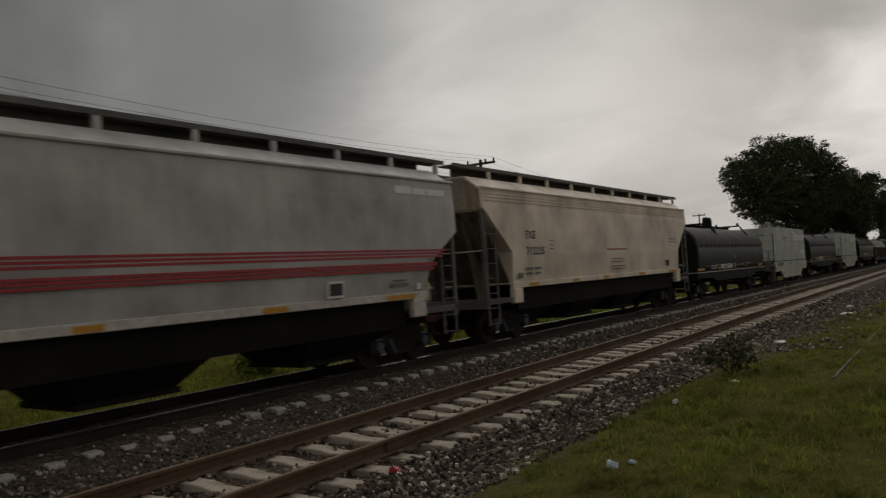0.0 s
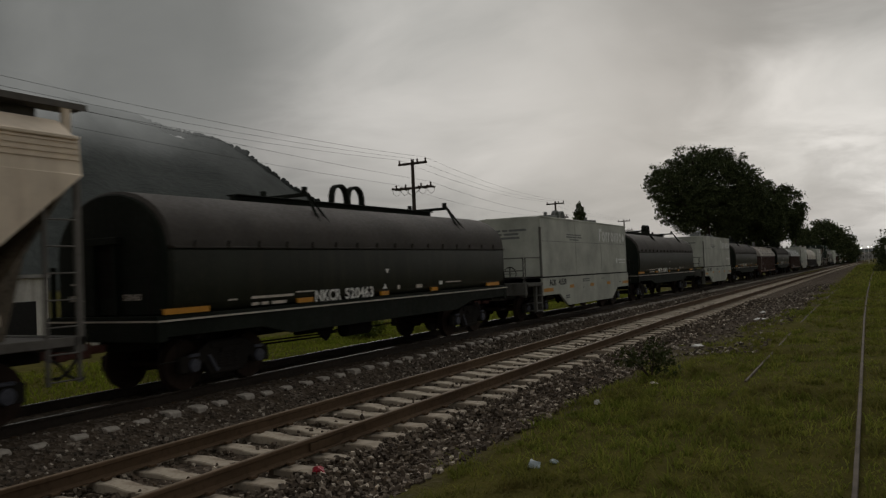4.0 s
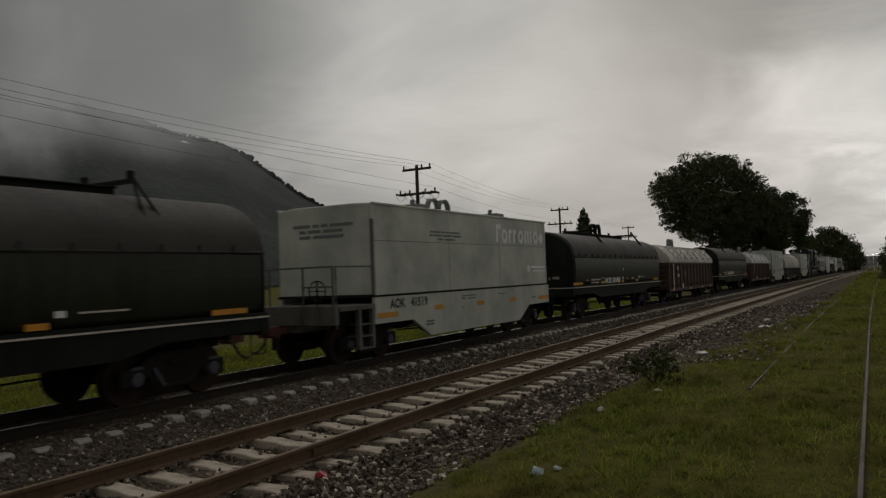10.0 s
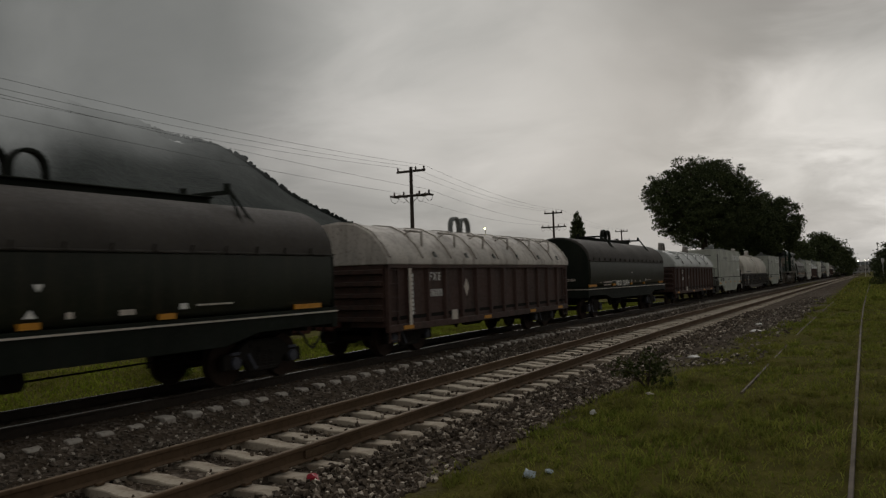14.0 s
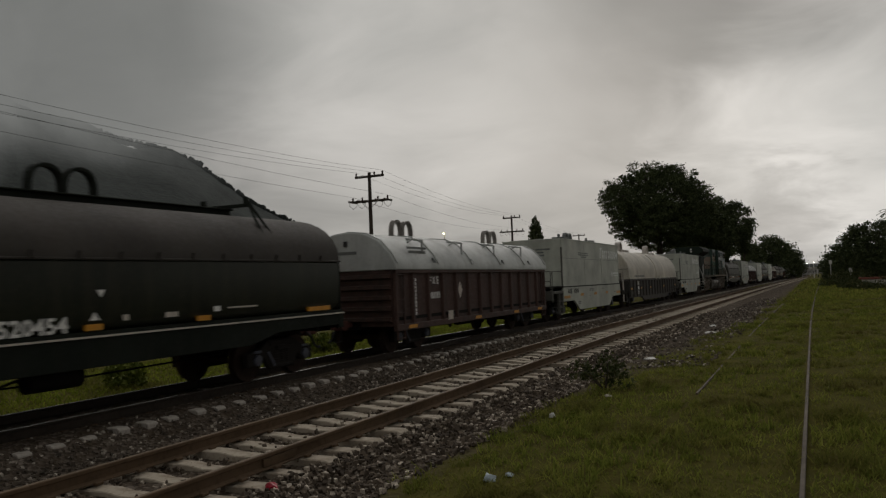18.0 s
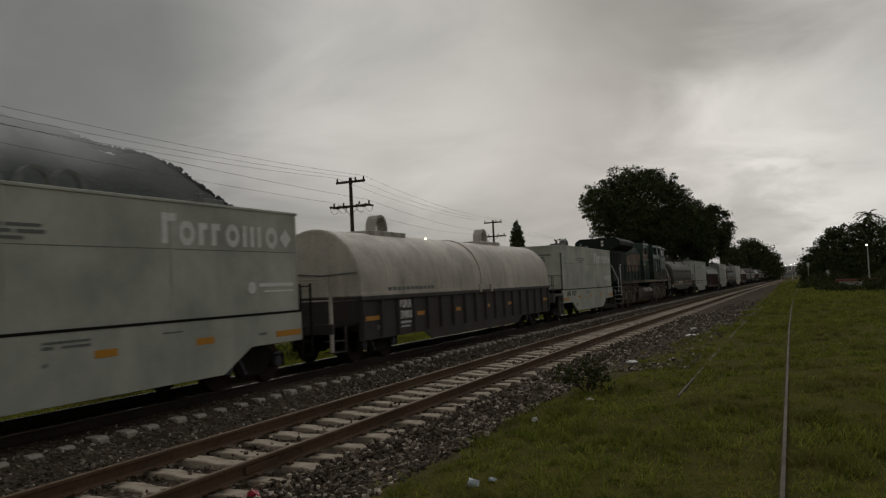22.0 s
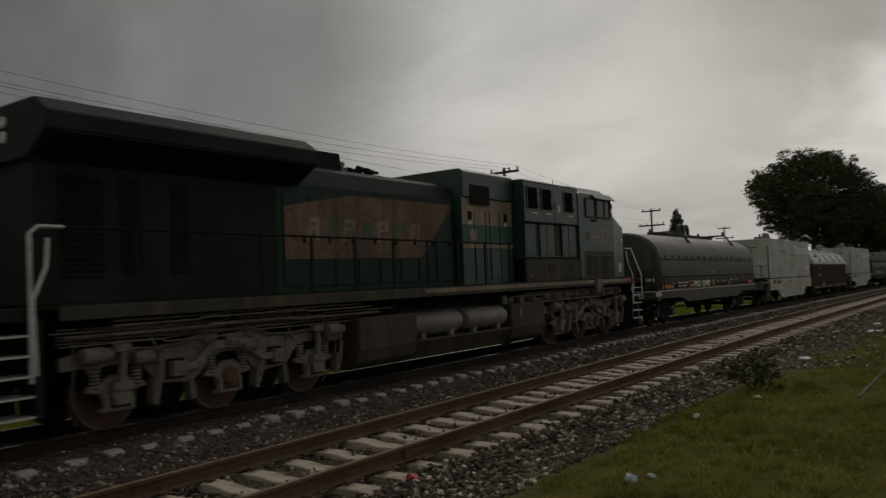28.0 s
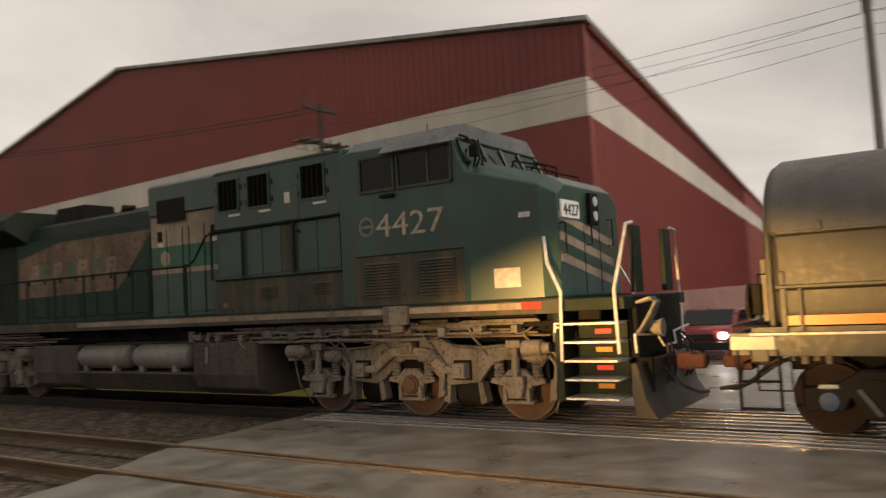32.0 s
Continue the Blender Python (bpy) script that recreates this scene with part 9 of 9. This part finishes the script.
crumple("plastic_bottle", "flattened clear bottle on the gravel", -4.4, 5.5, -0.2, 0.06, 0.05, M["whiteplastic"], 9)


# ---------------------------------------------------------------- the train
def build_train():
    cars = []
    def put(car, u):
        cars.append((car, u))
        return car
    black = "dark green-black coil wagon with rounded steel hood"
    put(hopper("grey"), -117.7)
    put(hopper("beige"), -98.2)
    first = put(coil_car("520463", black), -78.75)
    mint = put(mint_car("41539"), -62.65)
    put(coil_car("520471", black), -47.6)
    put(mint_car("41519"), -31.0)
    put(coil_car("520458", black), -15.3)
    dirty = put(gondola("dirty", "oxide-brown ribbed gondola under a rust-stained whitish hood"), 1.2)
    put(coil_car("520454", black), 17.3)
    grey = put(gondola("grey", "oxide-brown ribbed gondola under a grey arched hood"), 34.35)
    put(mint_car("41516"), 48.85)
    put(white_hood_car(), 64.6)
    put(mint_car("41537"), 83.1)
    put(locomotive(), 98.2)
    put(coil_car("520483", "dust-greyed dark green coil wagon with rounded steel hood", True), 122.3)
    # the rest of the train, far down the line: the same makes of wagon again
    u = 138.4
    for src, length, off in ((mint, 12.95, 1.0), (grey, 13.45, 1.3), (mint, 12.95, 1.0), (first, 14.4, 1.4), (mint, 12.95, 1.2), (dirty, 13.45, 1.3), (first, 14.4, 1.4), (first, 14.4, 1.4), (grey, 13.45, 1.3), (first, 14.4, 1.4), (first, 14.4, 1.4), (first, 14.4, 1.4), (first, 14.4, 1.4), (first, 14.4, 1.4)):
        cars.append((copy_thing(src, pose(XC, u, ZC)), u))
        u += length + off
    return cars


TRAIN = build_train()


# ---------------------------------------------------------------- movement
def motions():
    def stand(y, length=14.0):
        x0, x1, z0, z1 = bend(y), bend(y + length), drop(y), drop(y + length)
        return pose(XC + x0, y, ZC - z0, -math.degrees(math.atan((z1 - z0) / length)), 0, -math.degrees(math.atan((x1 - x0) / length)))
    times = [0, 2, 4, 6, 8, 10, 12, 14, 16, 18, 20, 22, 24, 26, 28, 29, 30, 31, 32]
    for car, u in TRAIN:
        walk(car, [(t, stand(u + advance(t))) for t in times])
    # wheels roll on the rail: a turn every circumference
    steps = [k / 15 for k in range(481)]
    way = [advance(0) - advance(t) for t in steps]
    for ob, y, radius in AXLES:
        walk(ob, [(t, pose(0, y, radius) @ Matrix.Rotation(w / radius, 4, "X")) for t, w in zip(steps, way)])


motions()
